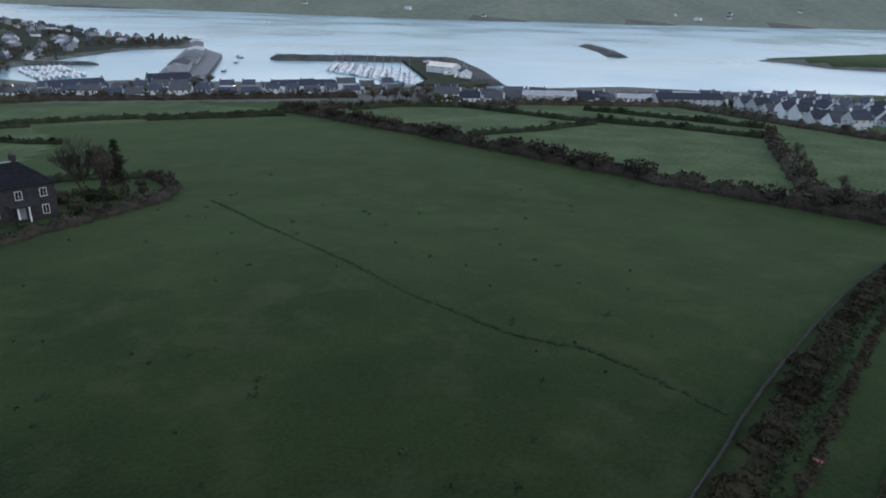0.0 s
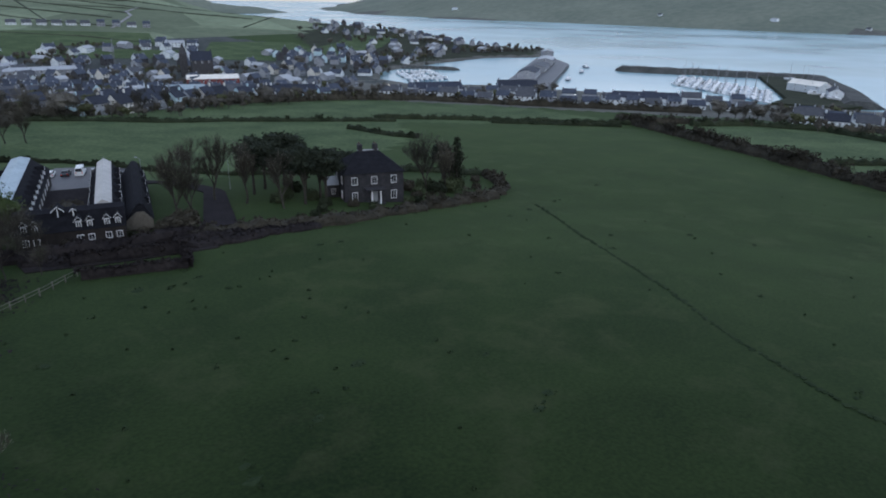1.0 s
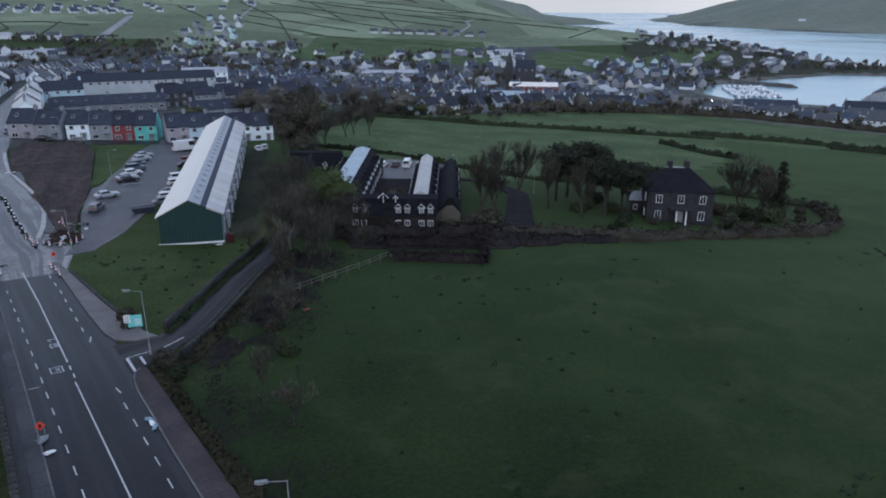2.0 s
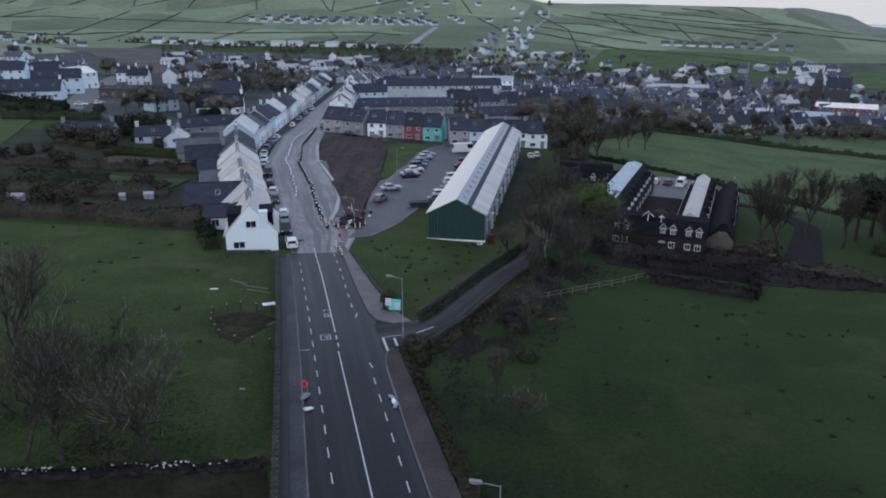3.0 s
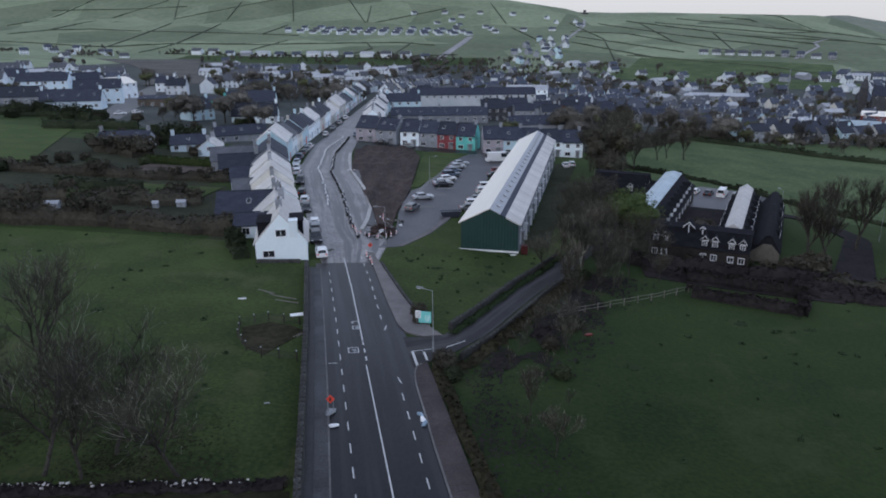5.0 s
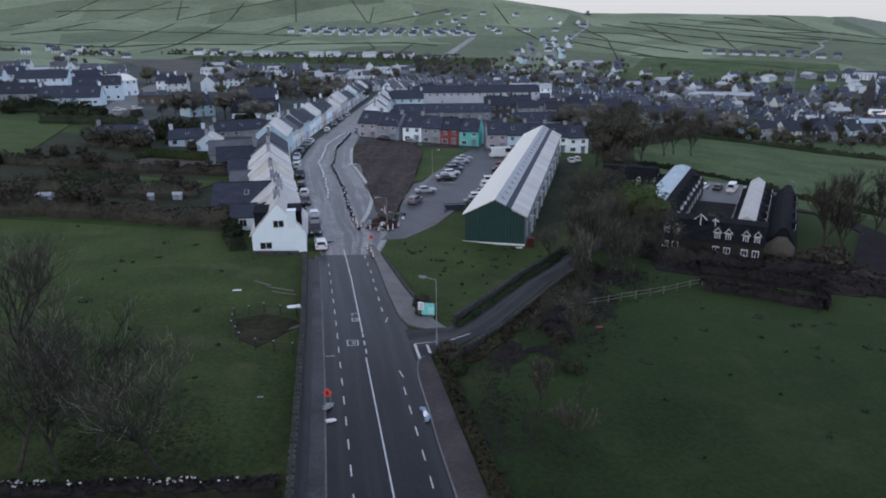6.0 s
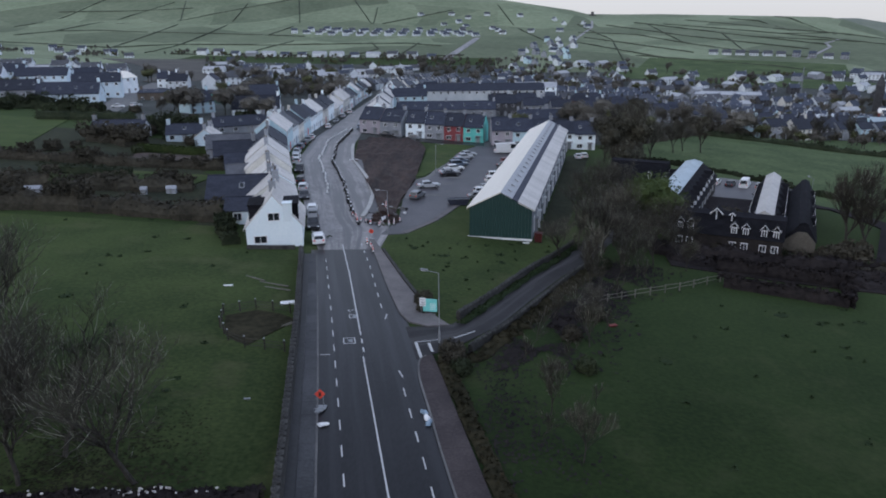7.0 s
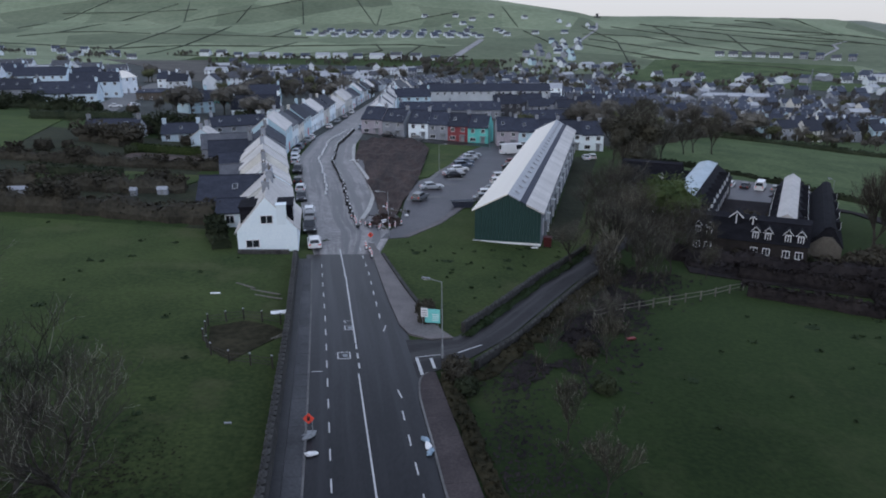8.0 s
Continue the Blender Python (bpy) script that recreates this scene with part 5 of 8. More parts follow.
def bare_tree(seed, height, spread=0.55, levels=5, lean=0.0, twig_mat=None, girth=0.022, least=0.014, full=0.72, rise=0.12, bark=None, pale_share=0.08):
    """A leafless broadleaf tree: trunk and limbs, and a haze of fine twigs."""
    rng = random.Random(seed)
    ob = new("tree")
    wood, fine = Shape(), Shape()

    def grow(p, d, length, r, level):
        q = p
        pale = 1 if rng.random() < pale_share else 0
        n = 3 if level < 2 else 2
        for k in range(n):
            d = (d + Vector((rng.gauss(0, 0.16), rng.gauss(0, 0.16), rng.gauss(0.05, 0.1)))).normalized()
            e = q + d * length / n
            r1 = r * (1 - 0.28 / n * (k + 1))
            r0 = max(r * (1 - 0.28 / n * k), least)
            (wood if level < 3 else fine).tube(tuple(q), tuple(e), r0, max(r1, least * 0.8), 6 if level < 2 else (4 if level < 3 else 3), pale if level > 2 else 0, False)
            q = e
            if level < levels and (k or level) and (level < 3 or rng.random() < full):
                for _ in range(rng.choice((1, 2) if level < 3 else (1, 2, 2))):
                    ax = Vector((rng.gauss(0, 1), rng.gauss(0, 1), rng.gauss(0, 0.5))).normalized()
                    nd = (d * (1 - spread * 0.4) + ax * spread * rng.uniform(0.7, 1.25) + Vector((0, 0, rise))).normalized()
                    grow(q, nd, length * rng.uniform(0.55, 0.8), r1 * rng.uniform(0.5, 0.68), level + 1)
        if level < levels:
            for _ in range(2 if level < 4 else 1):
                ax = Vector((rng.gauss(0, 1), rng.gauss(0, 1), rng.gauss(0, 0.5))).normalized()
                grow(q, (d + ax * spread * 0.8 + Vector((0, 0, rise * 0.8))).normalized(), length * rng.uniform(0.6, 0.8), r1 * 0.7, level + 1)

    grow(Vector((0, 0, -0.3)), Vector((lean, 0, 1)).normalized(), height * 0.36, height * girth, 0)
    part("trunk", wood, bark or BARK, ob)
    part("crown", fine, (twig_mat or TWIG, LICHEN), ob)
    return ob


def leafy_tree(seed, height, width, mat, clumps=9, leaves=900, size=0.3, flat=0.8, bole=0.35):
    """A tree in leaf: tapered trunk, limbs, and a crown of many small leaves round uneven masses."""
    rng = random.Random(seed)
    ob = new("tree")
    wood, crown = Shape(), Shape()
    wood.tube((0, 0, -0.3), (rng.uniform(-0.2, 0.2), 0, height * bole), height * 0.028, height * 0.02, 7)
    top = Vector((0, 0, height * bole))
    for k in range(clumps):
        a = 6.28 * k / clumps + rng.uniform(-0.4, 0.4)
        q = rng.uniform(0.15, 0.62) * width / 2
        c = Vector((q * math.cos(a), q * math.sin(a), height * rng.uniform(bole + 0.15, 0.86)))
        wood.tube(tuple(top * rng.uniform(0.8, 1.0)), tuple(c), height * 0.013, height * 0.004, 5)
        r = width * rng.uniform(0.17, 0.27)
        crown.clump(c.x, c.y, c.z, r * 0.72, r * 0.72, r * flat * 0.62, rng, 0, 7, 4)
        for _ in range(leaves // clumps):
            v = Vector((rng.gauss(0, 1), rng.gauss(0, 1), rng.gauss(0, 1))).normalized() * r * rng.uniform(0.65, 1.2)
            crown.leaf((c.x + v.x, c.y + v.y, c.z + v.z * flat), size * rng.uniform(0.6, 1.4), rng)
    part("trunk", wood, BARK, ob)
    part("crown", crown, mat, ob)
    return ob


def stand(ob, x, y, label, deg=0.0, scale=1.0, category="tree", group="", dz=0.0):
    ob.matrix_basis = pose(x, y, gz(x, y) + dz, 0, 0, deg) @ Matrix.Scale(scale, 4)
    return tagged(ob, label, category, group)


def again(ob, x, y, deg=0.0, scale=1.0):
    return copy_thing(ob, pose(x, y, gz(x, y), 0, 0, deg) @ Matrix.Scale(scale, 4))


# the bare trees in the near field, left of the road
BARE = [bare_tree(seed, tall, wide, 5, ln, full=0.6, rise=0.16, least=0.009, girth=0.017, pale_share=0.12)
        for seed, tall, wide, ln in ((11, 11.5, 0.62, 0.0), (23, 10.5, 0.66, 0.1), (37, 13.0, 0.56, -0.08), (41, 9.5, 0.66, 0.0))]
spots = ((-13.6, 58.6, 30), (-19.5, 60.6, 80), (-30.9, 70.2, 140), (-20.4, 57.4, 20))
for ob, (x, y, dg) in zip(BARE, spots):
    stand(ob, x, y, "bare grey-brown tree in the roadside pasture", dg, 1.0, "tree", "bare trees in the roadside pasture")
for x, y, dg, k in ((-23.3, 57.4, 200, 0), (-33.5, 69.5, 250, 1), (-26.5, 63.5, 60, 1), (-37.5, 66.0, 110, 2), (-30.0, 59.0, 15, 0),
                    (-36.5, 58.5, 260, 2), (-42.0, 63.0, 45, 0), (-27.0, 55.6, 130, 3)):
    copy_thing(BARE[k], pose(x, y, gz(x, y), 0, 0, dg))

# trees along the lane and behind the shed
LODGEBUSH = []
LANE = [bare_tree(51, 10.0, 0.36, 5, 0.05, least=0.013, full=0.42, rise=0.3, girth=0.016, bark=LICHEN, pale_share=0.2), bare_tree(57, 8.0, 0.42, 5, least=0.013, full=0.42, rise=0.3, girth=0.014, pale_share=0.14), leafy_tree(61, 9.5, 5.5, IVY, 9, 1300, 0.22, 1.2, 0.25)]
for ob, (x, y, dg) in zip(LANE, ((24.0, 118.5, 10), (27.0, 113.0, 70), (39.5, 176.0, 0))):
    stand(ob, x, y, "slender grey lane-side tree" if ob is not LANE[2] else "ivy-clad dark tree behind the shed", dg, 1.0, "tree", "trees along the lane and shed")
for x, y, dg, k in ((31, 155, 20, 1), (36, 168, 140, 1),
                    (43.5, 190, 60, 2), (46, 204, 120, 2), (49.5, 218, 180, 2), (44.0, 212, 60, 0), (51.5, 232, 20, 0), (55.5, 246, 250, 2), (60, 262, 300, 2), (63, 281, 60, 2), (41.5, 199, 150, 1),
                    (52.0, 206, 200, 1), (22.0, 108.8, 260, 1), (28.0, 107.5, 330, 1), (13.6, 71.0, 30, 1), (15.2, 64.5, 130, 1), (18.5, 84.5, 250, 1), (21.0, 101.0, 20, 1), (26.0, 124.0, 75, 0), (24.2, 113.2, 210, 0),
                    (27.5, 118.0, 310, 1), (38.0, 182.0, 25, 0), (46.5, 196.0, 285, 0), (48.5, 226.0, 345, 0), (40.0, 206, 135, 1), (39.0, 188.0, 215, 2), (41.0, 178.0, 75, 0)):
    sc = 0.6 if y < 90 else (1.6 if y > 185 else (0.8 if k == 1 else 0.95))
    copy_thing(LANE[k], pose(x, y, gz(x, y), 0, 0, dg) @ Matrix.Scale(sc, 4))
for x, y, sc in ((46.0, 125.6, 0.9), (48.6, 124.4, 0.75), (44.0, 126.6, 0.8), (54.6, 121.6, 0.55), (57.0, 120.6, 0.6), (59.6, 120.6, 1.1), (61.6, 121.2, 1.2), (63.2, 122.8, 1.1), (52.0, 122.2, 0.5), (57.8, 120.4, 0.9)):
    LODGEBUSH.append((x, y, sc))
stand(leafy_tree(71, 8.5, 11.0, SPRING, 15, 5200, 0.2, 0.8, 0.25), 35.6, 134.6, "round spreading tree in fresh olive leaf beside the lodge")
stand(leafy_tree(73, 5.5, 7.5, VERGE, 9, 900, 0.22, 0.7, 0.2), 30.0, 147.0, "low olive-green willow beside the shed")

for k, (x, y, sc) in enumerate(((19.0, 113.7, 0.62), (23.6, 115.9, 0.7), (27.7, 122.6, 0.75), (27.9, 115.4, 0.66), (32.5, 119.2, 0.72), (15.6, 91.3, 0.45), (18.7, 88.4, 0.42), (30.5, 127.0, 0.8), (26.4, 130.0, 0.78),
                               (33.0, 134.0, 0.8), (29.0, 140.0, 0.85), (25.5, 119.0, 0.7), (34.6, 124.6, 0.74), (36.0, 117.0, 0.6), (31.0, 112.4, 0.58), (22.0, 119.4, 0.6), (24.0, 138.0, 0.7), (38.4, 120.4, 0.62),
                               (26.6, 109.6, 0.5), (35.4, 112.0, 0.5), (28.4, 147.0, 0.8), (33.5, 152.0, 0.8))):
    copy_thing(BARE[k % 4], pose(x, y, gz(x, y), 0, 0, 71 * k) @ Matrix.Scale(sc, 4))
# trees round the lodge drive and the stone house
DRIVE = [bare_tree(81, 12.0, 0.34, 5, least=0.018, full=0.6, rise=0.25), leafy_tree(83, 12.5, 9.5, NEEDLE, 13, 2200, 0.26, 0.6, 0.4), leafy_tree(85, 11.5, 6.5, NEEDLE, 12, 1300, 0.24, 1.0, 0.3)]
for ob, (x, y, dg, lb) in zip(DRIVE, ((64.0, 127.0, 10, "tall bare tree beside the drive"), (92.5, 142.0, 50, "flat-topped dark pine by the stone house"),
                                      (130.5, 122.0, 0, "dark conifer by the garden of the stone house"))):
    stand(ob, x, y, lb, dg, 1.05, "tree", "trees round the stone house")
for x, y, dg, k, sc in ((66.2, 126.5, 90, 0, 0.85), (77.0, 137.0, 280, 0, 0.95), (80.0, 150.0, 40, 0, 0.8), (80.5, 131, 140, 0, 0.9), (98.5, 143.0, 120, 1, 1.0),
                        (87.0, 138.0, 200, 1, 0.9), (95.2, 123.6, 310, 1, 0.85), (93.6, 128.4, 20, 1, 0.8), (94.0, 134.0, 290, 1, 0.85), (90.0, 124.0, 20, 2, 0.95), (95.5, 126.0, 70, 2, 0.9), (101, 150, 160, 1, 0.8), (123.5, 121.0, 60, 0, 1.0),
                        (127.0, 118.5, 130, 0, 0.9), (135.5, 124.0, 200, 0, 0.75), (133.8, 122.8, 90, 2, 0.7), (108, 137, 60, 1, 0.7), (114, 138, 100, 1, 0.65), (84, 123, 10, 0, 0.8),
                        (70.4, 241.4, 50, 0, 0.8), (75.5, 239.6, 10, 0, 0.8), (66, 236, 80, 0, 0.75), (88, 300, 30, 0, 0.8), (150, 322, 70, 0, 0.9), (166, 330, 120, 0, 0.9)):
    copy_thing(DRIVE[k], pose(x, y, gz(x, y), 0, 0, dg) @ Matrix.Scale(sc * (1.0 if y > 230 else 1.08), 4))

def conifer(seed, height, width):
    """A ragged conifer: tapered trunk, drooping boughs in whorls, sprays of needles along each."""
    rng = random.Random(seed)
    ob = new("tree")
    wood, green = Shape(), Shape()
    wood.tube((0, 0, -0.3), (0.1, 0, height), height * 0.02, 0.03, 7)
    for k in range(26):
        h = height * (0.12 + 0.86 * k / 26)
        reach = width / 2 * (1 - k / 26) ** 0.7 * rng.uniform(0.6, 1.15) + 0.25
        for _ in range(5):
            a = rng.uniform(0, 6.28)
            tip = Vector((math.cos(a) * reach, math.sin(a) * reach, h - reach * 0.25))
            wood.tube((0, 0, h), tuple(tip), 0.035, 0.01, 4)
            for _ in range(12):
                t = rng.uniform(0.25, 1.05)
                green.leaf((tip.x * t + rng.gauss(0, 0.22), tip.y * t + rng.gauss(0, 0.22), h - reach * 0.25 * t + rng.gauss(0, 0.16)), rng.uniform(0.14, 0.34), rng)
    part("trunk", wood, BARK, ob)
    part("crown", green, NEEDLE, ob)
    return ob


stand(conifer(86, 13.5, 5.0), 135.0, 121.4, "ragged dark conifer beside the stone house garden")

# hedges and banks
hedge([(33, 121), (46, 118.6), (60, 116.2), (64, 115.6)], 2.8, 1.5, BRACKEN, "dark hedge bank before the lodge", 20, seed=2)
hedge([(60, 115.5), (74, 111), (85, 107.3), (110, 107.3), (133, 108.2), (148, 116), (157, 129)], 3.6, 1.6, BROWNHEDGE, "dark overgrown bank round the stone house garden", 16, seed=3, wild=0.05)
hedge([(157, 129), (152, 141), (140, 150), (122, 156)], 3.4, 1.5, HEDGE, "dark garden hedge behind the stone house", 10, seed=4, wild=0.06)
hedge([(40, 113.6), (54.6, 108.9)], 1.5, 1.7, BRACKEN, "square-clipped dark brown garden hedge", 40, seed=5, rough=0.08)
hedge([(38.6, 106.6), (51.6, 101.6)], 1.3, 1.4, BRACKEN, "square-clipped dark brown garden hedge", 40, seed=6, rough=0.08)
hedge([(54.6, 108.9), (53.5, 104.5), (51.6, 101.6)], 1.4, 1.4, BRACKEN, "square-clipped dark brown garden hedge", 40, seed=7, rough=0.08)
FAR_HEDGES = [
    ([(324, 176), (307, 150), (265, 91), (229, 44), (208, 17), (184, -14), (173, -32), (160, -52), (138, -88), (100, -150)], 5.5, 2.9, BROWNHEDGE, 22, 0.12),
    ([(230, 255), (262, 226), (292, 189), (315, 165)], 2.6, 1.8, HEDGE, 6, 0.03),
    ([(337, 144), (366, 126), (373, 93)], 4.0, 2.6, HEDGE, 6, 0.08),
    ([(373, 93), (352, 62), (333, 34), (316, -16), (296, -46)], 3.2, 2.0, HEDGE, 6, 0.05),
    ([(380, 28), (372, 14), (352, -18), (329, -52)], 3.0, 2.0, HEDGE, 6, 0.05),
    ([(265, 66), (288, 42), (320, 20)], 3.0, 1.8, HEDGE, 6, 0.05),
    ([(306, -50), (270, -46), (236, -43), (192, -39)], 4.5, 2.4, BROWNHEDGE, 8, 0.1),
    ([(373, 93), (402, 63), (418, -22), (360, -57), (304, -92), (270, -130)], 4.5, 2.8, BROWNHEDGE, 6, 0.1),
    ([(192, -39), (178, -55), (168, -75), (150, -110)], 5.0, 2.6, BROWNHEDGE, 8, 0.1),
    ([(87, 303), (126, 298), (168, 282), (213, 252), (230, 240)], 3.0, 1.6, HEDGE, 6, 0.04),
    ([(263, 210), (286, 184), (303, 164)], 3.0, 1.6, HEDGE, 6, 0.03),
    ([(60, 255), (98, 312), (149, 336), (191, 355), (233, 350), (292, 340), (321, 312)], 6.0, 3.4, BROWNHEDGE, 7, 0.14),
    ([(321, 312), (345, 262), (372, 215), (400, 165)], 5.0, 3.0, BROWNHEDGE, 7, 0.12),
    ([(195, 232), (194, 207), (197, 195)], 3.0, 1.6, HEDGE, 6, 0.05),
    ([(52, 217), (71, 199), (83, 176)], 1.2, 1.1, HEDGE, 6, 0.0),
    ([(83, 176), (96, 161), (122, 156)], 1.2, 1.1, HEDGE, 6, 0.0),
    ([(324, 176), (345, 150), (366, 126)], 4.5, 2.8, BROWNHEDGE, 7, 0.1),
]
for k, (p, wd, ht, mt, lv, wi) in enumerate(FAR_HEDGES):
    hedge(p, wd, ht, mt, "overgrown dark field hedge between pastures" if mt is HEDGE else "tangled brown winter hedge between pastures", lv, 2.4, 0.42, 20 + k, wild=wi)
bank = [(128, -40.5), (118, -34.4), (105, -27.6), (90, -20), (78, -14.6), (66, -9.4), (56, -5), (48, -1.4), (37, 3.6)]
hedge(bank, 3.2, 0.34, DEADGRASS, "low rough bank of dead bracken beside the field wall", 60, 1.2, 0.17, 41, 0.6, wild=0.12)
for k, dx in enumerate((0.9, 2.6)):
    hedge([(x - dx * 0.4, y - dx - 0.9) for x, y in bank], 1.3, 0.2, TUSSOCK if k == 0 else DEADGRASS, "low rank grass and brambles along the bank", 40, 1.2, 0.16, 43 + k, 0.9)
hedge([(36, -4), (50, -12), (68, -22), (86, -33)], 1.8, 0.3, DEADGRASS, "low dark patch of brambles", 16, seed=42, size=0.25)

THORN = bare_tree(87, 5.5, 0.75, 4, girth=0.03, twig_mat=RUSSETTWIG, full=0.9, rise=0.1)
stand(THORN, 199, -41, "tangled brown thorn tree in the hedge corner", 0, 1.0, "tree", "thorn trees in the hedge corner")
for k, (x, y) in enumerate(((190, -42), (182, -46), (172, -40), (165, -46), (158, -52), (206, -43), (216, -44), (228, -45), (178, -52), (168, -56), (160, -62), (248, -48), (186, -37), (196, -48), (152, -55))):
    again(THORN, x, y, 47 * k, 0.75 + 0.12 * (k % 4))

# scrub and gardens left of the street
hedge([(-210, 112), (-150, 118), (-110, 121.5), (-72, 123.6), (-53, 125.3), (-40, 124), (-31, 124.5)], 4.6, 2.3, BROWNHEDGE, "thick dark hedge along the top of the field", 30, 1.8, 0.26, 51, wild=0.1)
hedge([(-31.5, 124), (-29.5, 117), (-26.2, 111)], 2.2, 1.4, HEDGE, "dark bush against the white house", 24, 1.2, 0.25, 52, wild=0.2)
hedge([(-74, 183), (-63, 182.6), (-53, 182)], 2.0, 1.7, VERGE, "clipped green hedge round a garden", 30, 1.4, 0.24, 53, 0.08)
hedge([(-130, 231), (-118, 236), (-104, 241)], 4.0, 2.6, HEDGE, "clipped dark hedge behind the paddock", 14, 1.8, 0.3, 54, 0.1)
hedge([(-78, 151), (-64, 150), (-60, 151)], 3.0, 2.0, HEDGE, "dark garden hedge between plots", 20, 1.4, 0.25, 55, 0.15)
hedge([(-150, 139), (-110, 140), (-80, 139), (-55, 141), (-45, 144)], 4.0, 2.2, BROWNHEDGE, "untidy dark hedge between gardens", 28, 1.6, 0.26, 56, wild=0.12)
hedge([(-150, 165), (-110, 166), (-85, 164), (-62, 164), (-47, 166)], 3.4, 2.0, BROWNHEDGE, "untidy dark hedge between gardens", 28, 1.6, 0.26, 57, wild=0.1)
for k, (a, b) in enumerate((((-94, 214), (-74, 212)), ((-92, 196), (-78, 190)), ((-200, 262), (-128, 258)))):
    hedge([a, ((a[0] + b[0]) / 2, (a[1] + b[1]) / 2 + 2), b], 7.0, 3.0, BROWNHEDGE if k % 2 else HEDGE, "dark thicket of scrub and brambles", 30, 2.2, 0.34, 60 + k, 0.5, "thicket", 0.25)
structure(sheet([(-76, 146), (-62, 145), (-47, 146)], [(-76, 157), (-62, 158), (-46, 158)], 0.15, VERGE, "ground", 4, 3), "mown green garden strip", "grass")
structure(sheet([(-230, 234), (-180, 236), (-122, 234)], [(-230, 152), (-170, 160), (-98, 172)], 0.15, VERGE, "ground", 6, 4), "small green paddock behind the scrub", "grass")
structure(sheet([(-72, 170), (-60, 169), (-48, 170)], [(-73, 180), (-60, 180), (-50, 180)], 0.15, EARTH, "ground", 4, 3), "brown dug garden plot", "garden")
BUSH = []
for k in range(4):
    ob = new("bush")
    part("foliage", bush_shape(0, 0, 2.2, 2.0, 2.6, random.Random(70 + k), 520, 0, 0.24), (HEDGE, BROWNHEDGE, LEAF, BROWNHEDGE)[k], ob)
    BUSH.append(stand(ob, -58 - 9 * k, 190 + 7 * k, "dense dark bush in the scrub", 0, 1.0, "bush", "bushes in the scrub"))
rng = random.Random(9)
for k in range(130):
    x, y = rng.uniform(-215, -50), rng.uniform(128, 268)
    if inside_by([(-232, 150), (-95, 168), (-114, 238), (-232, 240)], x, y) > -3 or (145 < y < 160 and -80 < x < -44) or (-92 < x < -55 and 195 < y < 240) or (x > -62 and y > 172 and y < 196):
        continue
    copy_thing(BUSH[k % 4], pose(x, y, gz(x, y), 0, 0, rng.uniform(0, 360)) @ Matrix.Scale(rng.uniform(0.6, 1.35), 4))
for x, y, sc in ((1.6, 93.5, 0.55), (1.9, 91.0, 0.45), (5.3, 80.2, 0.6), (5.6, 78.8, 0.55), (6.3, 77.0, 0.5), (24, 111, 0.6), (20, 92, 0.6), (17, 86, 0.55), (17.5, 79, 0.5), (52, 122, 0.5),
                 (43, 123, 0.5), (60, 121, 0.5), (110, 113.5, 0.6), (98, 112, 0.5), (118, 112, 0.7), (139, 118, 0.6), (142, 128, 0.8), (120, 130, 0.8), (58.5, 150, 0.6), (147, 125, 0.7), (97, 117, 0.6), (100, 114, 0.5), (112, 113, 0.6), (115, 116, 0.7), (92, 120, 0.7), (88, 116, 0.6), (84, 113, 0.6), (80, 112, 0.6),
                 (118, 118, 0.9), (124, 118, 1.2), (130, 119, 1.3), (126, 124, 1.1), (121, 125, 1.0), (134, 121, 1.2), (137, 126, 1.0), (94, 127, 0.8), (90, 131, 0.9), (86, 128, 0.8), (96, 136, 0.9)):
    copy_thing(BUSH[int(x * 7) % 4], pose(x, y, gz(x, y), 0, 0, x * 37) @ Matrix.Scale(sc, 4))

for x, y, sc in LODGEBUSH:
    copy_thing(BUSH[1], pose(x, y, gz(x, y), 0, 0, x * 41) @ Matrix.Scale(sc, 4))

# roadside banks beside both pavements
hedge([lane(s, np.interp(s, [-75, 23], [7.5, 7.4])) for s in range(-74, 24, 8)] + [(7.8, 80.2), (11.5, 87.6), (15, 95), (20, 105.4), (24.5, 114)], 1.5, 0.45, DEADGRASS,
      "low dead-grass bank along the pavement", 24, 1.2, 0.2, 81, name="bank")
hedge([(6.0, 88.3), (10.0, 96.5), (14.0, 105.2), (18.6, 113.6), (22.4, 122)], 0.9, 0.45, TUSSOCK, "mossy bank above the lane wall", 22, 1.2, 0.18, 82, name="bank")

# grass tufts and dark tussocks scattered over the pastures
def tussocks(count, areas, seed, label, size=(0.15, 0.42)):
    rng = random.Random(seed)
    s = Shape()
    for _ in range(count):
        x0, x1, y0, y1 = rng.choice(areas)
        x, y = rng.uniform(x0, x1), rng.uniform(y0, y1)
        if lane_clear(x, y):
            continue
        r = rng.uniform(*size) * rng.choice((0.6, 1, 1, 1.7))
        z = gz(x, y)
        s.clump(x, y, z, r * rng.uniform(0.8, 1.8), r * rng.uniform(0.7, 1.2), 0.07 + 0.05 * r, rng, 0, 7, 3)
        for _ in range(7):
            s.leaf((x + rng.gauss(0, r * 0.7), y + rng.gauss(0, r * 0.6), z + 0.12), 0.16, rng)
    return tagged(part("tussocks", s, TUSSOCK), label, "grass", kind="stuff")


def lane_clear(x, y):
    p = Vector((x, y)) - START
    s, o = p.dot(U), p.dot(N)
    return (-80 < s < 62 and -8 < o < 9) or inside_by([(1, 84), (32, 142), (36, 138), (6, 77)], x, y) > -1 or inside_by([(34, 118), (62, 112), (150, 104), (160, 130), (90, 190), (30, 190)], x, y) > 0


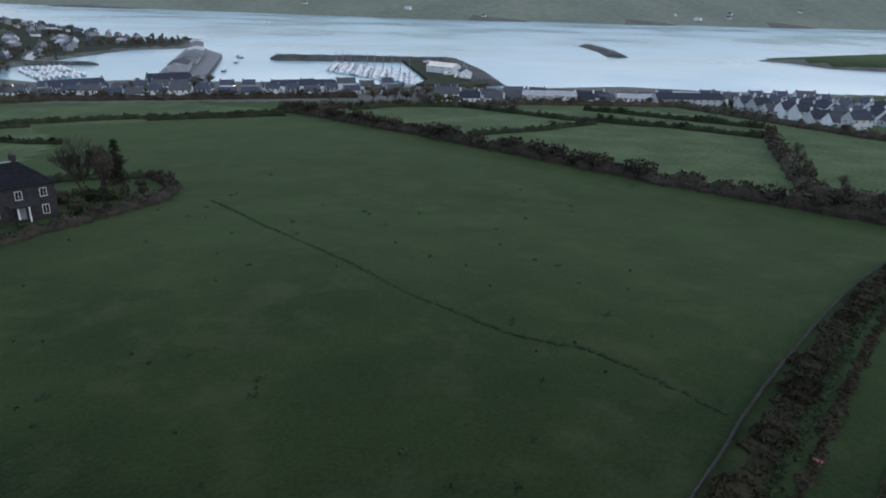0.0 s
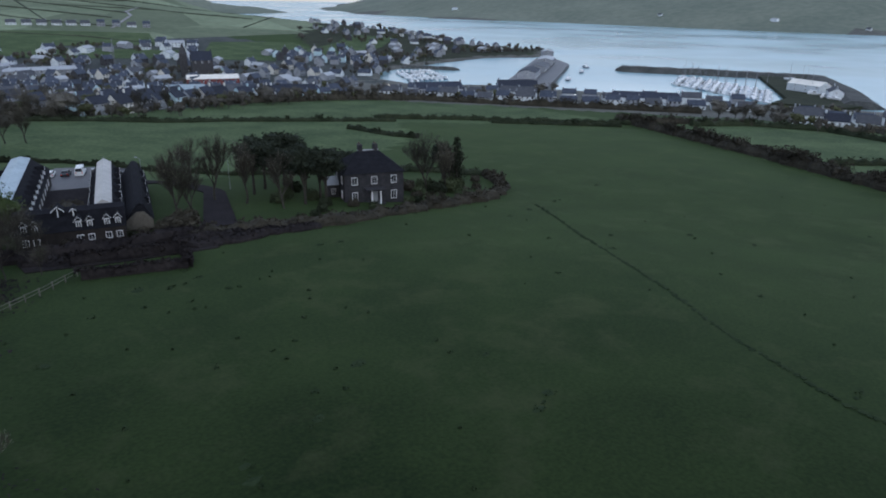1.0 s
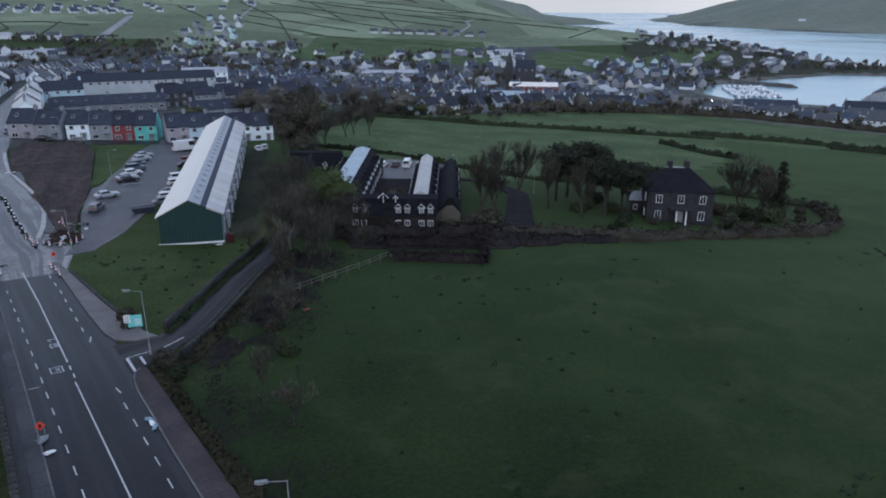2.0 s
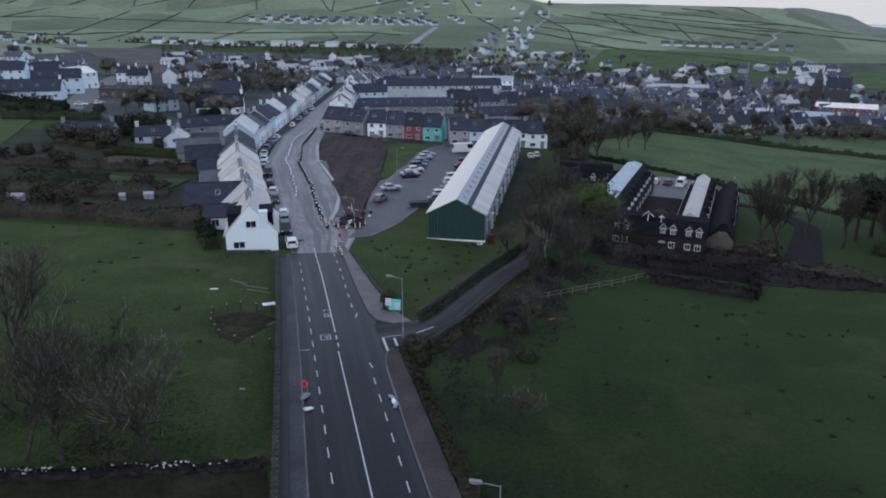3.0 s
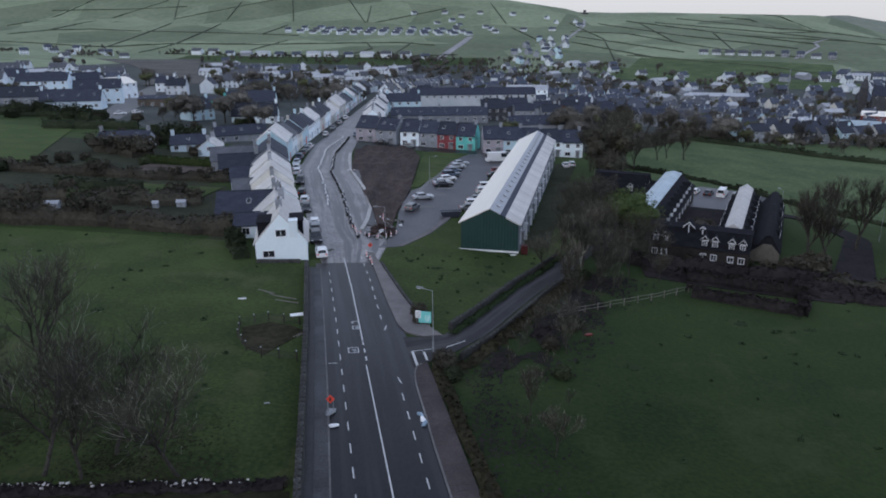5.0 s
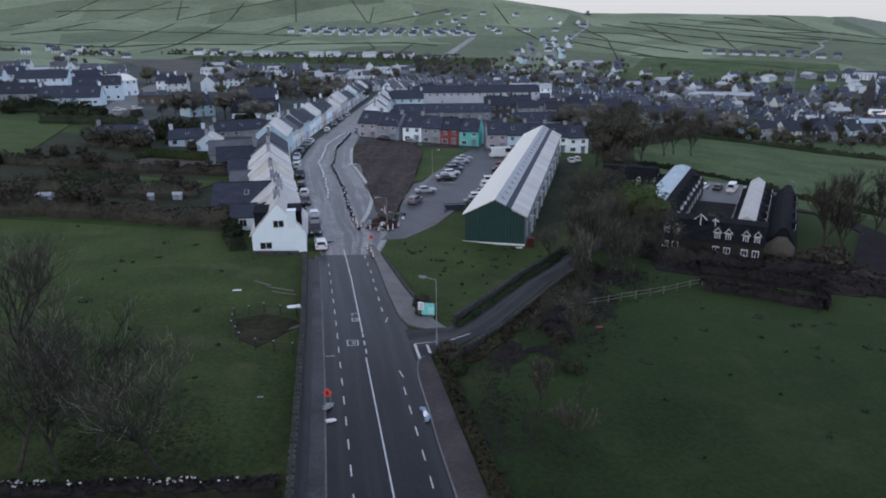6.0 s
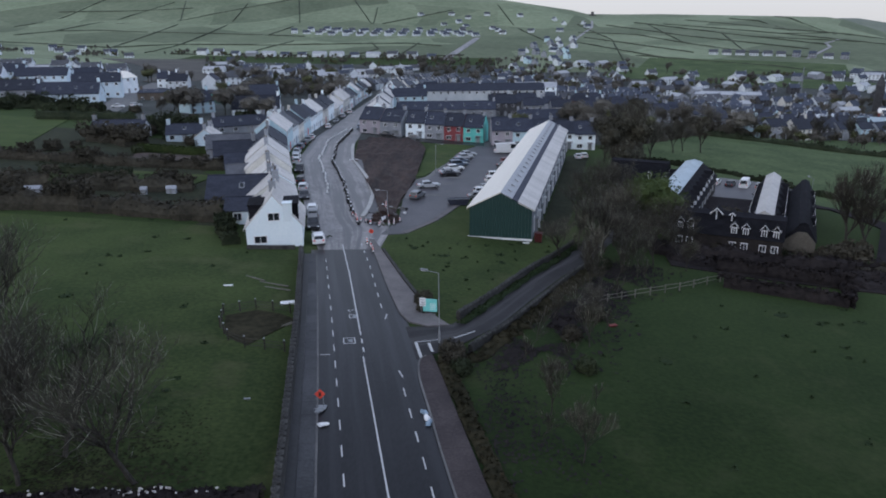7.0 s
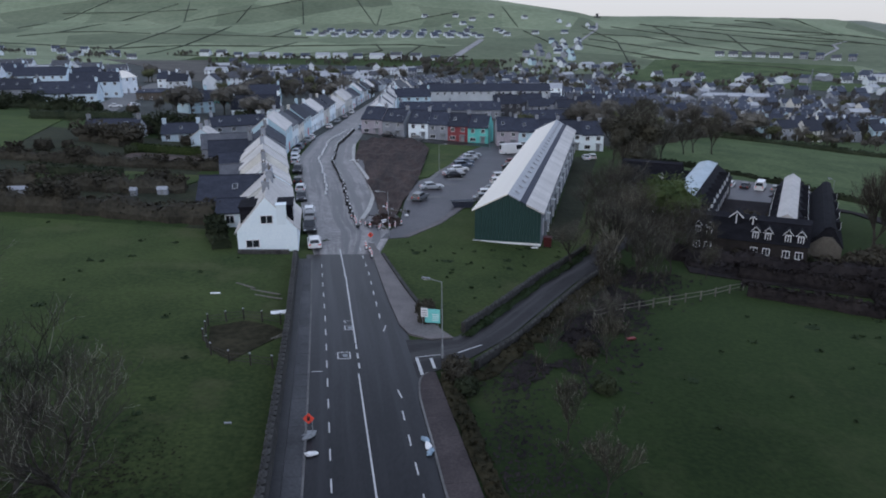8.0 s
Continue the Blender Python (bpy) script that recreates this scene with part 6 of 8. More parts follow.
tussocks(140, [(14, 130, 5, 112), (40, 200, 0, 105), (14, 60, 40, 110)], 5, "dark rush tussocks and dung patches in the pasture")
tussocks(55, [(-45, -8, 52, 122), (-90, -30, 60, 120)], 6, "dark rough tussocks in the roadside pasture", (0.2, 0.5))
tussocks(60, [(-4, 22, 92, 121)], 7, "rank grass tufts in the triangle", (0.12, 0.34))
# the trodden track across the pasture
track = Shape()
tl = resample([(135, 97), (132.6, 93.5), (114.5, 71.4), (97, 48.4), (85.3, 35.3), (75.6, 19.6), (73.7, 10.3), (68.9, 3.7), (63, -3)], 0.8)
rng = random.Random(12)
for p in tl:
    track.clump(p.x + rng.uniform(-0.25, 0.25), p.y + rng.uniform(-0.25, 0.25), gz(p.x, p.y) + 0.04, rng.uniform(0.3, 0.55), rng.uniform(0.3, 0.55), 0.12, rng, 0, 6, 3)
tagged(part("track", track, TUSSOCK), "dark trodden sheep track across the pasture", "track", kind="stuff")
for k, line in enumerate(([(36, 123.5), (46, 119.6), (54, 116.4)], [(35, 118), (47, 113.5), (62, 109.5), (80, 107.6)], [(56, 114), (64, 111.5), (76, 110)])):
    hedge(line, 3.6, 0.5 if k == 0 else 0.9, BRACKEN, "dark tangle of dead bracken below the lodge", 26, 1.4, 0.24, 140 + k, 0.5, "bracken", 0.0)
structure(sheet([(-18.0, 86.2), (-16.4, 81.6), (-13.6, 79.6)], [(-15.4, 88.2), (-12.6, 87.6), (-10.6, 86.2)], 0.06, DEADGRASS, "ground", 1.5, 4), "dark trodden ground inside the stock pen", "ground")
# fallen leaves; they also stand in for the dark twig haze over the grass
litter = Shape()
rng = random.Random(88)
for _ in range(15000):
    x, y = rng.uniform(-50, -8), 56.0 + abs(rng.gauss(0, 6.5))
    if x > -9.5 + (60 - y) * 0.25 - abs(rng.gauss(0, 5.0)) or noise.noise(Vector((x * 0.1, y * 0.1, 0))) < rng.uniform(-0.6, 0.15):
        continue
    r, q = rng.uniform(0.05, 0.17), rng.uniform(0, 3.14)
    u, v = Vector((math.cos(q), math.sin(q), 0)) * r, Vector((-math.sin(q), math.cos(q), 0)) * r * 0.6
    c = Vector((x, y, gz(x, y) + 0.04 + rng.uniform(0, 0.04)))
    litter.poly([tuple(c - u), tuple(c - v), tuple(c + u), tuple(c + v)], [(0, 1, 2, 3)])
tagged(part("leaf_litter", litter, LITTER), "dark leaf flecks under the bare trees", "leaves", kind="stuff")
SAPLING = stand(bare_tree(91, 5.0, 0.34, 3, 0.06, None, 0.012, 0.014, 0.4), 22.4, 101.6, "thin bare sapling beside the lane wall", 40, 0.8, "tree", "saplings beside the lane")
for x, y, sc in ((11.8, 80.5, 0.42), (14.2, 86.4, 0.5), (16.2, 91.5, 0.4), (19.4, 97.5, 0.52), (22.8, 104.2, 0.6), (26.4, 109.4, 0.7), (14.6, 76.2, 0.38), (17.4, 73.0, 0.35), (20.6, 88.0, 0.45),
                 (12.6, 67.5, 0.36), (16.4, 80.5, 0.4), (24.0, 99.0, 0.5), (28.6, 104.4, 0.6), (13.0, 84.0, 0.45), (18.0, 94.6, 0.5), (25.2, 106.6, 0.66)):
    copy_thing(SAPLING, pose(x, y, gz(x, y), 0, 0, x * 53) @ Matrix.Scale(sc * 1.9, 4))
for k, line in enumerate(([(15.6, 88.5), (18.0, 92.0), (21.0, 95.6)], [(9.8, 84.4), (12.4, 89.6), (16.4, 97.6)], [(17.6, 99.6), (21.6, 107.6), (24.6, 112.4)])):
    hedge(line, 2.2, 0.35, BRACKEN if k == 0 else DEADGRASS, "low brown brambles beside the lane wall", 26, 1.0, 0.2, 160 + k, 0.6, "bramble")
rough = Shape()
rng = random.Random(89)
for _ in range(5200):
    t = rng.random()
    x, y = 9 + 17 * t + abs(rng.gauss(0, 3.4)), 79 + 34 * t + rng.gauss(0, 1.2)
    if noise.noise(Vector((x * 0.25, y * 0.25, 3))) < -0.15:
        continue
    r, q = rng.uniform(0.1, 0.32), rng.uniform(0, 3.14)
    u, v = Vector((math.cos(q), math.sin(q), 0.25)) * r, Vector((-math.sin(q), math.cos(q), 0.1)) * r * 0.55
    c = Vector((x, y, gz(x, y) + 0.06 + rng.uniform(0, 0.1)))
    rough.poly([tuple(c - u), tuple(c - v), tuple(c + u), tuple(c + v)], [(0, 1, 2, 3)])
for _ in range(4200):
    a, b = lane(rng.uniform(-30, 26), 8.2 + abs(rng.gauss(0, 3.2)))
    if noise.noise(Vector((a * 0.22, b * 0.22, 5))) < rng.uniform(-0.5, 0.25):
        continue
    r, q = rng.uniform(0.06, 0.2), rng.uniform(0, 3.14)
    u, v = Vector((math.cos(q), math.sin(q), 0.25)) * r, Vector((-math.sin(q), math.cos(q), 0.1)) * r * 0.55
    c = Vector((a, b, gz(a, b) + 0.06 + rng.uniform(0, 0.1)))
    rough.poly([tuple(c - u), tuple(c - v), tuple(c + u), tuple(c + v)], [(0, 1, 2, 3)])
tagged(part("dead_growth", rough, BRACKEN), "brown dead growth beside the lane wall", "weeds", kind="stuff")

# ---- the town beyond ----
STYLES = [
    (10, 7.5, 5.0, 3.2, OFFWHITE, SLATE, 3, 2, 2, "white two-storey house with dark slate roof"),
    (12, 7.5, 2.8, 3.4, OFFWHITE, SLATE, 4, 1, 2, "white bungalow with dark slate roof"),
    (9, 7.0, 5.2, 3.0, GREYWALL, SLATE, 3, 2, 1, "grey rendered house with slate roof"),
    (14, 8.5, 5.0, 3.6, OFFWHITE, TILE, 4, 2, 2, "long white house with grey tiled roof"),
    (9, 8.0, 4.8, 4.2, CREAMWALL, SLATE, 3, 2, 1, "cream house with steep slate roof"),
    (11, 7.5, 2.8, 3.6, OFFWHITE, TILE, 3, 1, 1, "white bungalow with grey tiled roof"),
    (8, 7.0, 5.4, 2.8, BLUEWALL, SLATE, 2, 2, 1, "pale blue house with slate roof"),
    (15, 9.0, 4.2, 2.2, GREYWALL, GREYMETAL, 4, 1, 0, "low workshop with a grey metal roof"),
    (18, 10, 4.6, 2.4, OFFWHITE, GREYMETAL, 5, 2, 0, "broad white building with a grey low roof"),
    (10, 7.0, 5.6, 3.4, GREYSTONE, SLATE, 3, 2, 2, "grey stone town house with slate roof"),
]
PROTO = {}
TAKEN = []
REACH = 415
WALLS = [OFFWHITE, GREYWALL, CREAMWALL, BLUEWALL, GREYSTONE]
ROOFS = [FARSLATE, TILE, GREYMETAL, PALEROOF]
FARTOWN = Shape()


FARPROTO = {}
FARMADE = []


def far_shapes(w, d, ev, ri, wall, roof, bays, storeys, stacks):
    """Walls with windows and stacks, and the roof, of a house of the far town."""
    s, r = Shape(), Shape()
    s.prism([(-d / 2, -1.6), (d / 2, -1.6), (d / 2, ev), (0, ev + ri), (-d / 2, ev)], "x", -w / 2, w / 2, wall)
    h, drop = d / 2 + 0.25, ri * 0.25 / (d / 2)
    for sg in (-1, 1):
        r.prism([(sg * h, ev - drop), (0, ev + ri), (0, ev + ri + 0.16), (sg * h, ev - drop + 0.16)][::sg], "x", -w / 2 - 0.15, w / 2 + 0.15, 5 + roof)
    for x in [w / 2 - 0.5, -w / 2 + 0.5][:stacks]:
        s.box(x - 0.4, x + 0.4, -0.4, 0.4, ev + ri - 1, ev + ri + 1.0, 1)
    for f in range(storeys):
        for k in range(bays):
            x = -w / 2 + w * (k + 0.5) / bays
            z = ev - 0.95 if f else 1.45
            s.box(x - 0.55, x + 0.55, -d / 2 - 0.05, -d / 2, z - 0.6, z + 0.6, 9)
    return s, r


def far_house(k, m, group):
    w, d, ev, ri, wl, rf, bays, st, ch, lb = STYLES[k]
    s, r = far_shapes(w, d, ev, ri, WALLS.index(wl), [SLATE, TILE, GREYMETAL, PALEROOF].index(rf), bays, st, ch)
    if len(FARMADE) < 120 and m.translation.y < 900 and m.translation.x < 900:
        if k in FARPROTO:
            ob = copy_thing(FARPROTO[k], m)
        else:
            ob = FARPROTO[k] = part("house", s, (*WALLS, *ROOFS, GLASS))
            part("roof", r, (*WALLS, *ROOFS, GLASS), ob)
            ob.matrix_basis = m
        FARMADE.append(ob)
        tagged(ob, lb, "house", group)
        return
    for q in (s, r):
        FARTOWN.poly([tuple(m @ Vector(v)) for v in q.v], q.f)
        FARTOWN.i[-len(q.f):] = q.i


def town_house(k, x, y, deg, group):
    w, d, ev, ri, wl, rf, bays, st, ch, lb = STYLES[k]
    zs = gz(x, y)
    if zs < SEA + 0.6:
        return
    m = pose(x, y, zs - 0.15, 0, 0, deg)
    TAKEN.append((x, y))
    if math.hypot(x - 9, y - 20) > REACH:
        m = m @ Matrix.Scale(0.86, 4)
        far_house(k, m, group)
        return
    if k in PROTO:
        ob = copy_thing(PROTO[k], m)
    else:
        ob = PROTO[k] = gabled_house(w, d, ev, ri, wl, rf, bays, st, ch, 0, back=False, sides=False)
        ob.matrix_basis = m
    tagged(ob, lb, "house", group)


OPEN = [[(-190, 420), (-160, 470), (-215, 580), (-300, 800), (-390, 735), (-300, 560)], [(145, 712), (250, 706), (342, 686), (374, 764), (280, 802), (188, 822)],
        [(346, 616), (420, 604), (484, 618), (488, 664), (440, 684), (400, 694)]]


def free(x, y, gap):
    return all(inside_by(o, x, y) < 0 for o in OPEN) and all((x - a) ** 2 + (y - b) ** 2 > gap * gap for a, b in TAKEN)


def quarter(poly, count, gap, base, swing, picks, group, seed):
    """Scatter houses in a quarter, in loose rows that keep to a few directions."""
    rng = random.Random(seed)
    xs, ys = [p[0] for p in poly], [p[1] for p in poly]
    made = 0
    for _ in range(count * 14):
        x, y = rng.uniform(min(xs), max(xs)), rng.uniform(min(ys), max(ys))
        if inside_by(poly, x, y) < 2 or not free(x, y, gap):
            continue
        town_house(rng.choice(picks), x, y, base + rng.choice((0, 0, 0, 90)) + rng.uniform(-swing, swing), group)
        made += 1
        if made >= count:
            break


def rows_of(line, gap, picks, group, seed, side=6.0, both=True, turn=0.0):
    rng = random.Random(seed)
    pts = resample(line, gap)
    for a, b in zip(pts, pts[1:]):
        u = (b - a).normalized()
        n = Vector((u.y, -u.x))
        for sg in ((-1, 1) if both else (1,)):
            m = (a + b) / 2 + n * sg * (side + 4)
            if free(m.x, m.y, gap * 0.7):
                town_house(rng.choice(picks), m.x, m.y, math.degrees(math.atan2(u.y, u.x)) + turn + (0 if sg > 0 else 180) + rng.uniform(-3, 3), group)


TAKEN += [(6, 392), (-20, 392), (30, 394), (40, 462), (64, 405), (-8, 322), (30, 300), (86, 372), (-27, 352), (15, 322), (-28, 322), (-12, 240), (10, 240), (30, 236)]
rows_of([(-55, 425), (-48, 500), (-35, 580), (-26, 640)], 11, (0, 0, 2, 4, 2, 9, 3), "houses along the upper street", 1)
rows_of([(10, 345), (60, 350), (110, 372)], 12, (0, 2, 9, 2), "houses in the old town", 2)
rows_of([(-30, 440), (30, 450), (100, 440), (160, 420)], 12, (0, 2, 4, 9, 3), "houses in the old town", 3)
rows_of([(60, 520), (110, 500), (170, 470), (230, 430), (290, 400)], 12, (0, 2, 6, 4, 9), "houses in the old town", 4)
rows_of([(110, 330), (160, 352), (205, 372), (250, 372), (300, 355)], 13, (2, 4, 6, 9, 2, 0), "houses along the town edge", 5)
rows_of([(320, 345), (345, 312), (365, 270), (392, 225), (418, 185), (440, 150)], 13, (0, 1, 2, 3, 5), "houses along the harbour road", 6)
rows_of([(412, 120), (424, 80), (432, 40), (440, 0), (455, -50), (470, -110)], 14, (1, 5, 0, 3, 8), "houses along the shore road", 7)
for k, (a, b) in enumerate((((418, -58), (338, -98)), ((432, -78), (352, -118)), ((446, -98), (366, -138)), ((456, -120), (376, -160)), ((470, -60), (430, -40)), ((330, -110), (300, -150)))):
    rows_of([a, b], 11.5, (0, 0, 1, 0, 5), "white homes of the shore estate", 20 + k, side=0.5, both=False, turn=90 if k % 2 == 0 else 0)
quarter([(-40, 400), (60, 470), (180, 400), (320, 360), (380, 400), (400, 470), (350, 560), (200, 640), (60, 640), (-40, 620)], 120, 13.5, 20, 14, (0, 2, 2, 2, 3, 4, 6, 7, 9, 9, 1), "houses in the old town", 30)
quarter([(60, 640), (200, 640), (350, 560), (420, 600), (330, 720), (180, 760), (60, 780)], 34, 17, 25, 20, (0, 1, 5, 2, 7, 8), "houses behind the old town", 31)
quarter([(430, 500), (620, 510), (690, 500), (700, 560), (770, 720), (770, 900), (640, 850), (520, 640)], 80, 13, 60, 20, (1, 5, 2, 7, 2, 9, 2), "houses on the harbour spit", 32)
quarter([(-330, 420), (-70, 430), (-70, 600), (-50, 760), (-330, 740)], 62, 17, 12, 12, (0, 1, 5, 2, 3, 7, 8), "houses above the apartment blocks", 33)
quarter([(-330, 300), (-250, 300), (-190, 390), (-80, 345), (-75, 420), (-330, 420)], 26, 17, 14, 10, (0, 3, 0, 2), "houses beside the apartment blocks", 34)
for k, y in enumerate((1040, 1064, 1090)):
    rows_of([(-278 + 20 * k, y + 32), (-200, y + 8), (-100, y + 14), (6 - 10 * k, y + 20)], 21, (1, 5, 1, 0), "white bungalows of the hill estate", 40 + k, side=0, both=False, turn=25)
rows_of([(262, 856), (330, 838), (400, 806)], 14, (1, 5, 2), "bungalows under the hill", 45, side=2, both=False)
rows_of([(200, 760), (270, 720), (340, 690), (400, 650)], 16, (1, 0, 8, 7), "houses on the far side of town", 46, side=2)
quarter([(0, 640), (60, 650), (150, 1010), (100, 1020), (40, 840)], 30, 15, 60, 25, (0, 1, 2, 5, 6, 2), "houses up the hill road", 47)
rows_of([(-330, 835), (-230, 826), (-130, 828), (-40, 815)], 22, (8, 1, 3, 7), "buildings along the foot of the hill", 48, side=2, both=True)
quarter([(-620, 700), (-330, 690), (-330, 820), (-560, 870)], 16, 30, 12, 30, (1, 5, 0), "scattered houses under the hill", 49)
quarter([(-120, 1100), (160, 1060), (180, 1250), (-100, 1280)], 18, 28, 12, 30, (1, 5), "scattered houses on the hill", 50)
quarter([(380, 505), (470, 500), (500, 590), (400, 602)], 30, 12, 40, 25, (0, 2, 6, 2, 9, 4), "houses behind the inner harbour", 54)
quarter([(400, 400), (440, 470), (520, 482), (500, 520), (420, 520)], 26, 13, 40, 30, (2, 7, 9, 1), "dark sheds behind the inner harbour", 53)
quarter([(1560, 300), (1640, 300), (1640, 1500), (1600, 1500)], 4, 50, 80, 30, (1, 5, 8), "white farmhouses across the harbour", 51)
quarter([(1640, 100), (1960, -500), (2000, -450), (1720, 150)], 5, 40, 80, 30, (1, 5, 8), "white farmhouses across the harbour", 52)

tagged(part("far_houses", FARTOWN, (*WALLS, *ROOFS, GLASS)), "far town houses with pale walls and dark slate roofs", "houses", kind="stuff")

# landmark buildings
for x, y, deg, w, d, ev, ri, wl, rf, lb in (
        (262, 452, -28, 34, 16, 6.0, 2.0, REDROOF, METALROOF, "red-walled store with a bright white roof"),
        (190, 560, -14, 46, 18, 6.0, 1.6, GREYWALL, GREYMETAL, "long supermarket with a pale flat roof"),
        (210, 398, -28, 26, 10, 4.4, 3.2, OFFWHITE, BLUEMETAL, "pale blue-roofed row by the field"),
        (230, 384, -28, 20, 11, 4.6, 3.4, BLUEWALL, TILE, "pale blue house with grey roof"),
        (268, 372, -30, 30, 13, 4.0, 3.8, CREAMWALL, SLATE, "wide cream building with dark roof"),
        (282, 500, -25, 15, 13, 13, 6.0, GREYSTONE, SLATE, "tall grey stone church with slate roof"),
        (150, 390, -25, 24, 9, 4.2, 2.0, OFFWHITE, GREYMETAL, "white workshop with metal roof"),
        (345, 318, -38, 30, 14, 5.0, 3.4, GREYWALL, SLATE, "dark harbour shed with slate roof"),
        (385, 284, -46, 26, 14, 5.4, 4.0, GREYWALL, SLATE, "dark quayside store with slate roof"),
        (552, 150, 68, 26, 12, 5.0, 2.6, OFFWHITE, METALROOF, "white boat hall with pale roof"),
        (532, 128, 20, 16, 9, 4.0, 2.6, OFFWHITE, SLATE, "white gabled sailing clubhouse"),
        (410, 205, -60, 40, 9, 4.0, 3.0, OFFWHITE, SLATE, "long white terrace by the water"),
        (424, 42, -78, 46, 10, 4.4, 3.0, CREAMWALL, SLATE, "long pale-fronted guest house on the shore"),
        (432, -28, -72, 40, 10, 4.4, 2.8, OFFWHITE, SLATE, "long white row on the shore")):
    hall = settle(gabled_house(w, d, ev, ri, wl, rf, max(3, int(w / 4)), 2 if ev > 4.3 else 1, 0 if rf is METALROOF else 2, 0), x, y, deg, lb, "building", "", w, d)
    if 484 < x < 640 and 100 < y < 200:
        hall.matrix_basis = pose(x, y, SEA + 2.2, 0, 0, deg)
part("steeple", Shape().box(-2.6, 2.6, -2.6, 2.6, -1, 17).poly([(-2.8, -2.8, 17), (2.8, -2.8, 17), (2.8, 2.8, 17), (-2.8, 2.8, 17), (0, 0, 25)], [(0, 1, 4), (1, 2, 4), (2, 3, 4), (3, 0, 4), (3, 2, 1, 0)]),
     (GREYSTONE,), None)
stp = bpy.data.objects["steeple"]
stp.matrix_basis = pose(274, 512, gz(274, 512), 0, 0, -25)
tagged(stp, "grey stone church steeple with pointed cap", "steeple")
knoll = new("stone_tower")
part("wall", Shape().tube((0, 0, -2), (0, 0, 11), 4.2, 3.6, 10).box(-9, 9, -1.5, 1.5, -2, 3.5), GREYSTONE, knoll)
stand(knoll, 208, 1385, "dark stone tower on the hill crest", 0, 0.7, category="tower")
mast = new("lattice_mast")
for a in (-0.6, 0.6):
    for b in (-0.6, 0.6):
        part("leg", Shape().tube((a, b, -1), (a * 0.4, b * 0.4, 24), 0.12, 0.08, 4), STEEL, mast)
for k in range(8):
    part("brace", Shape().tube((-0.6 + 0.045 * k, -0.6 + 0.045 * k, k * 3), (0.55 - 0.045 * k, 0.55 - 0.045 * k, k * 3 + 3), 0.06, 0.06, 4), STEEL, mast)
stand(mast, 246, 566, "thin grey steel radio mast", category="mast")

# trees among the houses
TOWNTREE = [bare_tree(101, 10, 0.65, 5, girth=0.024, twig_mat=FARSCRUB, bark=FARSCRUB, least=0.03), bare_tree(103, 8, 0.7, 5, girth=0.024, twig_mat=FARSCRUB, bark=FARSCRUB, least=0.03), leafy_tree(105, 9, 9, FARSCRUB, 11, 1300, 0.3), leafy_tree(107, 8, 8, OLIVE, 11, 1300, 0.28),
            leafy_tree(109, 8, 13, RUSSET, 11, 900, 0.4, 0.7, 0.2)]
for ob, (x, y) in zip(TOWNTREE, ((120, 316), (134, 330), (46, 318), (20, 262), (46, 352))):
    stand(ob, x, y, "russet spreading tree by the old town" if ob is TOWNTREE[4] else "dark dusky tree among the houses", 0, 1.0, "tree", "" if ob is TOWNTREE[4] else "trees among the houses")
rng = random.Random(17)
groves = [((60, 300), (130, 345), 16), ((-120, 345), (-60, 440), 26), ((-200, 400), (-90, 470), 22), ((60, 560), (170, 640), 26), ((0, 480), (120, 560), 14), ((95, 400), (160, 470), 20),
          ((200, 330), (320, 356), 16), ((180, 640), (330, 700), 5), ((-330, 560), (-100, 640), 18), ((330, 260), (400, 300), 8), ((-80, 560), (60, 720), 18), ((40, 248), (70, 300), 10),
          ((-112, 262), (-62, 300), 14), ((180, 470), (380, 560), 14), ((490, 600), (700, 760), 14), ((370, 90), (400, 150), 9), ((-60, 640), (200, 780), 18), ((100, 340), (200, 400), 12)]
for (x0, y0), (x1, y1), n in groves:
    for _ in range(n):
        x, y = rng.uniform(x0, x1), rng.uniform(y0, y1)
        if free(x, y, 6.5):
            copy_thing(TOWNTREE[rng.choice((0, 1, 2, 2, 3))], pose(x, y, gz(x, y), 0, 0, rng.uniform(0, 360)) @ Matrix.Scale(rng.uniform(0.7, 1.2), 4))

# the many trees farther off, too many to tell apart
FARTREES = Shape()
rng = random.Random(77)
belts = [((-330, 430), (-60, 500), 60), ((-330, 590), (-60, 660), 50), ((60, 590), (240, 660), 70), ((100, 480), (330, 560), 60), ((-60, 470), (120, 560), 50), ((-340, 690), (60, 800), 70),
         ((120, 690), (330, 770), 14), ((60, 330), (200, 380), 40), ((200, 350), (330, 420), 40), ((430, 500), (720, 720), 70), ((620, 480), (740, 540), 40), ((-120, 350), (-62, 430), 34), ((360, 60), (440, 160), 26),
         ((330, 260), (390, 330), 26), ((-330, 300), (-190, 340), 20), ((-620, 760), (-340, 880), 40), ((390, 400), (430, 470), 16), ((420, -130), (470, 80), 30),
         ((-300, 790), (-20, 835), 50), ((100, 380), (180, 470), 50), ((60, 640), (150, 760), 50), ((440, 480), (640, 560), 40), ((-200, 470), (-125, 640), 70), ((100, 385), (170, 440), 60), ((200, 430), (300, 520), 40), ((10, 650), (90, 800), 40), ((100, 316), (160, 340), 30), ((160, 338), (300, 352), 50)]
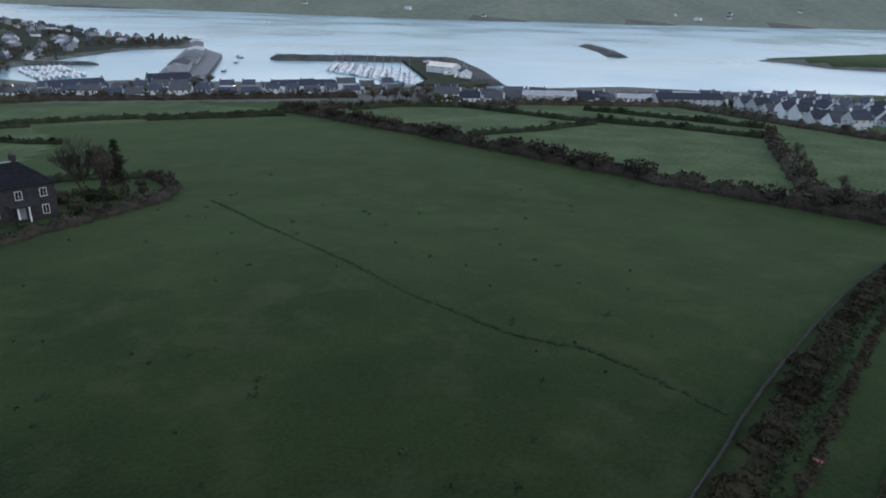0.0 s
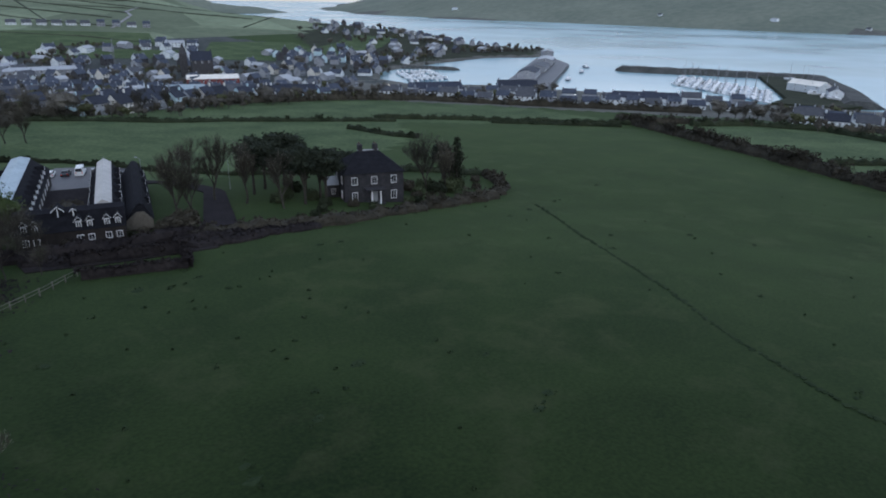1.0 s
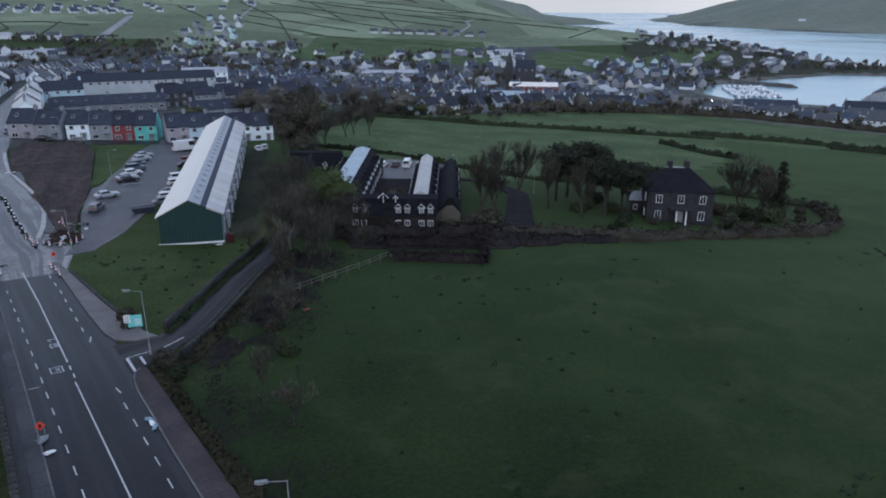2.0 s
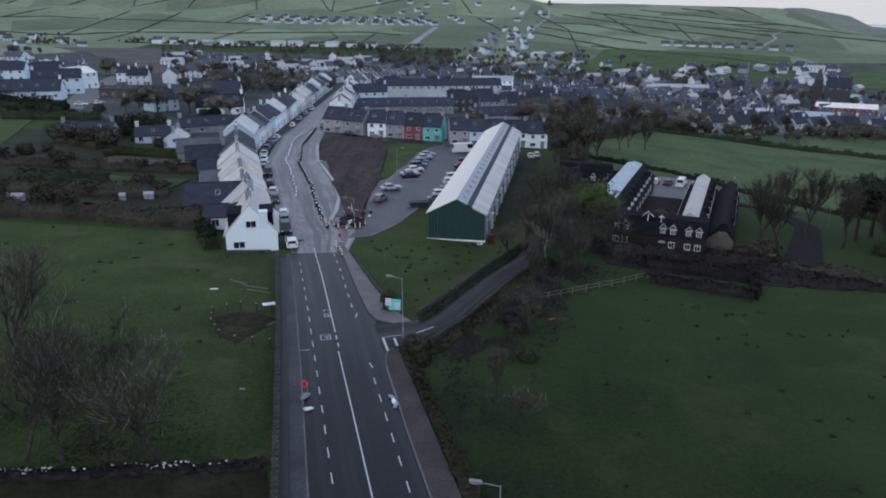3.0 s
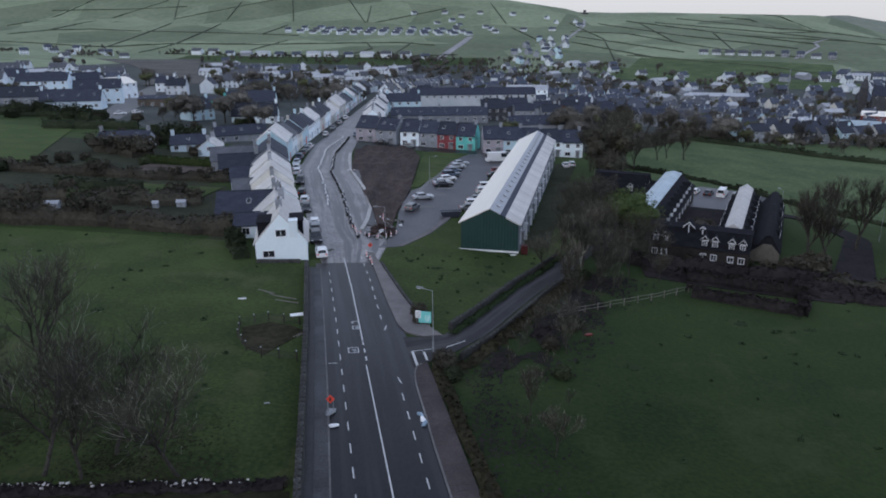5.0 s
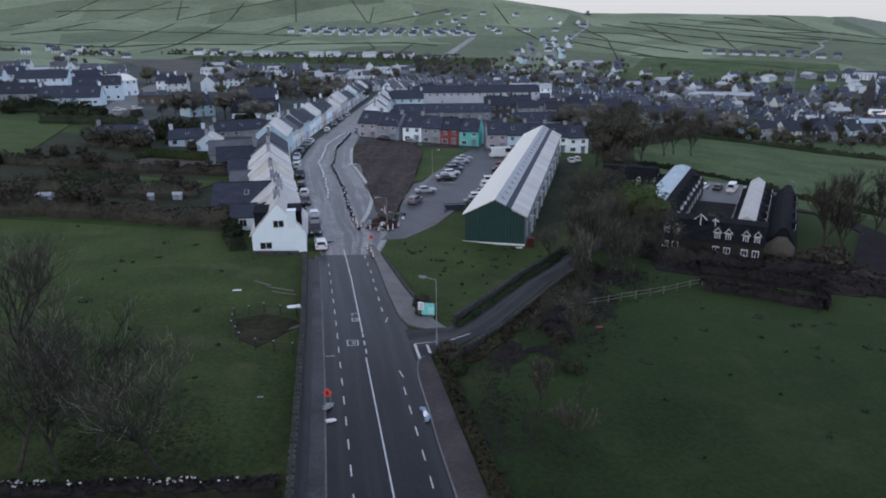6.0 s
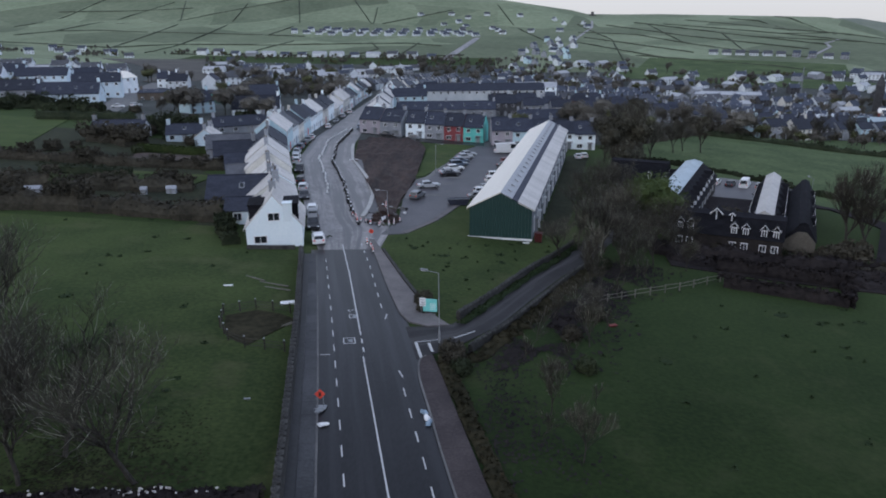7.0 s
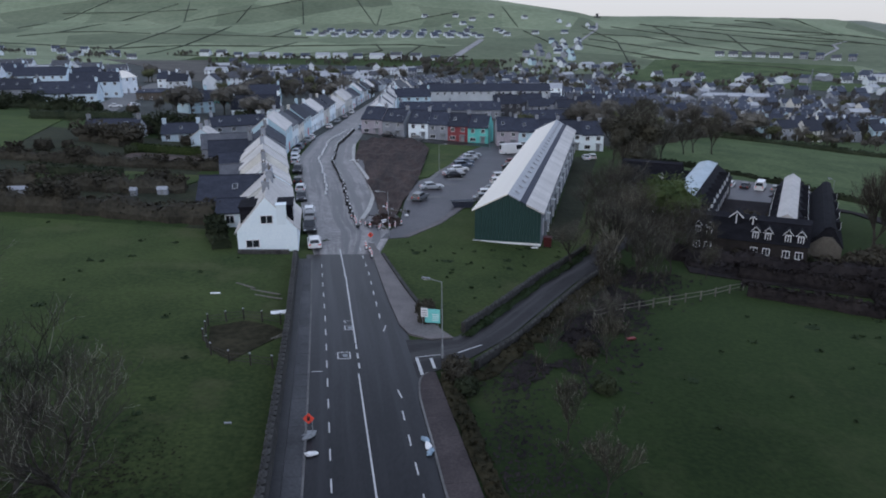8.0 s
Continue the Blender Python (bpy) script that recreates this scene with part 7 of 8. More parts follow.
for (x0, y0), (x1, y1), n in belts:
    for i in range(int(n * 2.5)):
        if i % 7 == 0:
            hx, hy = rng.uniform(x0, x1), rng.uniform(y0, y1)
        x, y = hx + rng.gauss(0, 10), hy + rng.gauss(0, 5)
        if not free(x, y, 6.0):
            continue
        z, h = gz(x, y), rng.uniform(2.8, 6.2)
        slot = rng.choice((0, 0, 0, 0, 1))
        FARTREES.tube((x, y, z - 0.3), (x, y, z + h * 0.5), 0.25, 0.12, 5, 3)
        for _ in range(4):
            a, q = rng.uniform(0, 6.28), rng.uniform(0, 0.22) * h
            r = h * rng.uniform(0.14, 0.22)
            c = (x + q * math.cos(a), y + q * math.sin(a), z + h * rng.uniform(0.45, 0.8))
            FARTREES.clump(*c, r, r, r * 0.9, rng, slot, 6, 4)
            for _ in range(16):
                v = Vector((rng.gauss(0, 1), rng.gauss(0, 1), rng.gauss(0, 1))).normalized() * r * rng.uniform(0.9, 1.35)
                FARTREES.leaf((c[0] + v.x, c[1] + v.y, c[2] + v.z), 0.6 * rng.uniform(0.6, 1.4), rng, slot)
tagged(part("far_trees", FARTREES, (FARSCRUB, OLIVE, LEAF, FARSCRUB)), "dusky trees and shrubs among the far houses", "trees", kind="stuff")

# field walls and hedges on the hills, and green squares in the town
def far_hedges(lines, width, height, mat, label):
    for k, p in enumerate(lines):
        hedge(p, width, height, mat, label, 0, 12, 0.5, 200 + k, 0.3)


far_hedges([[(-716, 1098), (-692, 1214), (-680, 1330)], [(-657, 1006), (-624, 1053), (-569, 1070), (-485, 1054)], [(-624, 1053), (-619, 1140), (-549, 1308)],
            [(-457, 892), (-469, 1037), (-482, 1159), (-532, 1317)], [(-392, 845), (-383, 928), (-392, 1052), (-415, 1308)], [(-477, 1055), (-330, 1041), (-245, 1026)],
            [(-583, 1150), (-511, 1173), (-407, 1282), (-254, 1434)], [(-273, 800), (-267, 888), (-247, 973)], [(-149, 818), (-122, 901), (-137, 955)]], 1.5, 1.2, HILLHEDGE, "dark hill hedge between pastures")
far_hedges([[(-137, 955), (-93, 960), (-47, 936)], [(-89, 855), (-78, 962)], [(-358, 838), (-274, 838), (-195, 838), (-72, 838), (-15, 850)], [(-460, 892), (-392, 930), (-267, 930), (-137, 955)],
            [(-720, 940), (-600, 930), (-457, 892)], [(-300, 1041), (-290, 1180), (-330, 1340)], [(-171, 1180), (-180, 1300)], [(-250, 1411), (-171, 1180), (-48, 1290)], [(-720, 1230), (-600, 1245), (-500, 1270)],
            [(-650, 1380), (-430, 1400)]], 1.5, 1.2, HILLHEDGE, "dark hill hedge between pastures")
far_hedges([[(146, 1094), (222, 1057), (270, 939), (314, 862), (360, 817)], [(204, 1201), (293, 1024), (389, 886)], [(257, 1240), (370, 1025), (427, 927)], [(130, 968), (206, 817)],
            [(298, 1214), (421, 1057), (507, 910), (560, 850)], [(146, 1028), (249, 862)], [(179, 839), (296, 757), (349, 689)], [(159, 1206), (179, 996), (158, 800)], [(345, 1069), (308, 862)],
            [(272, 1223), (263, 966)]], 1.5, 1.2, HILLHEDGE, "dark hill hedge between pastures")
far_hedges([[(32, 1333), (64, 1139), (98, 940)], [(350, 1280), (470, 1090), (600, 900), (690, 800)], [(430, 1300), (560, 1100), (700, 930)], [(520, 1340), (660, 1130), (780, 980)],
            [(420, 1057), (520, 1060), (640, 1010)], [(370, 1025), (480, 950)], [(470, 1090), (560, 1100)], [(600, 900), (700, 930)], [(660, 1130), (760, 1180), (880, 1300)], [(500, 780), (620, 880)]],
           1.5, 1.2, HILLHEDGE, "dark hill hedge between pastures")
structure(sheet([(-190, 424), (-215, 500), (-300, 640), (-385, 735)], [(-164, 470), (-190, 530), (-222, 590), (-300, 798)], 0.3, SITESOIL, "ground", 12, 8), "bare brown ground of a building site", "ground")
for ln in (([(150, 714), (250, 708), (342, 688)], [(190, 820), (280, 800), (372, 762)]), ([(350, 618), (420, 606), (480, 620)], [(402, 690), (440, 680), (485, 662)]), ([(240, 640), (320, 610), (390, 560)], [(262, 690), (345, 650), (420, 600)]), ([(440, 600), (540, 650), (600, 700)], [(470, 560), (560, 600), (640, 660)]),
           ([(120, 690), (200, 660), (240, 640)], [(140, 760), (220, 720), (262, 690)])):
    structure(sheet(ln[0], ln[1], 0.25, PADDOCK, "ground", 14, 6), "green field among the houses", "grass")

# ---- harbour ----
pier = Shape()
out = [(428, 288), (539, 345), (590, 372), (636, 420), (616, 428), (436, 330)]
pier.prism(out, "z", SEA - 4, SEA + 3.2)
structure(part("quay", pier, YARDTAR), "broad concrete fishing quay", "quay")
for x, y, deg, w, d, ev, ri, wl, rf, lb in ((612, 412, 40, 15, 11, 8.5, 1.0, GREYWALL, GREYMETAL, "tall grey ice plant on the quay"), (575, 388, 30, 36, 14, 5.0, 1.4, GREYWALL, GREYMETAL, "grey fish hall on the quay"),
                                            (520, 358, 28, 40, 13, 4.4, 1.4, GREYWALL, TILE, "low grey store on the quay"), (470, 334, 28, 34, 14, 5.0, 1.8, GREYWALL, SLATE, "dark store on the quay")):
    q = gabled_house(w, d, ev, ri, wl, rf, max(3, int(w / 5)), 1, 0, 0)
    q.matrix_basis = pose(x, y, SEA + 3.2, 0, 0, deg)
    tagged(q, lb, "building")


def mound(line, width, height, label, seed):
    s = Shape()
    rng = random.Random(seed)
    pts = resample(line, 6)
    rows = []
    for k, p in enumerate(pts):
        u = pts[min(k + 1, len(pts) - 1)] - pts[max(k - 1, 0)]
        n = Vector((u.y, -u.x)).normalized()
        e = 0.35 if k in (0, len(pts) - 1) else 1.0
        rows.append([(p.x + n.x * width * a * e * rng.uniform(0.9, 1.1), p.y + n.y * width * a * e, SEA + h * e + rng.uniform(-0.35, 0.35)) for a, h in ((-0.75, -3), (-0.5, 0.6), (-0.2, height), (0.2, height), (0.5, 0.6), (0.75, -3))])
    s.poly([v for r in rows for v in r], [(i * 6 + k, i * 6 + k + 1, (i + 1) * 6 + k + 1, (i + 1) * 6 + k) for i in range(len(rows) - 1) for k in range(5)])
    s.poly(rows[0], [tuple(range(5, -1, -1))])
    s.poly(rows[-1], [tuple(range(6))])
    return structure(part("breakwater", s, ROCK), label, "breakwater")


mound([(600, 328), (630, 258), (655, 172), (580, 134), (500, 104)], 26, 4.2, "long rubble breakwater round the marina", 1)
mound([(640, 520), (700, 512), (745, 505)], 16, 3.6, "dark rock spit end", 2)
mound([(452, 488), (478, 455), (490, 424)], 9, 2.6, "low inner breakwater", 3)
mound([(947, 62), (905, 46), (850, 28), (795, 18)], 22, 3.0, "low rocky islet in the harbour", 4)
structure(part("marina_yard", Shape().prism([(484, 110), (500, 104), (580, 136), (648, 172), (632, 210), (560, 176), (505, 150), (474, 150)], "z", SEA - 3, SEA + 2.2), SCRUB), "reclaimed marina ground with rough grass", "ground")


def make_boat(seed, length, sail, hull_mat):
    ob = new("boat")
    L, B = length, length * 0.31
    s = Shape()
    st = [(-0.5, 0.36, 0.0), (-0.25, 0.47, 0.0), (0.1, 0.5, 0.02), (0.35, 0.32, 0.1), (0.5, 0.02, 0.2)]
    rows = [[(L * a, -B * b, 0.9 + c * 2), (L * a * 0.96, -B * b * 0.7, -0.3), (L * a * 0.96, B * b * 0.7, -0.3), (L * a, B * b, 0.9 + c * 2)] for a, b, c in st]
    s.poly([v for r in rows for v in r], [(i * 4 + k, i * 4 + (k + 1) % 4, (i + 1) * 4 + (k + 1) % 4, (i + 1) * 4 + k) for i in range(4) for k in range(4)] + [(0, 1, 2, 3)])
    part("hull", s, hull_mat, ob)
    c = part("cabin", Shape().prism([(-L * 0.22, 0.9), (L * 0.2, 0.95), (L * 0.08, 1.6 if sail else 2.4), (-L * 0.18, 1.6 if sail else 2.4)], "y", -B * 0.3, B * 0.3), WHITEPAINT, ob)
    part("window", Shape().box(-L * 0.14, L * 0.06, -B * 0.31, B * 0.31, 1.15, 1.45 if sail else 1.9), GLASS, c)
    if sail:
        part("mast", Shape().tube((L * 0.05, 0, 0.8), (L * 0.05, 0, L * 1.25), 0.09, 0.05, 5), STEEL, ob)
        part("boom", Shape().tube((L * 0.05, 0, 2.2), (-L * 0.38, 0, 2.1), 0.14, 0.12, 5), WHITEPAINT, ob)
    else:
        part("mast", Shape().tube((-L * 0.1, 0, 2.3), (-L * 0.1, 0, 4.6), 0.06, 0.04, 5), STEEL, ob)
    return ob


BOATS = [make_boat(1, 10, True, WHITEPAINT), make_boat(2, 8, False, WHITEPAINT), make_boat(3, 12, True, WHITEPAINT), make_boat(4, 9, False, BLUEPLASTIC), make_boat(5, 15, False, CARPAINTS[3])]
NAMES = ["white moored sailing yacht", "small white motor boat at its berth", "large white sailing yacht at its berth", "blue-hulled motor boat at its berth", "dark-hulled fishing boat at the quay"]
used = set()


def moor(k, x, y, deg):
    m = pose(x, y, SEA + 0.1, 0, 0, deg)
    if k in used:
        copy_thing(BOATS[k], m)
    else:
        used.add(k)
        BOATS[k].matrix_basis = m
        tagged(BOATS[k], NAMES[k], "boat", "boats in the harbour")


rng = random.Random(8)


def berths(origin, along, out, fingers, per, gap):
    """Pontoons in a comb with boats on both sides."""
    o, u, v = Vector(origin), Vector(along).normalized(), Vector(out).normalized()
    deg = math.degrees(math.atan2(u.y, u.x))
    for f in range(fingers):
        a = o + u * gap * f
        b = a + v * (per * 4.6)
        m = (a + b) / 2
        tagged(part("pontoon", Shape().turned(m.x, m.y, SEA - 0.3, SEA + 0.5, (b - a).length, 2.4, math.degrees(math.atan2(v.y, v.x))), CONCRETE), "floating grey marina pontoon", "pontoon", "marina pontoons")
        for k in range(per):
            for sg in (-1, 1):
                if rng.random() < 0.92:
                    p = a + v * (k + 0.5) * 4.6 + u * sg * 5.6
                    moor(rng.choice((0, 0, 1, 2, 1, 3)), p.x, p.y, deg + (0 if sg < 0 else 180))


berths((486, 162), (0.5, 0.86), (0.92, 0.28), 5, 14, 21)
berths((398, 398), (0.55, 0.8), (0.85, -0.2), 3, 8, 25)
for k in range(12):
    x, y = 520 + 9 * k + rng.uniform(-3, 3), 128 + 4.2 * k + rng.uniform(-4, 10)
    copy_thing(BOATS[(0, 1, 1, 2)[k % 4]], pose(x, y, SEA + 2.5, 0, 0, rng.uniform(0, 180)))
moor(4, 560, 340, 28)
moor(4, 500, 316, 28)
moor(4, 600, 360, 50)
moor(3, 846, 700, 10)
moor(1, 1180, 640, 80)

# ---- vehicles ----
def make_car(kind, paint):
    """A parked car: shaped body, glass, wheels and lamps; x is forward."""
    ob = new("car" if kind != "van" else "van")
    L, W, H, b0 = {"hatch": (3.95, 1.72, 1.46, 0.32), "saloon": (4.5, 1.78, 1.44, 0.3), "suv": (4.5, 1.86, 1.68, 0.36), "van": (5.2, 1.95, 2.2, 0.36), "camper": (6.6, 2.25, 2.9, 0.4)}[kind]
    belt = b0 + (0.56 if kind not in ("van", "camper") else 0.85)
    s = Shape()
    prof = [(-0.5, 0.05), (-0.5, 0.82), (-0.44, 1.0), (0.22, 1.0), (0.44, 0.86), (0.5, 0.6), (0.5, 0.05)]
    lo = [(L * a, b0 + (belt - b0) * (b if b > 0.1 else 0.0)) for a, b in prof]
    s.prism(lo[::-1], "y", -W / 2 + 0.07, W / 2 - 0.07)
    s.prism([(x * 0.985, z if z > b0 + 0.05 else z + 0.08) for x, z in lo][::-1], "y", -W / 2, W / 2)
    cab = {"hatch": [(-0.49, 0), (-0.42, 1), (0.06, 1), (0.25, 0)], "saloon": [(-0.38, 0), (-0.25, 1), (0.04, 1), (0.22, 0)], "suv": [(-0.49, 0), (-0.45, 1), (0.06, 1), (0.22, 0)],
           "van": [(-0.495, 0), (-0.485, 1), (0.24, 1), (0.4, 0)], "camper": [(-0.495, 0), (-0.49, 1), (0.38, 1), (0.42, 0)]}[kind]
    tin = 0.16
    c4 = []
    for a, z in cab:
        y = W / 2 - 0.06 - tin * z
        c4.append(((L * a, -y, belt - 0.02 + (H - belt) * z), (L * a, y, belt - 0.02 + (H - belt) * z)))
    v = [p for q in c4 for p in q]
    s.poly(v, [(0, 1, 3, 2), (2, 3, 5, 4), (4, 5, 7, 6), (0, 2, 4, 6), (7, 5, 3, 1), (6, 7, 1, 0)])
    part("body", s, paint, ob)
    k0, k1 = (0.14, 0.86)
    def lerp(p, q, t):
        return tuple(p[i] + (q[i] - p[i]) * t for i in range(3))
    for i, j, push in ((0, 1, (-0.012, 0, 0)), (2, 3, (0.012, 0, 0))):
        a, b, c, d = c4[i][0], c4[i][1], c4[j][1], c4[j][0]
        q = [lerp(lerp(a, d, k0), lerp(b, c, k0), 0.08), lerp(lerp(a, d, k0), lerp(b, c, k0), 0.92), lerp(lerp(a, d, k1), lerp(b, c, k1), 0.9), lerp(lerp(a, d, k1), lerp(b, c, k1), 0.1)]
        part("rear_window" if i == 0 else "windscreen", Shape().poly([tuple(p[m] + push[m] for m in range(3)) for p in q], [(0, 1, 2, 3)]), GLASS, ob)
    for sd in (0, 1):
        a, b, c, d = c4[0][sd], c4[1][sd], c4[2][sd], c4[3][sd]
        if kind in ("van", "camper"):
            a, b = lerp(a, d, 0.68), lerp(b, c, 0.68)
        off = -0.012 if sd == 0 else 0.012
        lo_l, lo_r, up_l, up_r = lerp(a, d, 0.1), lerp(a, d, 0.92), lerp(b, c, 0.06), lerp(b, c, 0.96)
        q = [lerp(lo_l, up_l, 0.16), lerp(lo_r, up_r, 0.16), lerp(lo_r, up_r, 0.85), lerp(lo_l, up_l, 0.85)]
        part("side_window", Shape().poly([(p[0], p[1] + off, p[2]) for p in q], [(0, 1, 2, 3)]), GLASS, ob)
    for x in (-L * 0.31, L * 0.31):
        for y in (-W / 2 + 0.1, W / 2 - 0.1):
            wl = part("wheel", Shape().tube((x, y - 0.11, 0.32), (x, y + 0.11, 0.32), 0.32, 0.32, 12), RUBBER, ob)
            part("rim", Shape().tube((x, y - 0.12, 0.32), (x, y + 0.12, 0.32), 0.19, 0.19, 8), STEEL, wl)
    for y in (-W * 0.36, W * 0.36):
        part("headlight", Shape().box(L / 2 - 0.1, L / 2 + 0.012, y - 0.18, y + 0.18, belt - 0.27, belt - 0.14), WHITEPAINT, ob)
        part("tail_light", Shape().box(-L / 2 - 0.012, -L / 2 + 0.05, y - 0.14, y + 0.14, belt - 0.22, belt - 0.02), REDPAINT, ob)
    return ob


FLEET = {}
WORDS = {0: "white", 1: "silver", 2: "black", 3: "blue-grey", 4: "dark red", 5: "grey"}


def park(kind, paint, x, y, deg, group, place):
    m = pose(x, y, gz(x, y) + 0.06, 0, 0, deg)
    if (kind, paint) in FLEET:
        ob = copy_thing(FLEET[kind, paint], m)
    else:
        ob = FLEET[kind, paint] = make_car(kind, CARPAINTS[paint])
        ob.matrix_basis = m
    word = {"hatch": "hatchback", "saloon": "saloon car", "suv": "tall car", "van": "van", "camper": "camper van"}[kind]
    return tagged(ob, WORDS[paint] + " " + word + " parked " + place, "van" if kind in ("van", "camper") else "car", group)


g1, p1 = "cars parked along the row", "along the curving street"
for k, (x, y, kind, pt) in enumerate(((-15.3, 114.8, "hatch", 0), (-17.9, 122.6, "suv", 2), (-19.4, 128.6, "suv", 5), (-20.4, 132.4, "hatch", 0), (-24.3, 142.5, "saloon", 2), (-26.3, 149.5, "hatch", 0), (-28.6, 156.5, "hatch", 2),
                                      (-31.8, 168.0, "suv", 2), (-35.3, 179.0, "hatch", 0), (-36.8, 184.5, "saloon", 0), (-38.6, 191.5, "saloon", 1), (-40.0, 200.5, "suv", 3), (-40.9, 208.0, "saloon", 2),
                                      (-41.4, 214.5, "hatch", 5), (-42.0, 221.0, "saloon", 0), (-43.4, 250, "hatch", 0), (-44.6, 268, "saloon", 5), (-45.6, 286, "hatch", 1), (-46.5, 304, "suv", 0), (-33.5, 252.5, "hatch", 3))):
    park(kind, pt, x + 0.2, y, 106 - min(k, 12) * 0.8 + (180 if k % 3 == 1 else 0), g1, p1)
g2, p2 = "cars in the car park", "in the car park by the shed"
for x, y, dg, kind, pt in ((-4.2, 148.5, 70, "hatch", 5), (-2.9, 158.8, 20, "saloon", 1), (0.4, 176.0, 20, "saloon", 1), (0.8, 173.6, 20, "saloon", 2), (1.6, 181.2, 20, "hatch", 0), (2.2, 187.0, 20, "suv", 3), (2.6, 192.5, 20, "hatch", 3),
                           (3.4, 199.6, 20, "saloon", 1), (4.0, 205.0, 20, "saloon", 1), (7.4, 151.0, 10, "saloon", 5), (8.2, 155.4, 10, "hatch", 0), (9.0, 159.5, 10, "saloon", 5), (10.4, 168.5, 10, "hatch", 0), (11.3, 174.0, 10, "suv", 0),
                           (13.6, 190.0, 10, "saloon", 2), (14.4, 196.5, 10, "hatch", 4), (14.5, 214.0, 14, "camper", 0), (17.5, 226.5, 90, "hatch", 2), (22.0, 227.5, 90, "hatch", 0), (34.0, 212.0, 90, "saloon", 0),
                           (36.0, 214.5, 90, "hatch", 0), (30.5, 226, 90, "suv", 5), (-13, 232.5, -14, "hatch", 5), (-22, 236.5, -20, "saloon", 2)):
    park(kind, pt, x, y, dg, g2, p2)
for x, y, dg, kind, pt in ((61.8, 182.5, 62, "hatch", 0), (64.8, 181.6, 62, "saloon", 2), (67.8, 180.8, 62, "van", 0), (70.8, 180.0, 62, "hatch", 5), (-138, 332, 60, "suv", 3), (-134, 336, 60, "hatch", 0),
                           (-128, 276, 20, "saloon", 0), (-125, 284, 60, "hatch", 0), (34, 343, 5, "hatch", 0), (150, 378, 60, "van", 0), (156, 381, 60, "hatch", 0), (162, 384, 60, "saloon", 1), (168, 386, 60, "hatch", 0)):
    park(kind, pt, x, y, dg, "cars about the town", "beside the buildings")
skip = new("skip")
part("body", Shape().prism([(-2.0, 0.0), (2.0, 0.0), (2.9, 1.6), (-2.9, 1.6)], "y", -0.95, 0.95), SLATE, skip)
part("rim", Shape().box(-2.95, 2.95, -1.0, -0.9, 1.55, 1.7).box(-2.95, 2.95, 0.9, 1.0, 1.55, 1.7), STEEL, skip)
stand(skip, 3.6, 144.6, "dark builders' skip at the car park corner", 8, 0.72, category="skip", dz=0.06)

# ---- street works ----
bollard = new("traffic_bollard")
part("base", Shape().box(-0.2, 0.2, -0.2, 0.2, 0, 0.09), RUBBER, bollard)
part("post", Shape().tube((0, 0, 0.09), (0, 0, 0.75), 0.11, 0.06, 8), WHITEPAINT, bollard)
part("band", Shape().tube((0, 0, 0.42), (0, 0, 0.56), 0.103, 0.095, 8), REDPAINT, bollard)
block = new("barrier_block")
part("body", Shape().prism([(-0.24, 0), (0.24, 0), (0.1, 0.55), (-0.1, 0.55)], "x", -0.34, 0.34), WHITEPAINT, block)
part("foot", Shape().box(-0.5, -0.2, -0.34, 0.34, 0, 0.1).box(0.2, 0.5, -0.34, 0.34, 0, 0.1), GREYPAINT, block)
dark = new("barrier_block")
part("body", Shape().prism([(-0.3, 0), (0.3, 0), (0.12, 0.8), (-0.12, 0.8)], "x", -0.42, 0.42), RUBBER, dark)
part("cap", Shape().box(-0.3, 0.3, -0.11, 0.11, 0.8, 0.9), WHITEPAINT, dark, "white reflective cap")
part("foot", Shape().box(-0.5, -0.2, -0.34, 0.34, 0, 0.1).box(0.2, 0.5, -0.34, 0.34, 0, 0.1), RUBBER, dark)


def line_of(ob, pts, step, label, group, lift=0.06, jitter=0.15, category="barrier"):
    rng = random.Random(len(pts) * 31 + int(step * 10))
    line = resample(pts, step)
    for k, p in enumerate(line):
        q = line[min(k + 1, len(line) - 1)] - line[max(0, k - 1)]
        x, y = p.x + rng.uniform(-jitter, jitter), p.y + rng.uniform(-jitter, jitter)
        m = pose(x, y, gz(x, y) + lift, 0, 0, math.degrees(math.atan2(q.y, q.x)) + rng.uniform(-12, 12))
        if k == 0 and "label" not in ob:
            ob.matrix_basis = m
            tagged(ob, label, category, group)
        else:
            copy_thing(ob, m)


line_of(block, [(-36.6, 245), (-36.4, 218.6), (-31.4, 185.7), (-25.5, 165.4), (-21, 148)], 3.3, "white plastic barrier block on the street", "white barrier blocks")
line_of(dark, [(-34.5, 245.9), (-32, 209.2), (-27.5, 183), (-20, 157.8), (-16.3, 142.9), (-13.4, 132.5)], 2.7, "black plastic barrier block with a white cap", "dark barrier blocks")
line_of(bollard, [(-13.2, 131.5), (-12, 128.4), (-9.5, 126.6), (-6.8, 127), (-5.2, 129.5)], 1.2, "red and white traffic bollard round the works", "traffic bollards")
line_of(bollard, [(-9.0, 141), (-8.4, 136), (-7.4, 131)], 1.5, "", "", 0.1)
line_of(bollard, [(-8.6, 116.2), (-7.6, 114), (-6.8, 111.5)], 1.1, "", "")
kerbline = [(-28.3, 214.3), (-27.0, 205), (-23.8, 188.5), (-16.4, 165.1), (-12.6, 148.9), (-11.6, 138), (-11.5, 130.5)]
structure(sheet([(a - 0.35, b) for a, b in kerbline], [(a + 0.35, b) for a, b in kerbline], 0.34, NEWCONCRETE, "kerb", 3, 1), "new pale concrete kerb along the works", "kerb")
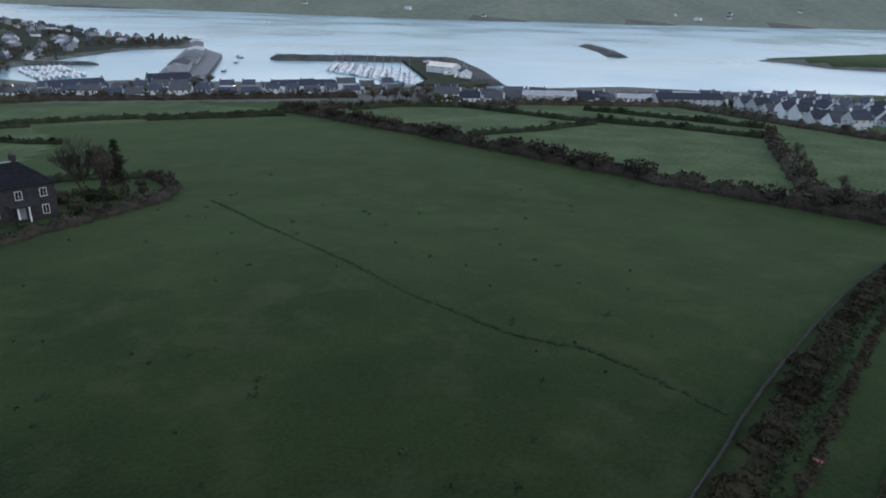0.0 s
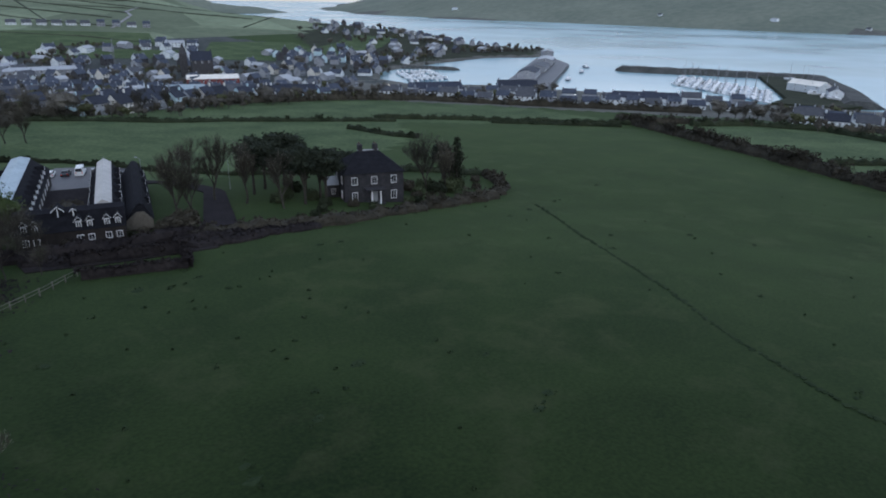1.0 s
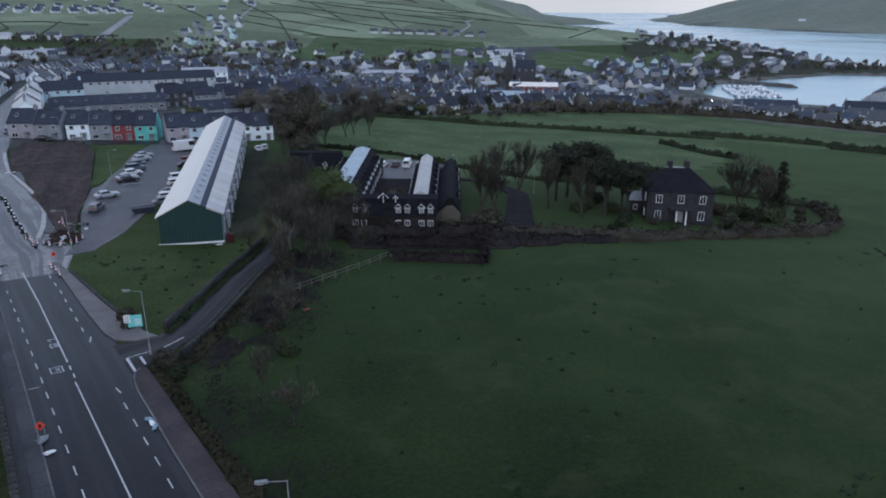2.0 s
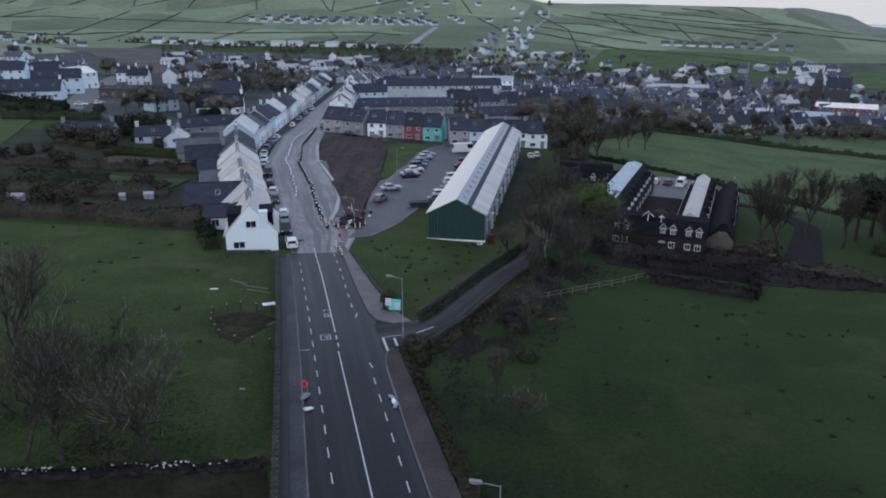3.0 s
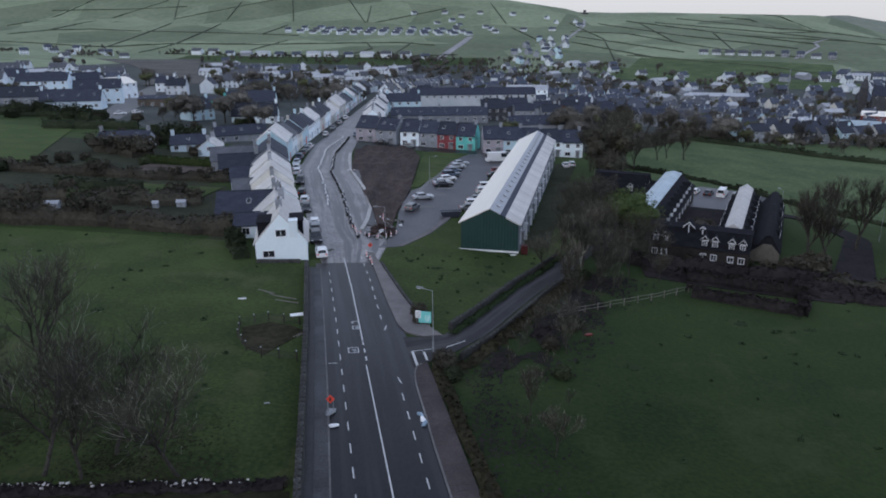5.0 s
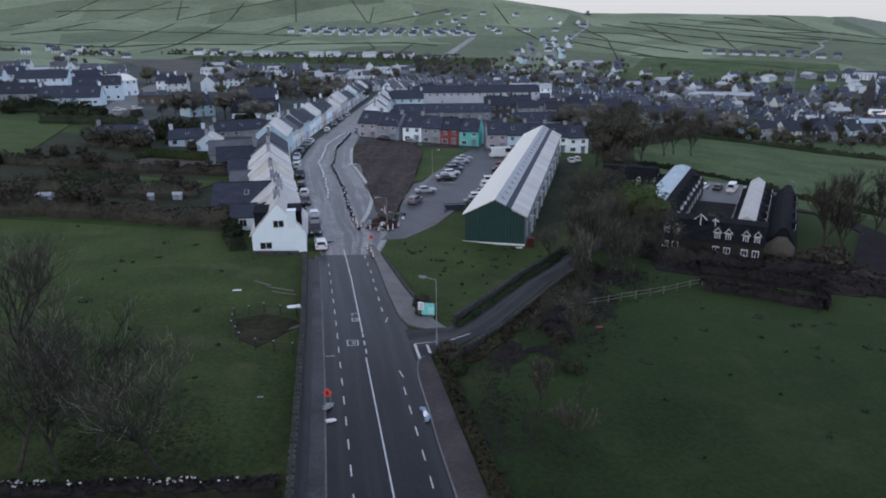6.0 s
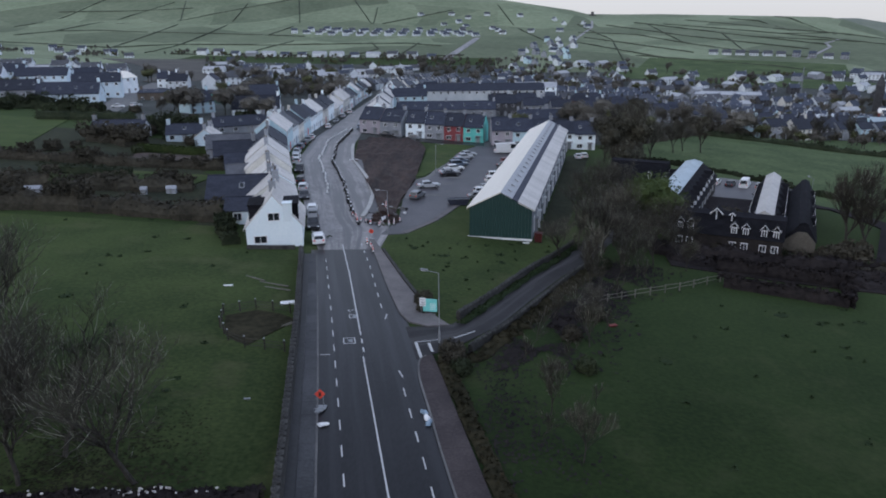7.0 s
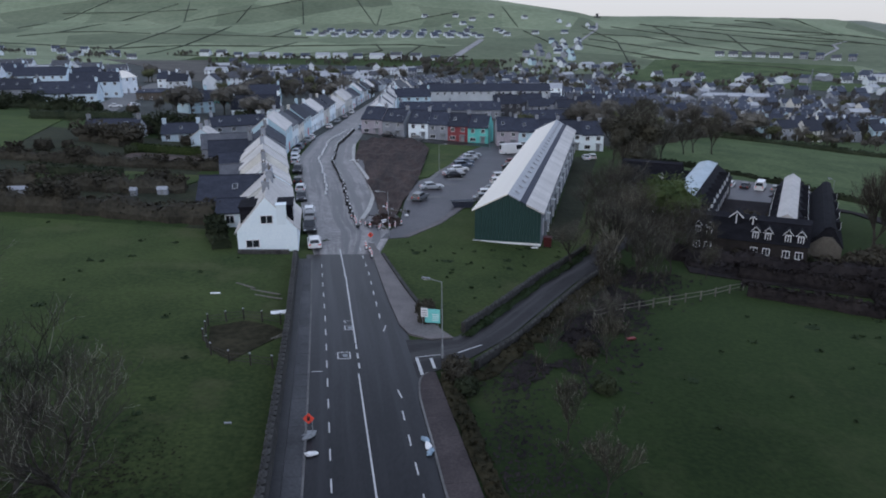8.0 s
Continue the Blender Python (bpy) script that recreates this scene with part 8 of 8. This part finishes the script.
for x, y, l, dg, mt, lb in ((-8.4, 129.9, 3.2, 50, WHITEPAINT, "white plank on the spoil heap"), (-6.8, 130.6, 3.4, 105, WHITEPAINT, "white plank on the spoil heap"), (-7.8, 133.2, 3.0, 20, STEEL, "grey pipe on the spoil heap"),
                            (-9.6, 139.2, 2.2, 80, WHITEPAINT, "white sheet beside the works"), (-7.4, 137.5, 2.4, 150, WOOD, "timber beside the works"), (-9.0, 134.2, 2.6, 60, WOOD, "timber beside the works"),
                            (-23.2, 186.5, 2.6, 0, WHITEPAINT, "white plastic pallet beside the kerb")):
    tagged(part("plank", Shape().turned(x, y, gz(x, y) + 0.3, gz(x, y) + 0.42, l * 0.8, 0.25, dg), mt), lb, "plank")


def works_sign(x, y, deg, face, label):
    ob = new("road_sign")
    part("board", Shape().prism([(0, 0.7), (0.4, 1.1), (0, 1.5), (-0.4, 1.1)], "y", -0.03, 0.03), face, ob)
    part("symbol", Shape().prism([(-0.1, 0.95), (0.1, 0.95), (0.08, 1.27), (-0.08, 1.27)], "y", -0.045, -0.032), RUBBER, ob)
    part("pole", Shape().tube((-0.25, 0, 0), (-0.25, 0, 1.1), 0.03, 0.03, 6).tube((0.25, 0, 0), (0.25, 0, 1.1), 0.03, 0.03, 6), STEEL, ob)
    part("foot", Shape().box(-0.45, 0.45, -0.4, 0.4, 0, 0.07), STEEL, ob)
    ob.matrix_basis = pose(x, y, gz(x, y) + 0.06, -8, 0, deg)
    return tagged(ob, label, "sign")


works_sign(-4.35, 69.3, 4, REDPAINT, "red diamond roadworks sign standing on the road")
works_sign(-8.1, 118.2, 10, REDPAINT, "red diamond roadworks sign at the junction")


def sandbag(x, y, deg, mat, label):
    s = Shape()
    s.clump(0, 0, 0.16, 0.48, 0.3, 0.2, random.Random(int(x * 10)), 0, 9, 5)
    s.clump(0.42, 0.12, 0.14, 0.32, 0.22, 0.17, random.Random(int(y * 10)), 0, 9, 5)
    ob = part("sandbag", s, mat)
    ob.matrix_basis = pose(x, y, gz(x, y) + 0.06, 0, 0, deg) @ Matrix.Scale(0.72, 4)
    return tagged(ob, label, "sandbag")


sandbag(-3.65, 66.7, 10, WHITEPAINT, "white sandbags lying on the asphalt")
sandbag(-4.3, 68.6, 40, STEEL, "grey sandbag behind the sign")
for k, (dy, mt) in enumerate(((0, BLUEPLASTIC), (0.75, WHITEPAINT), (1.45, BLUEPLASTIC))):
    sandbag(4.15 - 0.2 * k, 68.0 + dy, 60 + 30 * k, mt, "pale blue sandbag stacked by the kerb")

# sign boards at the junction
board = new("sign_board")
part("panel", Shape().box(-0.75, 0.75, -0.04, 0.04, 0.5, 1.9), TEALSIGN, board, "turquoise information panel")
part("panel", Shape().box(-1.1, -0.45, -0.12, -0.05, 1.1, 2.0), WHITEPAINT, board, "white information panel")
for z in (0.75, 0.95, 1.15, 1.35):
    part("bar", Shape().box(-0.02, 0.62, -0.055, -0.042, z, z + 0.07), WHITEPAINT, board)
for z in (1.25, 1.5, 1.75):
    part("bar", Shape().box(-1.0, -0.55, -0.135, -0.122, z, z + 0.09), GREYPAINT, board)
for x in (-1.0, -0.5, 0.5):
    part("post", Shape().tube((x, 0.06, -0.2), (x, 0.06, 1.9), 0.04, 0.04, 6), STEEL, board)
stand(board, 2.6, 89.9, "turquoise and white boards on posts in the grass", -8, category="sign")


def street_lamp(x, y, deg, h, label, reach=1.4):
    ob = new("street_lamp")
    part("pole", Shape().tube((0, 0, -0.2), (0, 0, 1.3), 0.09, 0.085, 8).tube((0, 0, 1.3), (0, 0, h), 0.05, 0.035, 8), GREYPAINT, ob)
    part("arm", Shape().tube((0, 0, h - 0.05), (reach * 0.9, 0, h + 0.12), 0.03, 0.03, 6), STEEL, ob)
    hd = part("head", Shape().prism([(reach * 0.75, h + 0.06), (reach * 1.3, h + 0.12), (reach * 1.28, h + 0.24), (reach * 0.78, h + 0.2)], "y", -0.13, 0.13), STEEL, ob)
    part("lens", Shape().box(reach * 0.85, reach * 1.2, -0.09, 0.09, h + 0.04, h + 0.08), WHITEPAINT, hd)
    return stand(ob, x, y, label, deg, category="lamp", group="street lamps")


street_lamp(4.0, 83.0, 165, 7.2, "thin grey street lamp at the lane mouth")
street_lamp(11.8, 46.4, 172, 8.0, "grey street lamp beside the pavement")
for x, y, dg in ((-6.2, 122.5, 190), (-17.8, 238, 200), (41.5, 184, 180), (72, 158, 100), (-46.5, 262, 10), (86, 146, 160), (-2.6, 176, 0), (8.4, 222, 250)):
    street_lamp(x, y, dg, 6.5, "thin grey street lamp by the street")
for x, y, s in ((328, 346, 0.3), (322, 339, 0.25), (380, 236, 0.2)):
    lp = new("lit_lamp")
    part("pole", Shape().tube((0, 0, -0.2), (0, 0, 5.0), 0.08, 0.06, 6), STEEL, lp)
    part("bulb", Shape().clump(0, 0, 5.2, s, s, s, random.Random(1), 0, 8, 5), LAMPGLOW, lp, "glowing warm lamp")
    stand(lp, x, y, "lit lamp among the harbour houses", category="lamp")

# ---- walls and fences ----
def stone_wall(line, height, thick, label, seed, cap=True, step=1.1):
    """A mortared field wall with uneven coping stones set on it one by one."""
    rng = random.Random(seed)
    ob = new("stone_wall")
    pts = resample(line, 3.0)
    s = Shape()
    rows = []
    for k, p in enumerate(pts):
        u = pts[min(k + 1, len(pts) - 1)] - pts[max(k - 1, 0)]
        n = Vector((u.y, -u.x)).normalized()
        z = gz(p.x, p.y)
        hh = height * rng.uniform(0.92, 1.06)
        rows.append([(p.x + n.x * thick / 2 * a, p.y + n.y * thick / 2 * a, z + b) for a, b in ((-1.15, -0.4), (-0.9, hh), (0.9, hh), (1.15, -0.4))])
    s.poly([v for r in rows for v in r], [(i * 4 + k, i * 4 + k + 1, (i + 1) * 4 + k + 1, (i + 1) * 4 + k) for i in range(len(rows) - 1) for k in range(3)])
    s.poly(rows[0], [(3, 2, 1, 0)])
    s.poly(rows[-1], [(0, 1, 2, 3)])
    part("core", s, STONE, ob)
    if cap:
        meshes = []
        for k in range(4):
            c = Shape()
            c.clump(0, 0, 0.05, step * 0.56, thick * 0.52, 0.13, rng, 0, 6, 3)
            meshes.append(c.mesh("coping_stone", STONE))
        fine = resample(line, step)
        for a, b in zip(fine, fine[1:]):
            m = (a + b) / 2
            q = part("coping_stone", rng.choice(meshes), STONE, ob)
            q.matrix_basis = pose(m.x, m.y, gz(m.x, m.y) + height - 0.02, rng.uniform(-5, 5), rng.uniform(-5, 5), math.degrees(math.atan2((b - a).y, (b - a).x)))
    return tagged(ob, label, "wall")


stone_wall([lane(s, wall_l(s) + 0.22) for s in (-70, -30, 0, 14, 33, 56)], 1.15, 0.62, "old dark stone wall beside the pavement", 1, True, 0.8)
stone_wall([(5.6, 89.2), (9.4, 96.6), (13.4, 105.4), (18.0, 114), (21.5, 121)], 0.95, 0.5, "mossy stone wall above the lane", 2, True, 0.9)
stone_wall([(7.0, 81.6), (10.8, 88.0), (14.6, 96), (19.2, 105.8), (23.6, 113.8)], 0.75, 0.5, "tumbled low stone wall beside the lane", 3, True, 0.9)
hedge([(-60, 52.5), (-40, 53.6), (-26, 55), (-16, 56.6), (-5.6, 58.3)], 1.3, 0.42, BRACKEN, "tumbled dark field bank grown over with brambles", 40, 0.8, 0.16, 170, 0.5, "bank")
stone_wall([lane(34.5, 8.3), lane(37, 7.8), lane(44, 6.85), lane(57.5, 5.5)], 0.35, 0.4, "low kerb wall behind the pavement", 5, False)
stone_wall([(128, -37.8), (115, -29.9), (100.5, -22.4), (86.3, -15.5), (75.9, -10.6), (69.1, -7.4), (62.1, -4.3), (55.3, -1.6), (49.2, 1.0), (38, 5.8)], 0.4, 0.2, "low dry-stone wall beside the bracken bank", 6, True, 1.0)
stone_wall([(-23.6, 109.6), (-17.4, 110.9)], 0.5, 0.5, "dark low wall before the white gable", 7, False)


pale = random.Random(21)
for k in range(90):
    x = pale.choice((pale.uniform(-26, -21), pale.uniform(-16.5, -11), pale.uniform(-30, -8)))
    y = 55.2 + (x + 26) * 0.155
    tagged(part("stone", Shape().clump(x, y + pale.uniform(-0.35, 0.35), gz(x, y) + 0.42, pale.uniform(0.05, 0.15), pale.uniform(0.05, 0.12), 0.08, pale, 0, 6, 3), PALEROOF), "pale loose stone on the field wall", "stone", "pale stones on the wall")


def rail_fence(line, label, gap=2.4, high=1.15, rails=(0.5, 0.95), mat=WOOD, group="", thick=0.16, bar=0.065, caps=False):
    ob = new("fence")
    pts = resample(line, gap)
    rng = random.Random(len(pts))
    for p in pts:
        z = gz(p.x, p.y)
        part("post", Shape().turned(p.x, p.y, z - 0.3, z + high, thick, thick, rng.uniform(0, 40)), mat, ob)
        if caps:
            part("cap", Shape().turned(p.x, p.y, z + high, z + high + 0.09, thick + 0.02, thick + 0.02, rng.uniform(0, 40)), GREYPAINT, ob)
    for a, b in zip(pts, pts[1:]):
        for h in rails:
            part("rail", Shape().tube((a.x, a.y, gz(a.x, a.y) + h + rng.uniform(-0.05, 0.05)), (b.x, b.y, gz(b.x, b.y) + h + rng.uniform(-0.05, 0.05)), bar, bar, 4), mat, ob)
    return tagged(ob, label, "fence", group)


rail_fence([(18.9, 95.0), (22.5, 97.6), (26.1, 99.9), (32.3, 103.6), (38.7, 108.2)], "weathered timber rail fence in the pasture", 2.4, 1.1, (0.5, 0.95), WOOD, "", 0.12, 0.045)
rail_fence([(-18.3, 86.6), (-17.4, 83.2), (-15.6, 80.4), (-13.6, 79.2), (-9.8, 78.8)], "timber stock pen with pale post tops", 1.9, 1.1, (0.3, 0.6, 0.9), BARK, "", 0.12, 0.03, True)
rail_fence([(-18.3, 86.6), (-15.6, 88.6), (-11.8, 88.0)], "timber stock pen with pale post tops", 1.9, 1.1, (0.3, 0.6, 0.9), BARK, "", 0.12, 0.03, True)
for x, y, l, w2, dg, mt, lb in ((-12.9, 90.9, 1.5, 1.0, 20, WHITEPAINT, "white board lying in the pasture"), (-20.9, 95, 1.0, 0.3, 10, WHITEPAINT, "pale plank lying in the grass"),
                                (-18.7, 98, 3.0, 0.25, -30, WOOD, "weathered pole lying in the grass"), (-16, 96.4, 4.0, 0.25, -20, WOOD, "weathered pole lying in the grass"),
                                (-15.2, 95.0, 3.4, 0.25, -18, WOOD, "weathered pole lying in the grass"), (-11.4, 84.9, 1.6, 0.2, 60, WOOD, "stacked timber by the wall"),
                                (-11.0, 85.2, 1.6, 0.2, 60, WOOD, "stacked timber by the wall"), (-10.3, 69.9, 0.5, 0.16, 10, GREYPAINT, "pale plank lying in the grass"),
                                (14.5, 121.2, 1.0, 0.5, 10, WHITEPAINT, "white bag lying before the shed")):
    tagged(part("plank", Shape().turned(x, y, gz(x, y) - 0.03, gz(x, y) + 0.09, l, w2 * 0.8, dg), mt), lb, "plank")
trough = new("feeder")
part("tray", Shape().prism([(-0.4, 0.2), (0.4, 0.2), (0.55, 0.6), (-0.55, 0.6)], "x", -1.0, 1.0), REDROOF, trough)
part("leg", Shape().box(-0.9, -0.8, -0.3, 0.3, -0.1, 0.25), STEEL, trough)
part("leg", Shape().box(0.8, 0.9, -0.3, 0.3, -0.1, 0.25), STEEL, trough)
stand(trough, 21.8, 90.2, "small dull red cattle feeder in the pasture", 20, 0.42, category="feeder")
copy_thing(trough, pose(56.6, -9.4, gz(56.6, -9.4), 0, 0, 70))
for x, y, w2, d2, wl, lb in ((-68.5, 133.6, 4.2, 2.4, GREYWALL, "low glasshouse with pale cover"), (-51.4, 138, 1.6, 1.4, GREYWALL, "small white wooden garden shed"), (-47.4, 140.1, 2.6, 1.6, GREYWALL, "grey metal garden shed"),
                             (-63.6, 133.3, 1.1, 0.8, WHITEPAINT, "low white garden chest")):
    sh = new("garden_shed")
    part("wall", Shape().box(-w2 / 2, w2 / 2, -d2 / 2, d2 / 2, -0.3, 1.6), wl, sh)
    part("roof", Shape().prism([(-d2 / 2 - 0.15, 1.5), (d2 / 2 + 0.15, 1.5), (0, 2.3)], "x", -w2 / 2 - 0.15, w2 / 2 + 0.15), wl, sh)
    part("door", Shape().box(-0.4, 0.4, -d2 / 2 - 0.04, -d2 / 2, -0.2, 1.5), GREYPAINT, sh)
    stand(sh, x, y, lb, 8, 0.62, category="shed")

bin_ = new("bin")
part("body", Shape().prism([(-0.5, 0.12), (0.5, 0.12), (0.58, 1.35), (-0.58, 1.35)], "y", -0.5, 0.5), DARKRED, bin_)
part("lid", Shape().prism([(-0.62, 1.36), (0.62, 1.36), (0.5, 1.52), (-0.5, 1.52)], "y", -0.56, 0.56), DARKRED, bin_)
for a in (-0.42, 0.42):
    part("wheel", Shape().tube((a, -0.55, 0.12), (a, -0.45, 0.12), 0.12, 0.12, 8), RUBBER, bin_)
stand(bin_, 16.4, 122.2, "dark red wheeled bin at the corner of the shed", -10, category="bin")

# spoil and loose things at the end of the works
heap = Shape()
rng = random.Random(33)
for _ in range(16):
    x, y = rng.uniform(-9.4, -6.2), rng.uniform(128.2, 134.5)
    heap.clump(x, y, gz(x, y), rng.uniform(0.5, 1.3), rng.uniform(0.5, 1.1), rng.uniform(0.3, 0.8), rng, 0, 8, 4)
tagged(part("spoil_heap", heap, RUTTED), "dark brown heap of dug spoil", "heap", kind="stuff")
KINDS = ((WHITEPAINT, "white bag of sand on the works"), (GREYPAINT, "grey crate on the works"), (WOOD, "timber offcut on the works"), (RUBBER, "black plastic barrier foot on the works"), (CONCRETE, "loose concrete kerb stone on the works"))
for k in range(26):
    x, y = rng.uniform(-11.5, -4.8), rng.uniform(126.0, 141.0)
    mt, lb = KINDS[k % 5]
    l, w2, h = rng.uniform(0.35, 1.3), rng.uniform(0.2, 0.5), rng.uniform(0.15, 0.5)
    z = gz(x, y) + 0.05
    tagged(part(lb.split()[1] if k % 5 in (1, 2) else "block", Shape().turned(x, y, z - 0.1, z + h, l, w2, rng.uniform(0, 180)), mt), lb, "building material", "loose things on the works")
line_of(bollard, [(-12.8, 130.8), (-11.4, 127.4), (-8.4, 125.8), (-5.6, 127.2)], 1.6, "", "", 0.06, 0.4)
